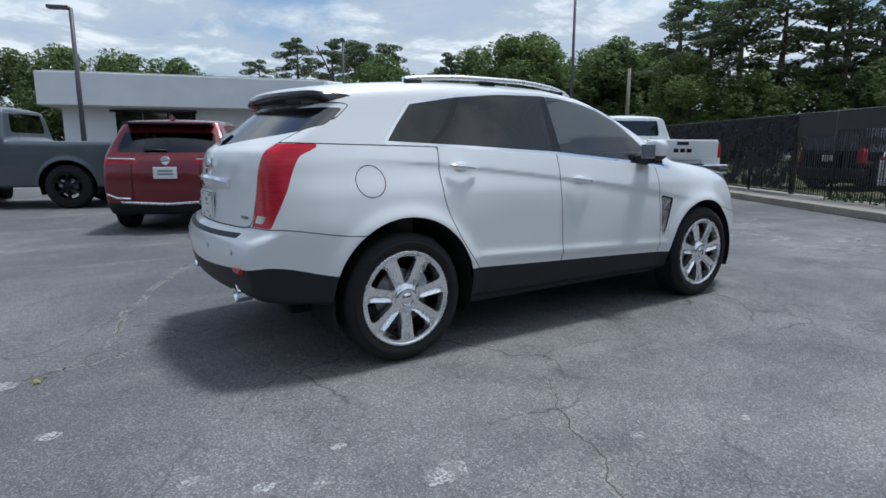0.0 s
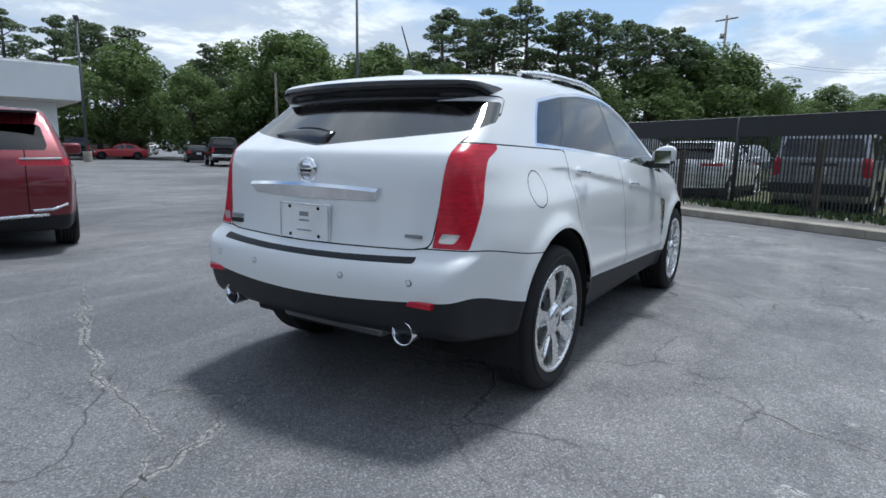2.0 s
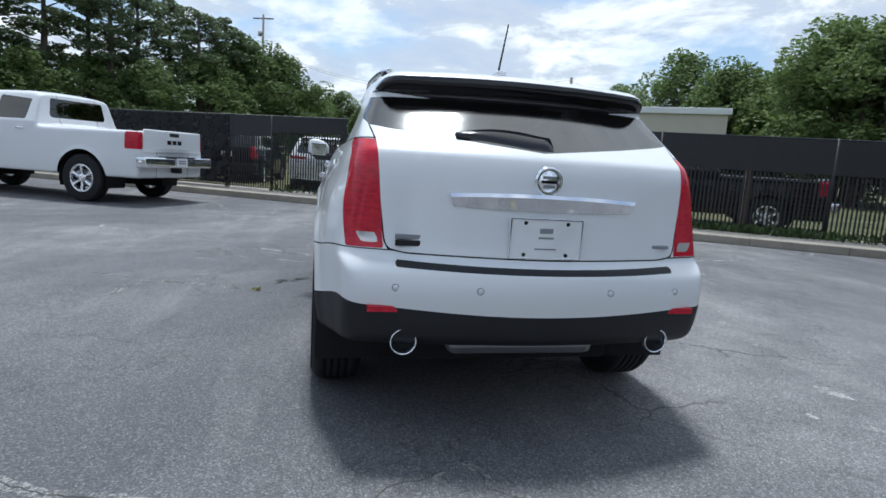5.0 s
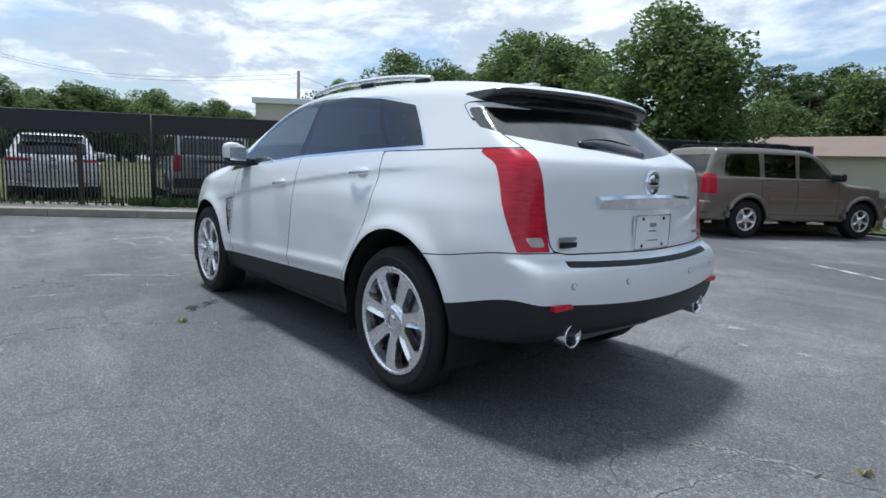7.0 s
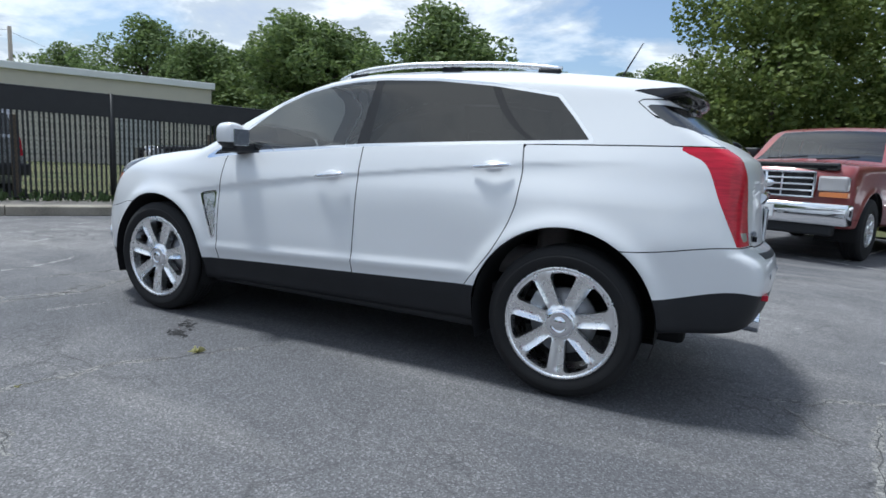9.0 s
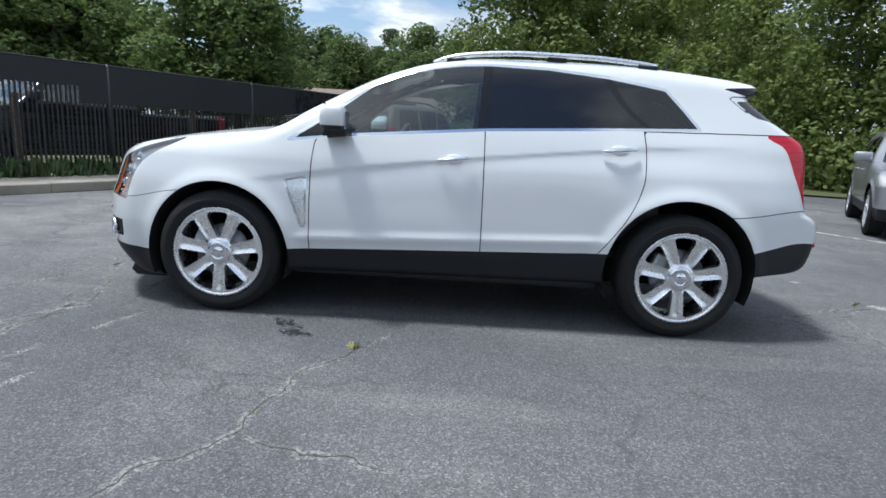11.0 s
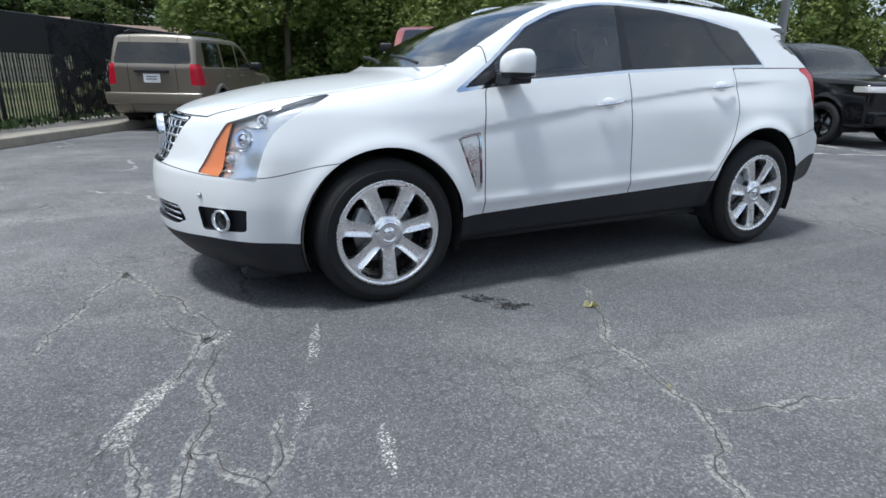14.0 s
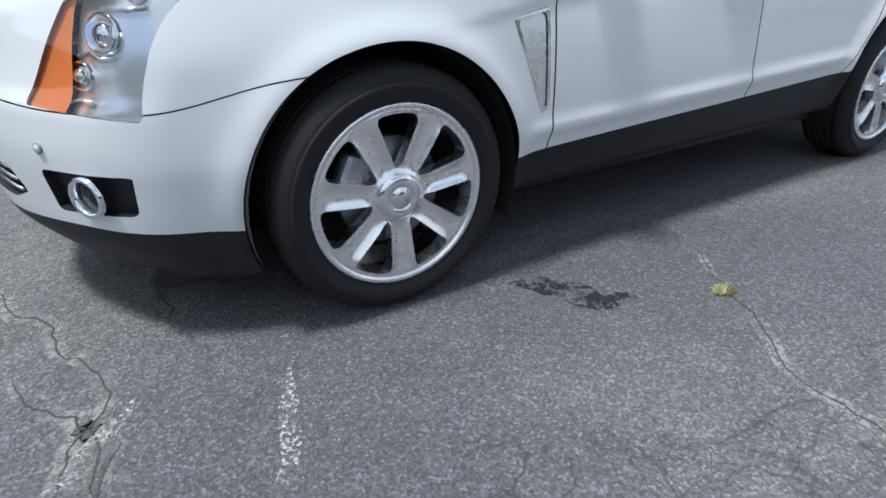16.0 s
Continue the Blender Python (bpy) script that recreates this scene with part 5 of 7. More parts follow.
tagged(new("fence_weeds", me), "low green weeds growing along the fence foot", "weeds", kind="stuff")


# ---------------------------------------------------------------- trees
def leaf_material(name, dark, light):
    m = Mat(name).set(Roughness=0.75)
    g = m.n("ShaderNodeNewGeometry")
    c = m.mix(g.outputs["Random Per Island"], dark, light)
    oi = m.n("ShaderNodeObjectInfo")
    c = m.mix(m.math("MULTIPLY", oi.outputs["Random"], 0.5), c, tuple(a * 0.8 for a in dark))
    m.color(c)
    tl = m.n("ShaderNodeBsdfTranslucent")
    m.l(c, tl.inputs[0])
    mx = m.n("ShaderNodeMixShader", Fac=0.42)
    m.l(m.bsdf.outputs[0], mx.inputs[1]).l(tl.outputs[0], mx.inputs[2]).l(mx.outputs[0], m.out.inputs[0])
    return m.m


M_LEAF = leaf_material("green_leaves", (0.080, 0.130, 0.042), (0.22, 0.29, 0.095))
M_LEAF2 = leaf_material("bright_leaves", (0.105, 0.16, 0.04), (0.30, 0.35, 0.10))
M_NEEDLE = leaf_material("pine_needles", (0.080, 0.115, 0.06), (0.19, 0.24, 0.115))
M_BARK = plastic("tree_bark", (0.10, 0.085, 0.07), 0.95, 12, 0.6)


def leaf_cloud(blobs, count, size, rng, flat=1.0):
    """Small folded leaves scattered over the outside of many blobs."""
    tot = sum(b[3] ** 2 for b in blobs)
    V, F = [], []
    for bx, by, bz, br in blobs:
        for _ in range(max(6, int(count * br * br / tot))):
            d = Vector((rng.gauss(0, 1), rng.gauss(0, 1), rng.gauss(0, 1))).normalized()
            r = br * (1 - abs(rng.gauss(0, 0.16)))
            p = Vector((bx, by, bz)) + Vector((d.x * r, d.y * r, d.z * r * flat))
            u = Vector((rng.gauss(0, 1), rng.gauss(0, 1), rng.gauss(0, 0.6))).normalized()
            w = u.cross(d + Vector((rng.gauss(0, 0.5), rng.gauss(0, 0.5), 0.3 + rng.gauss(0, 0.4)))).normalized()
            s = size * rng.uniform(0.55, 1.25)
            c = len(V)
            mid = p + d * s * 0.18
            V += [p - u * s, mid - w * s * 0.6, p + u * s, mid + w * s * 0.6]
            F += [(c, c + 1, c + 2, c + 3)]
    return V, F


def tree_kind(name, kind, seed, material, label):
    """A tree 10 m tall, standing at the origin."""
    rng = random.Random(seed)
    t = thing(name, label=label, category="tree", group="trees round the car park")
    bm = bmesh.new()
    blobs = []
    if kind == "broad":
        trunk = [(0, 0, -0.2), (0.1, 0.05, 1.5), (0.0, 0.1, 3.2), (0.15, 0.0, 5.5), (0.1, 0, 7.6)]
        add_tube(bm, trunk, [0.30, 0.24, 0.19, 0.12, 0.05], 9)
        for k in range(30):
            u = k / 29
            z = 1.6 + 7.5 * u
            spread = 3.1 * math.sin(math.pi * min(1.0, 0.18 + 0.80 * u)) ** 0.75 * rng.uniform(0.55, 1.12)
            a = k * 2.4 + rng.uniform(-0.5, 0.5)
            tip = (spread * math.cos(a), spread * math.sin(a), z + rng.uniform(-0.3, 0.6))
            mid = (tip[0] * 0.45, tip[1] * 0.45, z - 0.5)
            if k % 2 == 0:
                add_tube(bm, [(0.05, 0.03, max(1.2, z - 1.3)), mid, tip], [0.09, 0.05, 0.02], 6)
            blobs.append((*tip, rng.uniform(0.75, 1.35)))
            for _ in range(2):
                blobs.append((tip[0] * rng.uniform(0.4, 1.2) + rng.gauss(0, 0.4), tip[1] * rng.uniform(0.4, 1.2) + rng.gauss(0, 0.4), tip[2] + rng.gauss(0, 0.55), rng.uniform(0.4, 0.85)))
        V, F = leaf_cloud(blobs, 15000, 0.135, rng)
    elif kind == "bush":
        add_tube(bm, [(0, 0, -0.2), (0.1, 0, 1.5), (0.1, 0.1, 6)], [0.2, 0.15, 0.05], 8)
        for k in range(70):
            z = 10 * rng.random() ** 1.1
            r = 3.0 * (1 - 0.55 * (z / 10) ** 2) * math.sqrt(rng.random())
            a = rng.uniform(0, 6.28)
            blobs.append((r * math.cos(a), r * math.sin(a), 0.4 + 0.9 * z, rng.uniform(0.6, 1.2)))
        V, F = leaf_cloud(blobs, 17000, 0.12, rng)
    else:
        lean = rng.uniform(-0.25, 0.25)
        add_tube(bm, [(0, 0, -0.2), (lean * 0.3, 0, 3), (lean * 0.7, 0.1, 6.5), (lean, 0.1, 9.4)], [0.17, 0.14, 0.10, 0.03], 9)
        for k in range(22):
            u = k / 21
            z = 4.8 + 5.0 * u ** 0.9
            spread = (1.75 - 1.15 * u) * rng.uniform(0.5, 1.15)
            a = k * 2.4 + rng.uniform(-0.6, 0.6)
            tip = (lean * 0.8 + spread * math.cos(a), spread * math.sin(a), z + rng.uniform(-0.1, 0.25))
            add_tube(bm, [(lean * 0.8, 0.1, z - 0.35), (tip[0] * 0.6, tip[1] * 0.6, z - 0.12), tip], [0.045, 0.03, 0.012], 5)
            blobs.append((*tip, rng.uniform(0.34, 0.6)))
            blobs.append((tip[0] * 0.65, tip[1] * 0.65, tip[2] + 0.1, rng.uniform(0.28, 0.5)))
        V, F = leaf_cloud(blobs, 6500, 0.080, rng, 0.5)
    part("trunk", bm, M_BARK, t, "rough brown trunk", True)
    mesh_object("crown", V, F, material, t, "", True)
    return t


TREES = {
    "D": [tree_kind("broadleaf_tree", "broad", s, M_LEAF, "full green broadleaf tree past the car park") for s in (1, 2, 3)],
    "P": [tree_kind("pine_tree", "pine", s, M_NEEDLE, "tall thin pine with a sparse crown") for s in (4, 5, 6)],
    "H": [tree_kind("leafy_thicket", "bush", s, M_LEAF2, "bright green overgrown thicket down to the ground") for s in (7, 8)],
}
tree_count = [0]
tree_used = set()


def plant(kind, x, y, height, wide=1.0):
    """Puts a tree of that height at a place."""
    n = tree_count[0]
    tree_count[0] += 1
    src = TREES[kind][n % len(TREES[kind])]
    k = height / 10
    if (kind, n % len(TREES[kind])) not in tree_used:
        tree_used.add((kind, n % len(TREES[kind])))
        t = src
    else:
        t = copy_thing(src, Matrix())
    t.matrix_basis = pose(x, y, 0, 0, 0, (n * 67) % 360) @ Matrix.Diagonal((k * wide, k * wide, k, 1))
    return t


# behind the white building and far along the lot
for x, y, h in ((-4.3, 58.3, 9.0), (-1.1, 58.3, 9.4), (3.3, 56.1, 9.6), (9.6, 65.4, 10.4), (42.5, 57.0, 12.9), (40.0, 42.3, 12.2), (43.6, 35.9, 11.4), (49.4, 35.1, 10.8), (31.9, 58.5, 11.0), (40.0, 59.4, 10.8), (45.2, 48.9, 13.6), (51.0, 42.7, 12.8), (26.9, 52.7, 10.5), (22.3, 55.3, 7.5), (30.7, 48.0, 8.4), (36.9, 48.2, 8.0), (37.2, 43.6, 11.8), (41.0, 42.6, 9.6), (45.0, 38.1, 11.2), (47.7, 34.6, 10.2)):
    plant("D", x, y, h, 1.25)
for x, y, h in ((23.1, 67.2, 14.0), (26.2, 62.8, 13.6), (30.8, 65.1, 14.2), (34.6, 65.5, 14.4), (34.4, 50.3, 11.2), (32.8, 71.6, 15.4), (20.0, 73.0, 12.0)):
    plant("P", x, y, h, 1.3)
# the stand of tall pines with its undergrowth
for x, y, h in ((43.4, 27.9, 13.9), (47.2, 27.5, 14.0), (44.9, 23.5, 13.6), (47.0, 21.6, 14.6), (47.8, 17.3, 13.6), (51.4, 16.2, 13.8), (55.1, 14.6, 13.8), (50.8, 11.3, 12.4), (54.2, 9.8, 12.4), (49.5, 19.3, 13.2)):
    plant("P", x, y, h, 1.4)
for x, y, h in ((41.9, 26.0, 8.4), (44.0, 22.4, 7.4), (47.5, 18.9, 7.6), (47.2, 14.2, 7.2), (50.2, 10.6, 8.6), (56.5, 8.4, 11.4), (57.1, 5.0, 10.0), (77.3, 3.0, 9.4), (66.5, 9.7, 10.6), (51.0, 24.5, 8.0), (54.5, 18.0, 8.0)):
    plant("D", x, y, h, 1.4)
# distant belt beyond the field
random.seed(21)
for k in range(30):
    a = radians(4 - 1.35 * k + random.uniform(-0.5, 0.5))
    d = random.uniform(120, 150)
    plant("D", d * math.cos(a), d * math.sin(a), random.uniform(9.5, 14.5), 1.5)
# trees past the far end of the fence
for x, y, h in ((44.8, -35.0, 10.6), (41.1, -36.4, 9.8), (35.0, -35.4, 10.9), (24.6, -29.2, 10.2), (24.0, -31.9, 9.8), (30.7, -35.1, 12.2), (29.8, -38.5, 11.4), (15.6, -28.6, 10.3), (14.2, -29.2, 9.8), (21.6, -68.6, 12.6), (18.7, -69.5, 12.8), (15.2, -65.3, 12.0), (50.6, -27.7, 9.4), (39.0, -26.9, 10.4), (35.1, -28.6, 9.9), (27.0, -30.0, 11.0)):
    plant("D", x, y, h, 1.25)
for x, y, h in ((24.6, -67.5, 13.8), (11.1, -70.5, 13.6), (12.8, -72.1, 11.5), (20.1, -65.6, 10.5), (16.0, -73.0, 11.0), (8.5, -68.0, 11.5)):
    plant("P", x, y, h, 1.4)
for x, y, h in ((6.7, -66.1, 13.0), (16.1, -64.5, 9.0), (7.7, -62.6, 10.0), (12.0, -66.0, 10.0), (22.0, -61.0, 9.5), (2.0, -64.0, 11.5), (27.0, -60.0, 10.0), (-2.5, -60.0, 10.5)):
    plant("D", x, y, h, 1.35)
# close thickets behind the parked row
for x, y, h in ((-0.4, -27.5, 11.0), (-2.3, -25.4, 10.6), (-5.0, -27.6, 10.4), (-4.6, -30.1, 10.5), (-9.4, -33.0, 11.2), (-15.1, -36.2, 11.2), (-15.0, -29.5, 11.0), (-8.0, -27.0, 10.0)):
    plant("H", x, y, h, 1.0)
for x, y, h in ((-10.9, -18.5, 9.0), (-11.2, -15.2, 8.6), (-13.2, -13.6, 8.6), (-15.4, -13.0, 8.4), (-18.6, -11.4, 8.2), (-21.5, -9.6, 8.4), (-24.5, -7.4, 8.6), (-28.0, -5.0, 8.4), (-9.2, -21.5, 8.8)):
    plant("H", x, y, h, 0.95)
# behind the camera, to close the place
for k in range(16):
    a = radians(98 + 11.5 * k)
    plant("D" if k % 3 else "P", 62 * math.cos(a) - 6, 62 * math.sin(a), 9 + (k * 7) % 5, 1.6)

# meadow blades
bm = bmesh.new()
random.seed(12)
for k in range(5200):
    x, y = random.uniform(-9, 12), random.uniform(-33, -13.5)
    if x > 0.5 * (y + 13.5) + 5.5 or y > -13.0 - 0.1 * x:
        continue
    h, a = random.uniform(0.25, 0.75), random.uniform(0, 6.28)
    c, s = 0.10 * math.cos(a), 0.10 * math.sin(a)
    v = [bm.verts.new(p) for p in ((x - c, y - s, 0.04), (x + c, y + s, 0.04), (x + c * 1.6, y + s * 0.5, h * 0.8), (x - c * 0.2, y + s * 2, h))]
    bm.faces.new(v)
me = bpy.data.meshes.new("meadow_grass")
bm.to_mesh(me); bm.free()
me.materials.append(leaf_material("dry_grass", (0.10, 0.12, 0.04), (0.34, 0.29, 0.13)))
tagged(new("meadow_grass", me), "tall straw-coloured meadow grass past the lot", "grass", kind="stuff")


# ---------------------------------------------------------------- buildings and poles
def cladding(name, col, bands=0.0):
    m = Mat(name).set(Roughness=0.6)
    c = m.mix(m.ramp(m.noise(0.7, 5, 0.6), [(0.35, 0.0), (0.7, 0.35)]), col, tuple(v * 0.8 for v in col))
    m.color(c).bump(m.noise(30, 3), 0.1, 0.004)
    return m.m


M_WALLW = cladding("white_wall_paint", (0.74, 0.76, 0.77))
M_WALLB = cladding("beige_wall_paint", (0.52, 0.49, 0.42))
M_ROOFB = cladding("brown_roof", (0.20, 0.14, 0.11))
M_ROOFG = cladding("pale_roof", (0.42, 0.43, 0.42))


def dealership():
    b = thing("dealership_building", pose(12.7, 30.4, 0, 0, 0, 164), "low white dealership building with a deep white fascia", "building")
    part("wall", box((0.9, -9.0, 0), (15.2, -1.6, 3.5)), M_WALLW, b)
    part("fascia", box((0.0, -10.0, 3.45), (15.9, 0.0, 5.2), 0.03), M_WALLW, b, "deep white roof fascia")
    part("soffit", box((0.15, -9.8, 3.38), (15.7, -0.15, 3.45)), M_WALLB, b)
    part("roof", box((0.3, -9.7, 5.2), (15.6, -0.3, 5.3)), M_ROOFG, b)
    for k in range(3):
        w = part("window", box((8.3 + 1.45 * k, -1.62, 0.9), (9.6 + 1.45 * k, -1.55, 3.2)), M_PRIVACY, b, "dark shop window")
        part("window_frame", box((8.2 + 1.45 * k, -1.60, 0.82), (8.3 + 1.45 * k, -1.50, 3.28), 0.005), M_GLOSSBLACK, w)
    part("lintel", box((8.1, -1.6, 3.2), (12.8, -1.48, 3.32)), M_GLOSSBLACK, b)


def house(at, length, depth, h, roof_h, wall, roof, label, windows=4):
    b = thing("house", at, label, "house", "distant houses")
    part("wall", box((0, 0, 0), (length, depth, h)), wall, b)
    part("roof", prism([(-0.5, h - 0.05), (depth / 2, h + roof_h), (depth + 0.5, h - 0.05)], 0, -0.4, length + 0.4), roof, b)
    for k in range(windows):
        x = length * (k + 0.6) / windows
        w = part("window", box((x - 0.5, -0.05, h * 0.4), (x + 0.5, 0.02, h * 0.8)), M_GLOSSBLACK, b)
        part("window_sill", box((x - 0.58, -0.12, h * 0.36), (x + 0.58, 0.0, h * 0.4)), M_WALLW, w)
    return b


dealership()
house(pose(9.5, -57.0, 0, 0, 0, 7), 14, 8, 3.2, 1.7, M_WALLB, M_ROOFB, "low pale house with a brown shingle roof", 5)
house(pose(1.0, -60.0, 0, 0, 0, 7), 6.5, 7, 3.0, 1.7, M_WALLW, M_ROOFB, "low white house with a brown roof", 2)
house(pose(-16.5, -50.5, 0, 0, 0, -12), 7.0, 6, 2.4, 1.0, M_WALLW, M_ROOFB, "small white house past the meadow", 2)
house(pose(37.0, 36.5, 0, 0, 0, -35), 6, 5, 2.9, 1.2, M_WALLW, M_ROOFG, "small pale-roofed house behind trees", 2)
house(pose(15.0, 66.0, 0, 0, 0, 0), 22, 9, 3.2, 0.8, M_WALLB, M_ROOFG, "long low beige building far beyond", 5)
wh = thing("warehouse", pose(29.6, -22.9, 0, 0, 0, 54), "long beige flat-roofed warehouse behind the fence", "building")
part("wall", box((-1, -12, 0), (12, 0, 5.1)), M_WALLB, wh)
part("roof_edge", box((-1.2, -12.2, 5.1), (12.2, 0.2, 5.5), 0.03), M_WALLW, wh)
part("door", box((2, -0.02, 0), (4.2, 0.05, 3)), M_ROOFG, wh)
shed = thing("storage_building", pose(45.5, -36, 0, 0, 0, 40), "small beige flat-roofed building past the fence", "building")
part("wall", box((-2.5, -3, 0), (2.5, 3, 5.5)), M_WALLB, shed)
part("roof_edge", box((-2.7, -3.2, 5.5), (2.7, 3.2, 6.1), 0.03), M_WALLB, shed)


def lamp_post(x, y, h, heads=1, turn=0.0):
    p = thing("lamp_post", pose(x, y, 0, 0, 0, turn), "tall dark metal car park lamp post", "lamp post", "lamp posts")
    part("pole", tube([(0, 0, 0), (0, 0, h)], [0.10, 0.07], 10), M_POLE, p)
    part("base", lathe([(0.0, 0.75), (0.28, 0.75), (0.30, 0.7), (0.30, 0.0)], pose(0, 0, 0, 90, 0, 0), 20), M_KERB, p, "concrete pole base")
    for k in range(heads):
        s = 1 if k == 0 else -1
        part("lamp_head", box((0.05 if s > 0 else -0.75, -0.16, h - 0.06), (0.75 if s > 0 else -0.05, 0.16, h + 0.06), 0.02), M_POLE, p)


def utility_pole(x, y, h, turn, arm=True):
    p = thing("utility_pole", pose(x, y, 0, 0, 0, turn), "weathered wooden utility pole", "utility pole", "utility poles")
    part("pole", tube([(0, 0, 0), (0, 0, h)], [0.17, 0.11], 10), M_STAKE2, p)
    if arm:
        part("cross_arm", box((-1.2, -0.06, h - 0.5), (1.2, 0.06, h - 0.36), 0.01), M_STAKE2, p)
        part("transformer", lathe([(0.0, 0.55), (0.25, 0.5), (0.26, 0.0), (0.0, -0.02)], pose(0.32, 0, h - 2.3, 90, 0, 0), 16), M_GALV, p)
    return p


M_POLE = plastic("dark_pole_paint", (0.07, 0.075, 0.085), 0.5)
M_STAKE2 = plastic("weathered_pole_wood", (0.20, 0.18, 0.155), 0.9, 20, 0.3)
lamp_post(-0.9, 22.3, 6.2, 1, 160)
lamp_post(23.2, 20.8, 11.0, 2, 20)
lamp_post(18.7, 42.8, 10.0, 2, 60)
utility_pole(66.8, 7.7, 16.0, 70)
utility_pole(38.2, -17.1, 7.9, 60, False)
utility_pole(33.2, 25.0, 6.9, 40, False)
utility_pole(34.0, 40.0, 8.0, 20, False)
M_GUY = plastic("yellow_guy_guard", (0.62, 0.50, 0.10), 0.6)
for x, y in ((-8.6, -9.2), (-9.4, -8.0)):
    g = thing("guy_wire", label="steel guy wire with a yellow guard", category="guy wire", group="guy wires")
    part("wire", tube([(x, y, 0), (x - 1.2, y - 0.2, 3.4), (x - 2.6, y - 0.5, 8.5)], 0.012, 6), M_GALV, g)
    part("guard", tube([(x - 0.05, y, 0.1), (x - 0.95, y - 0.16, 2.65)], 0.035, 8), M_GUY, g, "yellow plastic guard")
lp = thing("steel_pole", pose(-12.0, -7.4, 0), "leaning-looking pale steel pole", "pole")
part("pole", tube([(0, 0, 0), (0, 0, 9)], [0.13, 0.10], 12), M_GALV, lp)
# overhead wires
for z, dy in ((7.7, 0.0), (7.3, 0.4)):
    bm = tube([(66.8 + (38.2 - 66.8) * k / 12, 7.7 + dy + (-17.1 - 7.7) * k / 12, 12.5 + (z - 12.5) * k / 12 - 2.2 * math.sin(math.pi * k / 12)) for k in range(13)], 0.011, 5)
    me = bpy.data.meshes.new("overhead_wire"); bm.to_mesh(me); bm.free()
    me.materials.append(M_POLE)
    tagged(new("overhead_wire", me), "thin black overhead power line", "cable")
bm = tube([(38.2 + (60 - 38.2) * k / 8, -17.1 + (-50 + 17.1) * k / 8, 7.6 + 0.25 * k - 1.2 * math.sin(math.pi * k / 8)) for k in range(9)], 0.011, 5)
me = bpy.data.meshes.new("overhead_wire"); bm.to_mesh(me); bm.free()
me.materials.append(M_POLE)
tagged(new("overhead_wire", me), "thin black overhead power line", "cable")

# ---------------------------------------------------------------- other vehicles
WHEEL_CACHE = {}


def wheels_for(v, wb, track, tyre_r, rim_r, spokes, finish, width=0.24):
    key = (tyre_r, rim_r, spokes, finish.name, width)
    for x in (0, wb):
        for s in (1, -1):
            if key not in WHEEL_CACHE:
                w = make_wheel(v, x, s * track, tyre_r, s, tyre_r, rim_r, width, spokes, finish, radians(-90), 0.07, (0.022, 0.030), finish)
                WHEEL_CACHE[key] = w
            else:
                w = copy_thing(WHEEL_CACHE[key], Matrix())
                w.parent = v
                w.matrix_parent_inverse = Matrix()
                w.matrix_basis = Matrix.Translation((x, s * track, tyre_r)) @ pose(0, 0, 0, 0, 0, 0 if s > 0 else 180)


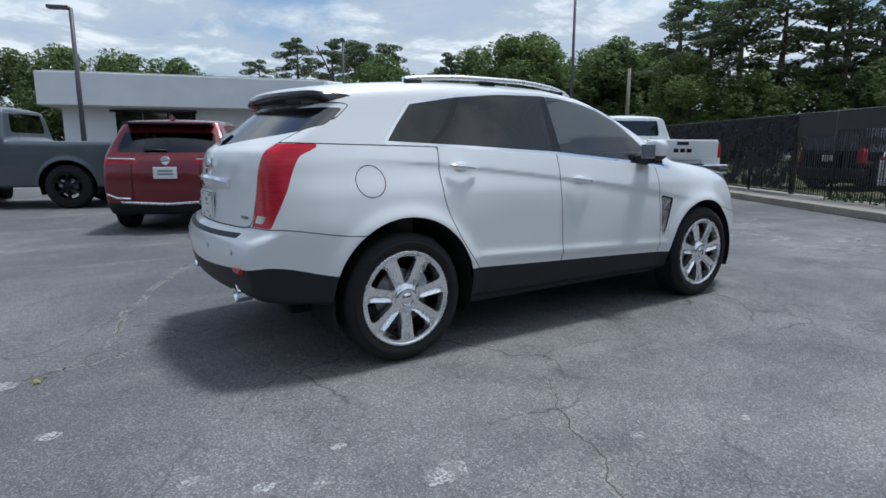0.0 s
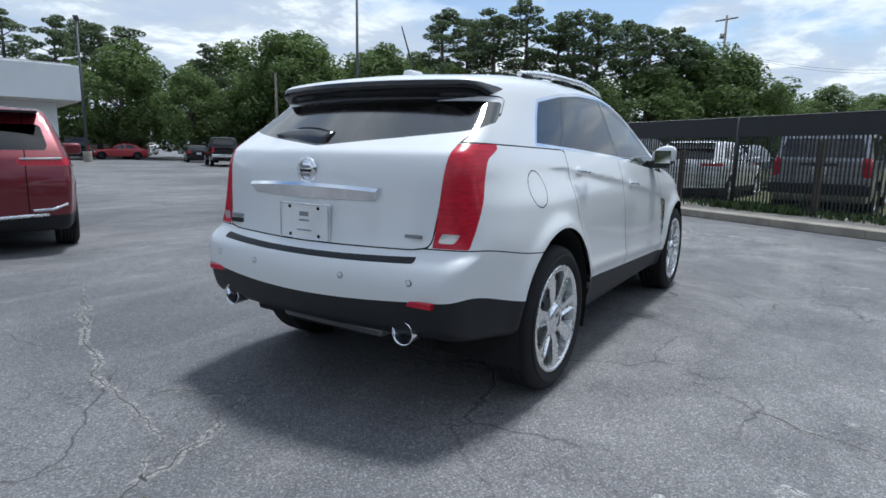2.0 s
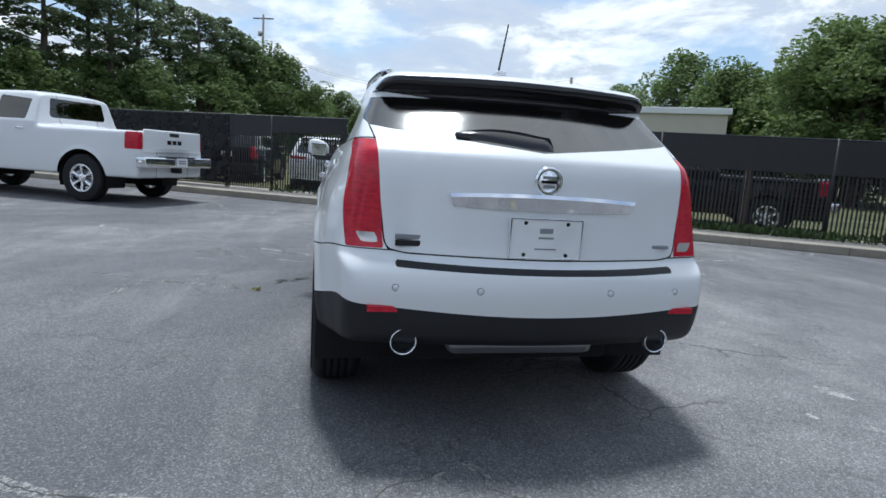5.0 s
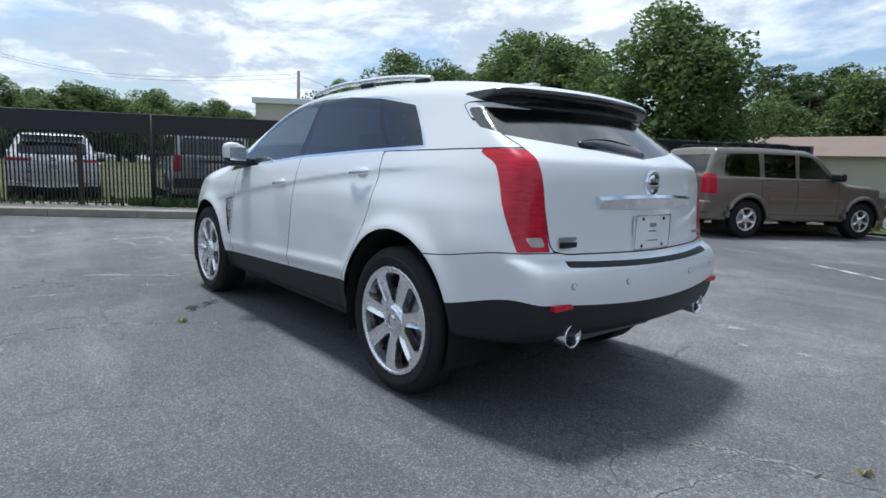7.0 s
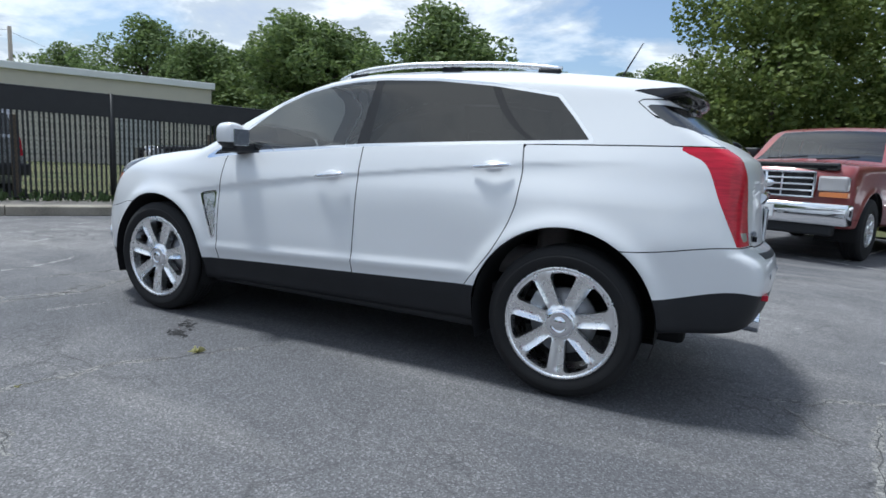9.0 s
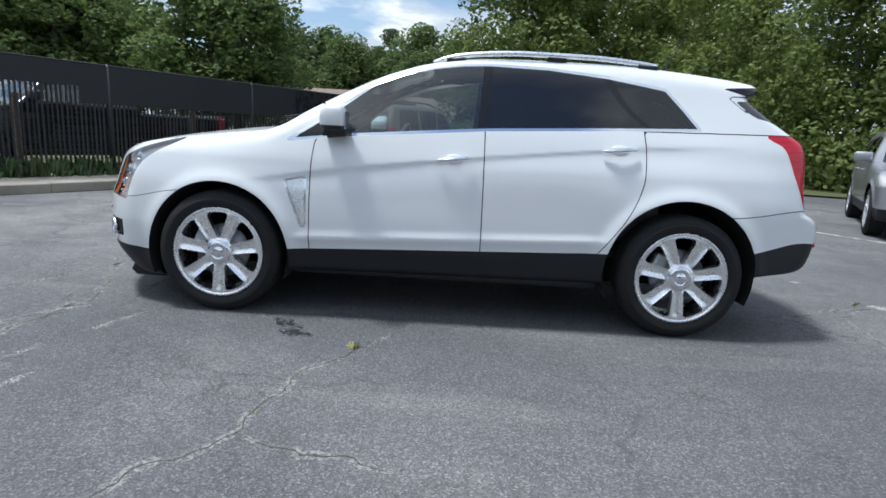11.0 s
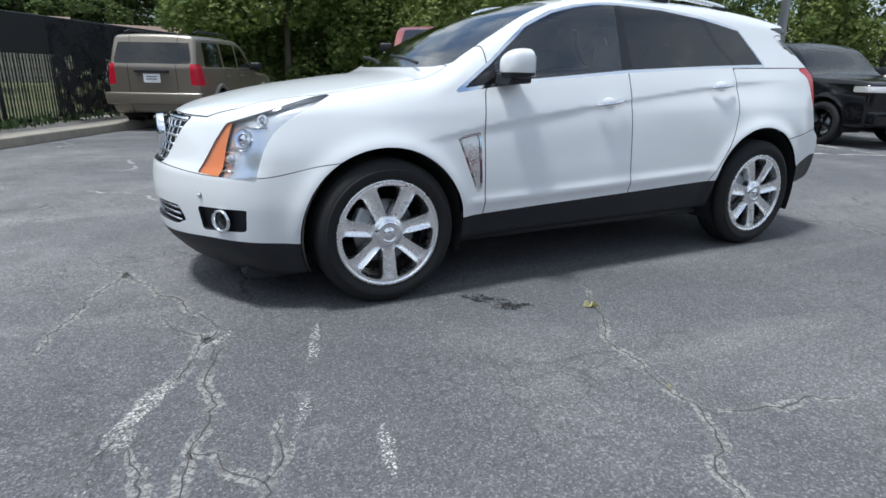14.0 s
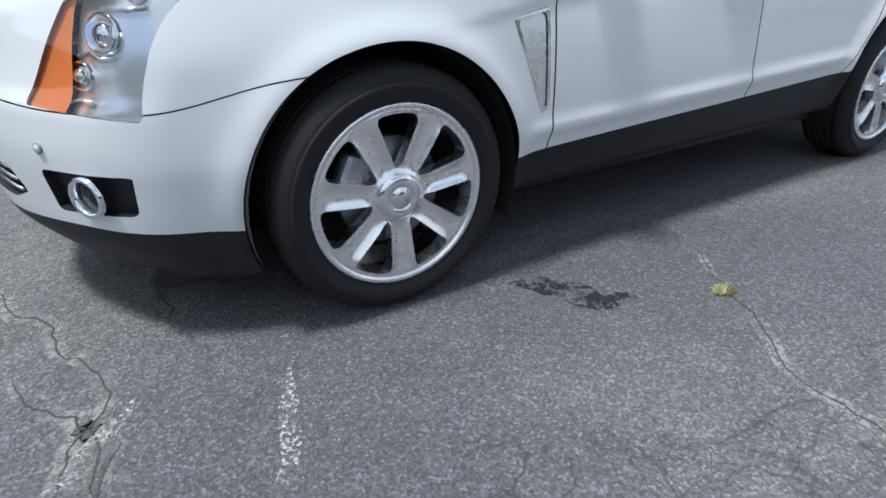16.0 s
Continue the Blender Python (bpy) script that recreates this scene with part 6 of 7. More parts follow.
def vehicle(name, heading, at, label, group, color, spec, finish=None):
    """A parked vehicle: origin under the rear axle, x forward. spec: its measures."""
    ang = math.degrees(math.atan2(heading[1], heading[0]))
    v = thing(name, None, label, "car" if "pickup" not in name else "pickup truck", group)
    S = spec
    wb, half = S["wb"], S["half"]
    r0, f0 = S["rear"], S["front"]
    top = curve1([p[0] for p in S["top"]], [p[1] for p in S["top"]])
    zr = max(p[1] for p in S["top"])
    belt = S["belt"]
    sec = curve1([0.15, 0.35, 0.55, 0.8, belt, belt + 0.05, zr - 0.12, zr], [0.90, 0.955, 0.985, 1.0, 0.965, 0.945, S.get("tumble", 0.80), S.get("tumble", 0.80) - 0.06])
    mid, hl = (r0 + f0) / 2, (f0 - r0) / 2
    rear = curve1([p[0] for p in S["tail"]], [p[1] for p in S["tail"]])
    nose = curve1([p[0] for p in S["nose"]], [p[1] for p in S["nose"]])
    kb = S.get("round", (0.10, 0.22))
    ar = S["tyre"] + S.get("gap", 0.06)
    low = S.get("low", 0.24)

    def field(x, y, z):
        ay = np.abs(y)
        w = half * sec(z) * (1 - 0.10 * np.abs((x - mid) / hl) ** 5)
        for ax in (0, wb):
            rr = np.hypot(x - ax, z - S["tyre"])
            w = w + 0.018 * np.exp(-(np.maximum(rr - ar, 0) / 0.05) ** 2) * (z < belt)
        f = smax(ay - w, (z - top(x) + 0.05 * ay * ay) * 0.93, 0.07)
        f = smax(f, (rear(z) + kb[0] * ay * ay - x) * 0.95, 0.06)
        f = smax(f, x - nose(z) + kb[1] * ay * ay, 0.08)
        f = smax(f, low - z, 0.05)
        if "bed" in S:
            b0, b1, bz = S["bed"]
            cav = np.maximum.reduce([b0 - x, x - b1, ay - half * 0.86, bz - z])
            f = np.maximum(f, -cav)
        return f

    sh = Shell(field, (r0 - 0.1, 0, 0.12), (f0 + 0.1, half + 0.1, zr + 0.1), S.get("step", 0.036))
    side = lambda f, lim=0.45: (lambda x, y, z: np.maximum(f(x, y, z), lim - np.abs(y)))
    for ax in (0, wb):
        sh.cut("body", side(lambda x, y, z: np.hypot(x - ax, z - S["tyre"]) - ar), "gone")
    lights = S["side_glass"]
    for k, pts in enumerate(lights):
        sh.cut("body", side(poly_field(pts)), "glass%d" % k)
    if "screen" in S:
        a, b = S["screen"]
        ws = poly_field([(a, -1), (a, half * 0.84), (b, half * 0.70), (b, -1)], (0, 1))
        sh.cut("body", lambda x, y, z: np.maximum(ws(x, y, z), belt - 0.04 - z), "screen")
    if "rear_glass" in S:
        y1, z0, z1, lim = S["rear_glass"]
        rw = poly_field([(-1, z0), (y1 - 0.02, z0), (y1, z0 + 0.06), (y1 * 0.92, z1), (-1, z1)], (1, 2))
        sh.cut("body", lambda x, y, z: np.maximum(rw(x, y, z), x - lim), "rear_glass")
    if "clad" in S:
        sh.cut("body", lambda x, y, z: z - S["clad"], "clad")
    for nm, key in (("tail_lamp", "tail_lamps"), ("head_lamp", "head_lamps")):
        if key in S:
            y0, y1, z0, z1, xlim = S[key]
            sgn = 1 if key == "tail_lamps" else -1
            sh.cut("body", lambda x, y, z: np.maximum.reduce([y0 - np.abs(y), np.abs(y) - y1, z0 - z, z - z1, sgn * (x - xlim)]), nm)
    sh.regions["inner"] = list(sh.regions["body"])
    for k, xs in enumerate(S.get("doors", ())):
        sh.slot("body", side(lambda x, y, z: np.where((z < belt - 0.01) & (z > low + 0.14), x - xs, -0.2 + 0 * x)), 0.010, "panel%d" % k, "body")
    B = sh.build
    B("inner", "inner_shell", M_DARK, v, 0, inset=0.014)
    body = B("body", "body", color, v, 0)
    for k in range(len(S.get("doors", ()))):
        B("panel%d" % k, "body_panel", color, v, 1)
        B("panel%d" % k, "body_panel", color, v, -1)
    B("clad", "lower_cladding", M_CLAD, v, 0)
    for s in (1, -1):
        for k in range(len(lights)):
            B("glass%d" % k, "side_window", M_PRIVACY if k < S.get("dark", 9) else M_GLASS, v, s)
        B("tail_lamp", "tail_lamp", M_REDLENS, v, s, "red tail lamp")
        B("head_lamp", "head_lamp", M_CLEARLAMP, v, s, "pale headlamp")
        # housings
        for ax in (0, wb):
            bm = bmesh.new()
            n = 16
            rows = [[bm.verts.new((ax + (ar - 0.004) * math.cos(a), s * y, S["tyre"] + (ar - 0.004) * math.sin(a))) for a in (math.pi * (-0.1 + 1.2 * k / n) for k in range(n + 1))] for y in (half * 0.96, half * 0.5)]
            for k in range(n):
                bm.faces.new((rows[0][k], rows[0][k + 1], rows[1][k + 1], rows[1][k]))
            bm.faces.new(rows[1])
            part("wheel_housing", bm, M_DARK, v)
        # mirrors and handles
        mx, mz = S["mirror"]
        mi = part("door_mirror", box((mx - 0.09, min(s * half * 0.95, s * (half + 0.20)), mz - 0.07), (mx + 0.07, max(s * half * 0.95, s * (half + 0.20)), mz + 0.09), 0.04, None, 3), color if S.get("body_mirror") else M_CLAD, v, smooth=True)
        for hx in S.get("handles", ()):
            part("door_handle", tube([(hx - 0.10, s * (half * 0.975), belt - 0.13), (hx, s * (half + 0.015), belt - 0.128), (hx + 0.10, s * (half * 0.975), belt - 0.13)], 0.014, 6), S.get("handle_mat", color), v)
    B("screen", "windscreen", M_SCREEN if S.get("dark_screen") is None else M_PRIVACY, v)
    B("rear_glass", "rear_window", M_PRIVACY, v)
    part("underbody", box((r0 + 0.4, -half * 0.55, low - 0.02), (f0 - 0.4, half * 0.55, low + 0.2), 0.02), M_DARK, v)
    if "bed" not in S:
        part("seat_row", box((S["mirror"][0] - 1.15, -half * 0.7, 0.5), (S["mirror"][0] - 0.85, half * 0.7, belt + 0.18), 0.06), M_DASH, v)
    part("dashboard", box((S["mirror"][0] - 0.05, -half * 0.75, 0.5), (S["mirror"][0] + 0.45, half * 0.75, belt - 0.03), 0.04), M_DASH, v)
    wheels_for(v, wb, half - 0.13, S["tyre"], S["rim"], S.get("spokes", 5), finish or M_ALLOY)
    if "detail" in S:
        S["detail"](v, S, rear, nose)
    v.matrix_world = pose(at[0], at[1], 0, 0, 0, ang)
    return v


def bumper(v, x0, x1, half, z0, z1, mat, label=""):
    return part("bumper", box((x0, -half, z0), (x1, half, z1), 0.03, None, 3), mat, v, label, True)


def plate(v, x, z, mat=None, face=-1):
    p = part("licence_plate", box((x - 0.006, -0.155, z - 0.08), (x + 0.006, 0.155, z + 0.08), 0.004), mat or M_PLATE, v, "licence plate with dark bars")
    for k in range(2):
        part("plate_print", box((x + face * 0.009 - 0.002, -0.10, z - 0.03 + 0.045 * k), (x + face * 0.009 + 0.002, 0.10, z - 0.005 + 0.045 * k)), M_MARK, p)
    return p


# --- measures of the kinds
def pickup_spec(hd=0.0, step=0.036):
    z = hd
    return dict(wb=3.75, half=1.01, rear=-1.20, front=4.75, tyre=0.41 + z * 0.3, rim=0.255, belt=1.32 + z, low=0.40 + z, tumble=0.78, step=step,
                top=[(-1.25, 1.30 + z), (0.88, 1.30 + z), (0.98, 1.32 + z), (1.06, 1.86 + z), (1.4, 1.92 + z), (2.3, 1.91 + z), (2.6, 1.82 + z), (3.25, 1.34 + z), (3.5, 1.30 + z), (4.5, 1.22 + z), (4.85, 1.12 + z)],
                tail=[(0.3, -1.12), (0.6, -1.16), (1.32 + z, -1.18), (1.4 + z, 0.95), (1.9 + z, 1.02)], nose=[(0.3, 4.55), (0.6, 4.70), (1.0, 4.72), (1.25 + z, 4.55)],
                bed=(-1.10, 0.90, 0.85 + z), round=(0.02, 0.12), gap=0.09,
                side_glass=[[(1.25, 1.36 + z), (1.22, 1.74 + z), (1.95, 1.80 + z), (1.98, 1.36 + z)], [(2.06, 1.36 + z), (2.06, 1.80 + z), (2.5, 1.72 + z), (2.95, 1.38 + z)]], dark=1,
                screen=(3.28, 2.62), rear_glass=(0.66, 1.42 + z, 1.78 + z, 1.2), tail_lamps=(0.80, 1.1, 0.93 + z, 1.24 + z, -0.9), head_lamps=(0.62, 1.1, 0.95 + z, 1.14 + z, 4.3),
                doors=(2.02, 3.02), mirror=(2.92, 1.45 + z), handles=(1.35, 2.22), spokes=6, detail=pickup_detail)


def pickup_detail(v, S, rear, nose):
    z = S["belt"] - 1.32
    bumper(v, -1.36, -1.14, 0.96, 0.60 + z, 0.80 + z, S.get("chrome", M_CHROME), "rear step bumper")
    part("bumper_step", box((-1.38, -0.40, 0.79 + z), (-1.14, 0.40, 0.815 + z), 0.006), M_CLAD, v)
    plate(v, -1.375, 0.71 + z)
    gate = part("tailgate", box((-1.205, -0.80, 0.88 + z), (-1.165, 0.80, 1.30 + z), 0.02, None, 3), S["gate"], v, "tailgate panel", True)
    part("tailgate_handle", box((-1.215, -0.13, 1.19 + z), (-1.198, 0.13, 1.26 + z), 0.01), M_CLAD, gate)
    for k in range(3):
        part("tailgate_badge", box((-1.212, -0.20 + 0.145 * k, 1.04 + z), (-1.200, -0.09 + 0.145 * k, 1.12 + z), 0.004), S.get("badge", M_GLOSSBLACK), gate, "plain badge block")
    part("tailgate_crease", box((-1.212, -0.62, 0.955 + z), (-1.20, 0.62, 0.975 + z), 0.004), S["gate"], gate)
    bumper(v, 4.58, 4.82, 0.96, 0.50 + z, 0.74 + z, S.get("chrome", M_CHROME))
    part("grille", box((4.62, -0.58, 0.80 + z), (4.74, 0.58, 1.14 + z), 0.04), M_GLOSSBLACK, v)
    part("tow_hitch", box((-1.34, -0.05, 0.50 + z), (-1.0, 0.05, 0.60 + z), 0.01), M_CLAD, v)


def suv_spec(boxy=True, step=0.036):
    return dict(wb=2.78, half=0.93, rear=-0.98, front=3.74, tyre=0.375, rim=0.225, belt=1.16, low=0.34, tumble=0.86, step=step,
                top=[(-1.0, 1.72), (-0.7, 1.77), (0.4, 1.80), (1.3, 1.79), (1.62, 1.70), (2.18, 1.24), (2.35, 1.17), (3.2, 1.10), (3.75, 1.0)],
                tail=[(0.3, -0.86), (0.5, -0.94), (1.15, -0.95), (1.30, -0.90), (1.75, -0.72)], nose=[(0.3, 3.55), (0.5, 3.68), (0.9, 3.70), (1.05, 3.6)],
                side_glass=[[(-0.55, 1.20), (-0.50, 1.64), (0.22, 1.66), (0.26, 1.20)], [(0.36, 1.20), (0.34, 1.66), (1.08, 1.66), (1.10, 1.20)], [(1.18, 1.20), (1.18, 1.66), (1.50, 1.62), (1.98, 1.22)]], dark=2,
                screen=(2.24, 1.66), rear_glass=(0.72, 1.24, 1.62, -0.5), tail_lamps=(0.70, 1.1, 0.86, 1.24, -0.70), head_lamps=(0.52, 1.0, 0.86, 1.02, 3.2),
                doors=(0.30, 1.14, 2.14), mirror=(2.02, 1.24), handles=(0.45, 1.28), spokes=5, round=(0.05, 0.16), gap=0.075, detail=suv_detail)


def suv_detail(v, S, rear, nose):
    bumper(v, S["rear"] - 0.02, S["rear"] + 0.16, S["half"] * 0.97, 0.50, 0.72, S.get("bumper", M_CLAD), "rear bumper")
    bumper(v, S["front"] - 0.2, S["front"] + 0.02, S["half"] * 0.92, 0.42, 0.66, S.get("bumper", M_CLAD))
    plate(v, S["rear"] + 0.012, 0.98)
    part("plate_bar", box((S["rear"] - 0.01, -0.32, 1.08), (S["rear"] + 0.04, 0.32, 1.13), 0.01), M_CLAD, v)
    if S.get("rails", True):
        for s in (1, -1):
            part("roof_rail", tube([(-0.5, s * 0.66, 1.80), (-0.3, s * 0.66, 1.85), (1.0, s * 0.66, 1.86), (1.25, s * 0.66, 1.80)], 0.02, 6), M_CLAD, v)
    if S.get("flares"):
        for ax in (0, S["wb"]):
            for s in (1, -1):
                pts = [(ax + (S["tyre"] + 0.10) * math.cos(a), s * S["half"] * 1.005, S["tyre"] + (S["tyre"] + 0.10) * math.sin(a)) for a in (math.pi * (0.02 + 0.96 * k / 14) for k in range(15))]
                part("wheel_flare", tube(pts, 0.045, 8), S["flares"], v, "wide wheel arch flare")
        for s in (1, -1):
            part("side_moulding", box((0.48, s * S["half"] * 0.99 - 0.012, 0.72), (2.28, s * S["half"] * 0.99 + 0.012, 0.80), 0.008), S["flares"], v)


def cross_spec(step=0.034):
    return dict(wb=2.78, half=0.92, rear=-0.96, front=3.70, tyre=0.355, rim=0.245, belt=1.07, low=0.26, tumble=0.76, step=step,
                top=[(-1.0, 1.50), (-0.55, 1.58), (0.3, 1.64), (1.0, 1.64), (1.5, 1.55), (2.25, 1.13), (2.45, 1.07), (3.3, 0.98), (3.75, 0.84)],
                tail=[(0.25, -0.82), (0.45, -0.93), (0.75, -0.95), (1.02, -0.90), (1.12, -0.84), (1.42, -0.58), (1.55, -0.45)], nose=[(0.25, 3.50), (0.45, 3.66), (0.75, 3.66), (0.95, 3.45)],
                side_glass=[[(-0.35, 1.18), (-0.10, 1.44), (0.30, 1.47), (0.33, 1.12)], [(0.41, 1.12), (0.40, 1.48), (1.10, 1.50), (1.16, 1.10)], [(1.24, 1.10), (1.22, 1.50), (1.48, 1.46), (2.05, 1.10)]], dark=2,
                screen=(2.32, 1.58), rear_glass=(0.66, 1.14, 1.42, -0.3), tail_lamps=(0.38, 1.0, 0.98, 1.06, -0.60), head_lamps=(0.45, 1.0, 0.74, 0.90, 3.15),
                doors=(0.36, 1.20, 2.18), mirror=(2.05, 1.14), handles=(0.55, 1.42), spokes=7, round=(0.16, 0.30), clad=0.44, body_mirror=True, detail=cross_detail)


def cross_detail(v, S, rear, nose):
    r = lambda y, z: float(rear(np.array([z]))[0]) + S["round"][0] * y * y
    f = lambda y, z: float(nose(np.array([z]))[0]) - S["round"][1] * y * y
    plate(v, r(0, 0.86) - 0.02, 0.86)
    em = part("emblem", lathe([(0.0, 0.006), (0.045, 0.006), (0.052, 0.012), (0.06, 0.006), (0.062, -0.01)], pose(r(0, 1.02) - 0.006, 0, 1.03, 0, 0, 90), 24), M_CHROME, v, "round chrome emblem")
    for s in (1, -1):
        pts = [(r(y, 1.055) - 0.008, s * y, 1.055 - 0.02 * (0.8 - y)) for y in (0.40, 0.55, 0.68, 0.78)]
        part("lamp_strip", tube(pts, 0.014, 6), M_CLEARLAMP, v, "thin pale lamp strip")
        part("bumper_trim", tube([(r(0.48, 0.52) - 0.012, s * 0.48, 0.50), (r(0.66, 0.52) - 0.014, s * 0.66, 0.505), (r(0.80, 0.52) - 0.0, s * 0.80, 0.56)], 0.018, 6), M_CHROME, v, "chrome bumper trim")
    part("rear_skid", tube([(r(y, 0.40) - 0.012, y, 0.42 + 0.05 * abs(y)) for y in np.linspace(-0.62, 0.62, 9)], 0.022, 6), M_ALLOY, v, "silver rear skid strip")
    part("rear_spoiler", box((-0.66, -0.60, 1.535), (-0.36, 0.60, 1.565), 0.012), S.get("spoiler", M_GLOSSBLACK), v)
    part("rear_wiper", tube([(r(0, 1.17) - 0.02, -0.02, 1.17), (r(0.2, 1.18) - 0.025, 0.30, 1.185)], 0.014, 6), M_CLAD, v)
    part("shark_fin", prism([(-0.40, 1.60), (-0.20, 1.61), (-0.36, 1.68)], 1, -0.02, 0.02, 0.008), S.get("fin", M_GLOSSBLACK), v)
    g = part("grille", prism([(-0.42, 0.84), (0.42, 0.84), (0.34, 0.58), (-0.34, 0.58)], 0, f(0, 0.7) - 0.10, f(0, 0.7) + 0.008, 0.01), M_GLOSSBLACK, v, "dark grille")
    for k in range(9):
        y = -0.34 + 0.085 * k
        part("grille_bar", tube([(f(y, 0.7) + 0.028, y * 0.85, 0.60), (f(y, 0.8) + 0.022, y, 0.82)], 0.006, 5), M_CHROME, g)
    part("grille_frame", tube([(f(0.42, 0.8) + 0.05, -0.42, 0.85), (f(0, 0.8) + 0.025, 0, 0.86), (f(0.42, 0.8) + 0.05, 0.42, 0.85)], 0.012, 6), M_CHROME, g)
    part("front_intake", box((f(0.5, 0.42) - 0.08, -0.55, 0.34), (f(0.5, 0.42) + 0.02, 0.55, 0.46), 0.02), M_CLAD, v)
    part("grille_emblem", box((f(0, 0.7) + 0.012, -0.06, 0.70), (f(0, 0.7) + 0.035, 0.06, 0.76), 0.012), M_CHROME, g, "chrome shield emblem")


def scaled(spec, k):
    """The same kind of vehicle, larger or smaller all over."""
    S = dict(spec)
    for key in ("wb", "half", "rear", "front", "tyre", "belt", "low"):
        S[key] = S[key] * k
    for key in ("top", "tail", "nose"):
        S[key] = [(a * k, b * k) for a, b in S[key]]
    S["side_glass"] = [[(a * k, b * k) for a, b in q] for q in S["side_glass"]]
    for key in ("screen", "rear_glass", "tail_lamps", "head_lamps", "mirror", "doors", "handles"):
        if key in S:
            S[key] = tuple(a * k for a in S[key])
    if "clad" in S:
        S["clad"] *= k
    return S


LOT = "vehicles parked round the lot"
_s = dict(cross_spec(), spoiler=M_GLOSSBLACK, fin=M_REDP)
vehicle("crossover_car", (0.375, 0.927), (-0.05, 6.10), "dark red crossover car with chrome-trimmed bumper, tail towards us", LOT, M_REDP, _s, M_BLACKALLOY)
_s = dict(pickup_spec(), gate=M_GREYP, chrome=M_GREYP)
_grey = vehicle("pickup_truck", (-0.927, 0.375), (-1.17, 10.9), "dark grey crew-cab pickup truck with black wheels", LOT, M_GREYP, _s, M_BLACKALLOY)
_grey.matrix_world = _grey.matrix_world @ Matrix.Scale(1.05, 4)
_s = dict(pickup_spec(0.10), gate=M_WHITE2)
vehicle("pickup_truck", (0.42, 0.91), (9.67, 4.80), "white heavy-duty pickup truck with chrome step bumper", LOT, M_WHITE2, _s, M_ALLOY)
_s = dict(suv_spec(), bumper=M_TAN, flares=M_TAN)
vehicle("suv_car", (-0.45, -0.89), (3.28, -9.7), "tan boxy SUV with wide arch flares beside the kerb", LOT, M_TAN, _s, M_ALLOY)
_s = dict(cross_spec(), spoiler=M_WHITE2)
vehicle("crossover_car", (-0.927, 0.375), (2.9, 14.4), "white crossover car behind a grey pickup", LOT, M_WHITE2, _s, M_ALLOY)
vehicle("crossover_car", (-0.2, 0.98), (-3.6, 13.2), "black crossover car with red tail lamps", LOT, M_BLACKP, dict(cross_spec(0.05)), M_BLACKALLOY)
_s = dict(cross_spec(), spoiler=M_SILVER, fin=M_SILVER)
vehicle("crossover_car", (0.48, 0.877), (-6.9, -6.5), "silver crossover car with upright-slat grille facing the lot", LOT, M_SILVER, _s, M_ALLOY)


def ford_detail(v, S, rear, nose):
    x = S["front"]
    bumper(v, x - 0.16, x + 0.12, S["half"] * 0.97, 0.50, 0.78, M_CHROME, "wide chrome front bumper")
    part("bumper_valance", box((x - 0.1, -0.85, 0.36), (x + 0.06, 0.85, 0.52), 0.03), M_CLAD, v)
    g = part("grille", box((x - 0.06, -0.56, 0.84), (x + 0.04, 0.56, 1.17), 0.03), M_GLOSSBLACK, v, "large chrome-framed grille")
    for z in (0.85, 0.93, 1.01, 1.09, 1.17):
        part("grille_bar", box((x + 0.02, -0.58, z - 0.014), (x + 0.07, 0.58, z + 0.014), 0.008), M_CHROME, g)
    for y in (-0.58, -0.2, 0.2, 0.58):
        part("grille_upright", box((x + 0.015, y - 0.016, 0.84), (x + 0.065, y + 0.016, 1.18), 0.008), M_CHROME, g)
    part("oval_emblem", lathe([(0.0, 0.02), (0.07, 0.016), (0.09, 0.0)], pose(x + 0.06, 0, 1.01, 0, 0, -90) @ Matrix.Diagonal((1.2, 1, 0.6, 1)), 24), M_CHROME, g)
    for s in (1, -1):
        part("head_lamp", box((x - 0.10, s * 0.78 - 0.17, 0.93), (x + 0.03, s * 0.78 + 0.17, 1.13), 0.03), M_CLEARLAMP, v, "square headlamp")
        part("turn_lamp", box((x - 0.08, s * 0.80 - 0.16, 0.86), (x + 0.025, s * 0.80 + 0.16, 0.925), 0.01), M_AMBER, v)
    plate(v, x + 0.13, 0.64, None, 1)
    part("bug_shield", box((x - 0.20, -0.80, 1.20), (x - 0.10, 0.80, 1.30), 0.03), M_GLOSSBLACK, v, "dark hood shield")
    for y in (-0.35, 0.35):
        part("front_wiper", tube([(S["screen"][0] + 0.05, y - 0.3, 1.42), (S["screen"][0] - 0.02, y + 0.25, 1.46)], 0.014, 6), M_CLAD, v)


_s = scaled(suv_spec(), 1.12)
_s.update(detail=ford_detail, tyre=0.43, rim=0.23, gap=0.09, low=0.45, wb=3.5, front=4.45, belt=1.38,
          top=[(-1.2, 1.92), (0.4, 2.0), (1.5, 2.0), (1.85, 1.94), (2.6, 1.46), (2.8, 1.39), (4.0, 1.33), (4.5, 1.24)], nose=[(0.4, 4.30), (0.7, 4.42), (1.1, 4.42), (1.3, 4.32)],
          tail=[(0.3, -0.96), (0.5, -1.05), (1.3, -1.06), (1.8, -0.9)],
          side_glass=[[(-0.6, 1.42), (-0.55, 1.84), (0.3, 1.86), (0.32, 1.42)], [(0.45, 1.42), (0.45, 1.86), (1.25, 1.86), (1.28, 1.42)], [(1.38, 1.42), (1.38, 1.86), (1.75, 1.82), (2.35, 1.44)]],
          screen=(2.68, 1.92), rear_glass=(0.8, 1.45, 1.82, -0.6), doors=(0.38, 1.33, 2.5), mirror=(2.25, 1.52), handles=(0.6, 1.5))
_s.pop("head_lamps")
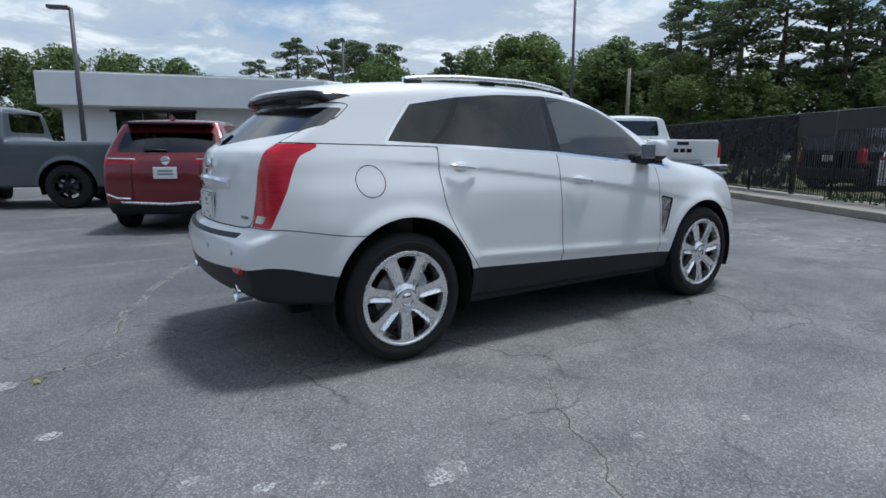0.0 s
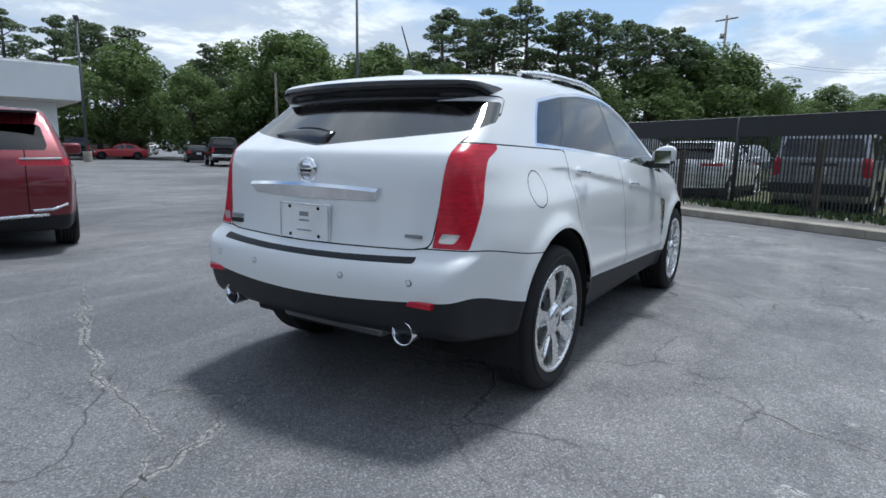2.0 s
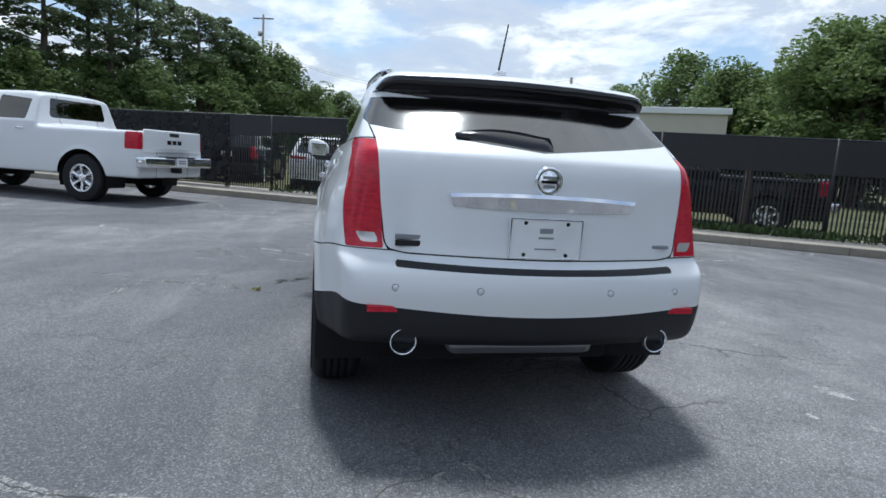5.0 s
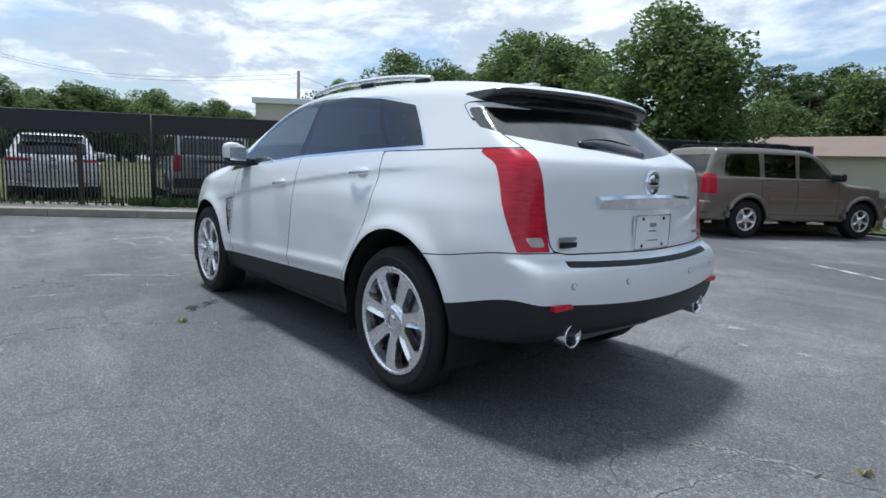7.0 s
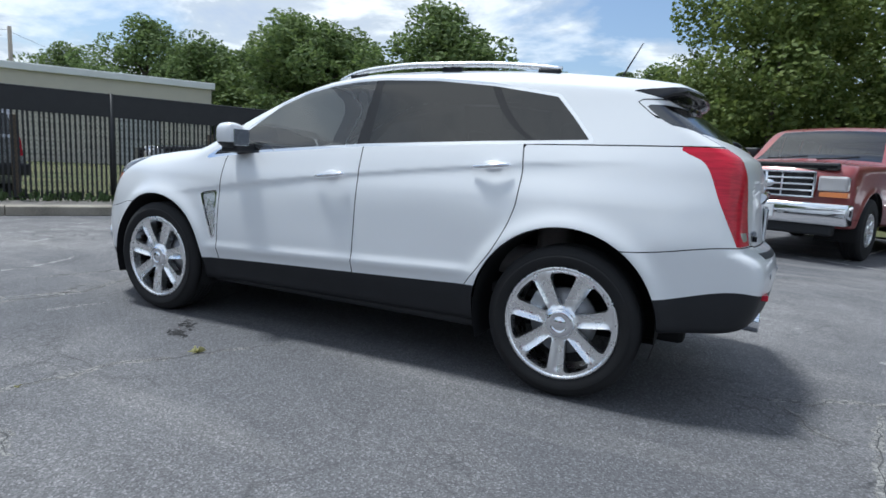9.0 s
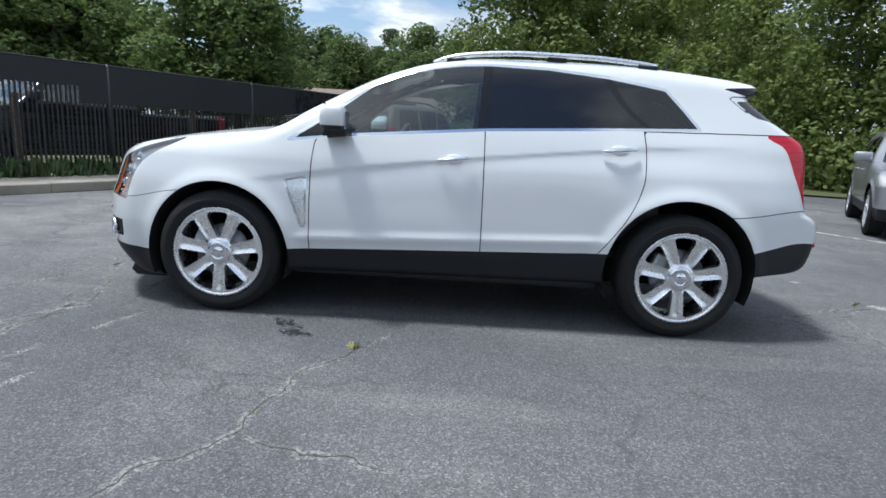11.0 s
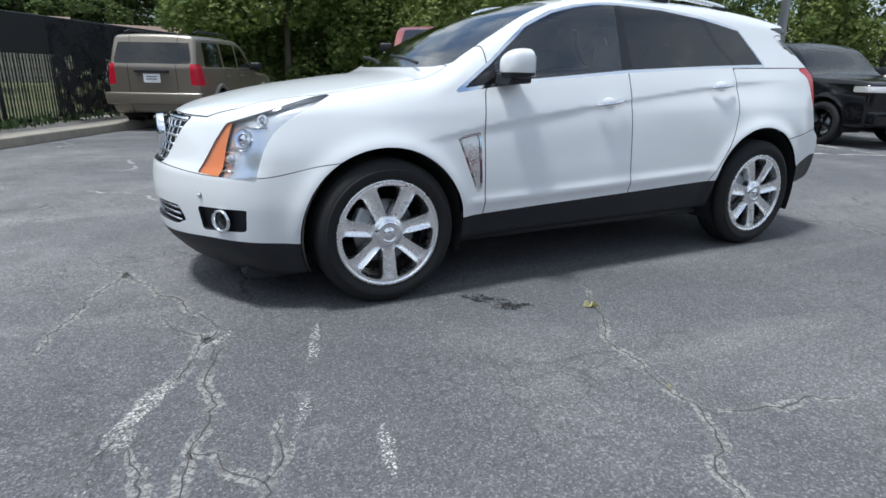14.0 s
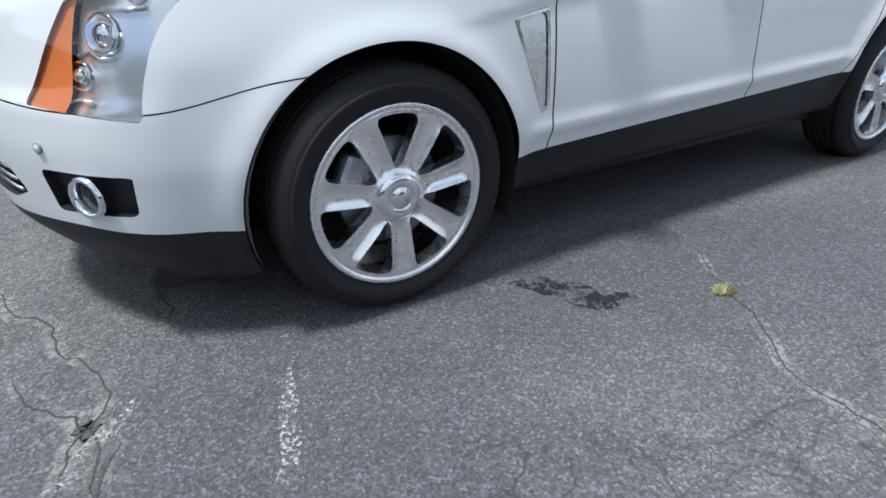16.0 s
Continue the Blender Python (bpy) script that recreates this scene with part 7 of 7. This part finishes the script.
_ford = vehicle("suv_truck", (0.40, 0.917), (-3.3, -11.2), "faded red full-size truck with big chrome grille facing the lot", LOT, M_REDF, _s, M_ALLOY)
_ford.matrix_world = _ford.matrix_world @ Matrix.Scale(1.12, 4)
_s = scaled(suv_spec(), 1.08)
_s.update(bumper=M_BLACKP, wb=3.05, front=4.1, tyre=0.40, rim=0.28, top=[(-1.08, 1.84), (-0.75, 1.90), (0.4, 1.94), (1.6, 1.92), (1.9, 1.82), (2.5, 1.34), (2.65, 1.28), (3.6, 1.22), (4.1, 1.10)],
          nose=[(0.3, 3.92), (0.5, 4.06), (1.0, 4.06), (1.2, 3.95)], screen=(2.55, 1.82), mirror=(2.3, 1.36), doors=(0.34, 1.30, 2.45), head_lamps=(0.55, 1.0, 0.98, 1.08, 3.6))
_esc = vehicle("suv_car", (0.22, 0.975), (-9.2, -6.0), "large black SUV with a plain white door sign", LOT, M_BLACKP, _s, M_BLACKALLOY)
part("door_sign", box((1.9, -1.022, 0.88), (2.12, -1.012, 1.10), 0.004), M_WHITEMARK, _esc, "plain white door sign shape")
part("door_sign", box((1.86, -1.020, 0.80), (2.16, -1.012, 0.84), 0.003), M_WHITEMARK, _esc)
part("grille", box((3.98, -0.55, 0.68), (4.07, 0.55, 1.08), 0.04), M_GLOSSBLACK, _esc)
part("grille_emblem", box((4.06, -0.09, 0.93), (4.09, 0.09, 1.02), 0.02), M_CHROME, _esc, "chrome shield emblem")
_s = scaled(cross_spec(0.05), 1.06)
vehicle("minivan_car", (0.48, 0.877), (-5.9, -11.6), "white minivan between a red truck and silver car", LOT, M_WHITE2, dict(_s, spoiler=M_WHITE2), M_ALLOY)


def sedan_spec(step=0.05):
    S = cross_spec(step)
    S.update(top=[(-1.0, 1.00), (-0.45, 1.06), (0.25, 1.38), (0.9, 1.44), (1.4, 1.38), (2.15, 0.98), (2.35, 0.95), (3.3, 0.86), (3.75, 0.74)], belt=0.94, tyre=0.33, rim=0.21,
             tail=[(0.25, -0.86), (0.45, -0.95), (0.8, -0.96), (0.98, -0.90), (1.1, -0.3)], side_glass=[[(0.0, 1.02), (0.35, 1.30), (0.86, 1.34), (0.88, 0.99)], [(0.95, 0.99), (0.94, 1.34), (1.3, 1.30), (1.9, 0.98)]], dark=1,
             screen=(2.12, 1.42), rear_glass=(0.62, 1.06, 1.32, 0.3), tail_lamps=(0.55, 1.0, 0.76, 0.90, -0.75), head_lamps=(0.5, 1.0, 0.62, 0.76, 3.2), doors=(0.9, 2.0), mirror=(1.85, 1.02), handles=(0.2, 1.1), clad=0.3, detail=sedan_detail)
    return S


def sedan_detail(v, S, rear, nose):
    plate(v, -0.975, 0.72)
    part("grille", box((3.56, -0.35, 0.50), (3.68, 0.35, 0.66), 0.03), M_CHROME, v)
    bumper(v, 3.45, 3.68, 0.78, 0.36, 0.50, M_CLAD)


vehicle("sedan_car", (0.22, 0.975), (-12.6, -5.6), "pale gold sedan parked past a black SUV", LOT, M_GOLD, sedan_spec(), M_ALLOY)
_s = dict(pickup_spec(0.0, 0.06), gate=M_BLACKP)
vehicle("pickup_truck", (KX, KY), (21.5, 30.7), "black pickup truck far along the fence", LOT, M_BLACKP, _s, M_ALLOY)
vehicle("sedan_car", (KX, KY), (25.8, 40.0), "small black sedan in front of a far pickup", LOT, M_BLACKP, sedan_spec(0.06), M_ALLOY)
_s = dict(suv_spec(step=0.06), bumper=M_BLACKP)
vehicle("suv_car", (0.35, 0.94), (20.6, 48.5), "black SUV far beside the white building", LOT, M_BLACKP, _s, M_ALLOY)
_s = dict(pickup_spec(0.0, 0.06), gate=M_WHITE2)
vehicle("pickup_truck", (0.35, 0.94), (19.4, 53.5), "white pickup truck far beside the building", LOT, M_WHITE2, _s, M_ALLOY)
vehicle("sedan_car", (-0.94, 0.35), (26.4, 50.2), "bright red low car at the lot's far end", LOT, M_BRIGHTRED, sedan_spec(0.06), M_BLACKALLOY)
# beyond the fence
FEN = "vehicles behind the fence"
for s, n, kind, mat, along, label in ((6.5, 4.0, "suv", M_BLACKP, 0.41, "black SUV behind the dark fence netting"), (4.9, 7.4, "cross", M_GREYP, 0.41, "dark grey crossover deeper in the row behind the fence"), (2.87, 3.3, "cross", M_WHITE2, 0.41, "white crossover with red tail lamps behind the slatted fence"), (-0.60, 3.15, "suv", M_SILVER, 0.41, "silver boxy SUV behind the slatted fence"), (-8.4, 3.3, "pickup", M_BLACKP, 1.0, "black pickup truck parked along the slatted fence")):
    p = kerb_point(s, n)
    spec = {"suv": suv_spec, "cross": cross_spec, "pickup": lambda step: pickup_spec(0.0, step)}[kind](step=0.05)
    if kind == "suv":
        spec["bumper"] = M_CLAD
    if kind == "pickup":
        spec["gate"] = mat
    toward = (KX, KY) if along == 1.0 else (NX + along * KX, NY + along * KY)
    vehicle({"suv": "suv_car", "cross": "crossover_car", "pickup": "pickup_truck"}[kind], toward, p[:2], label, FEN, mat, spec, M_ALLOY)
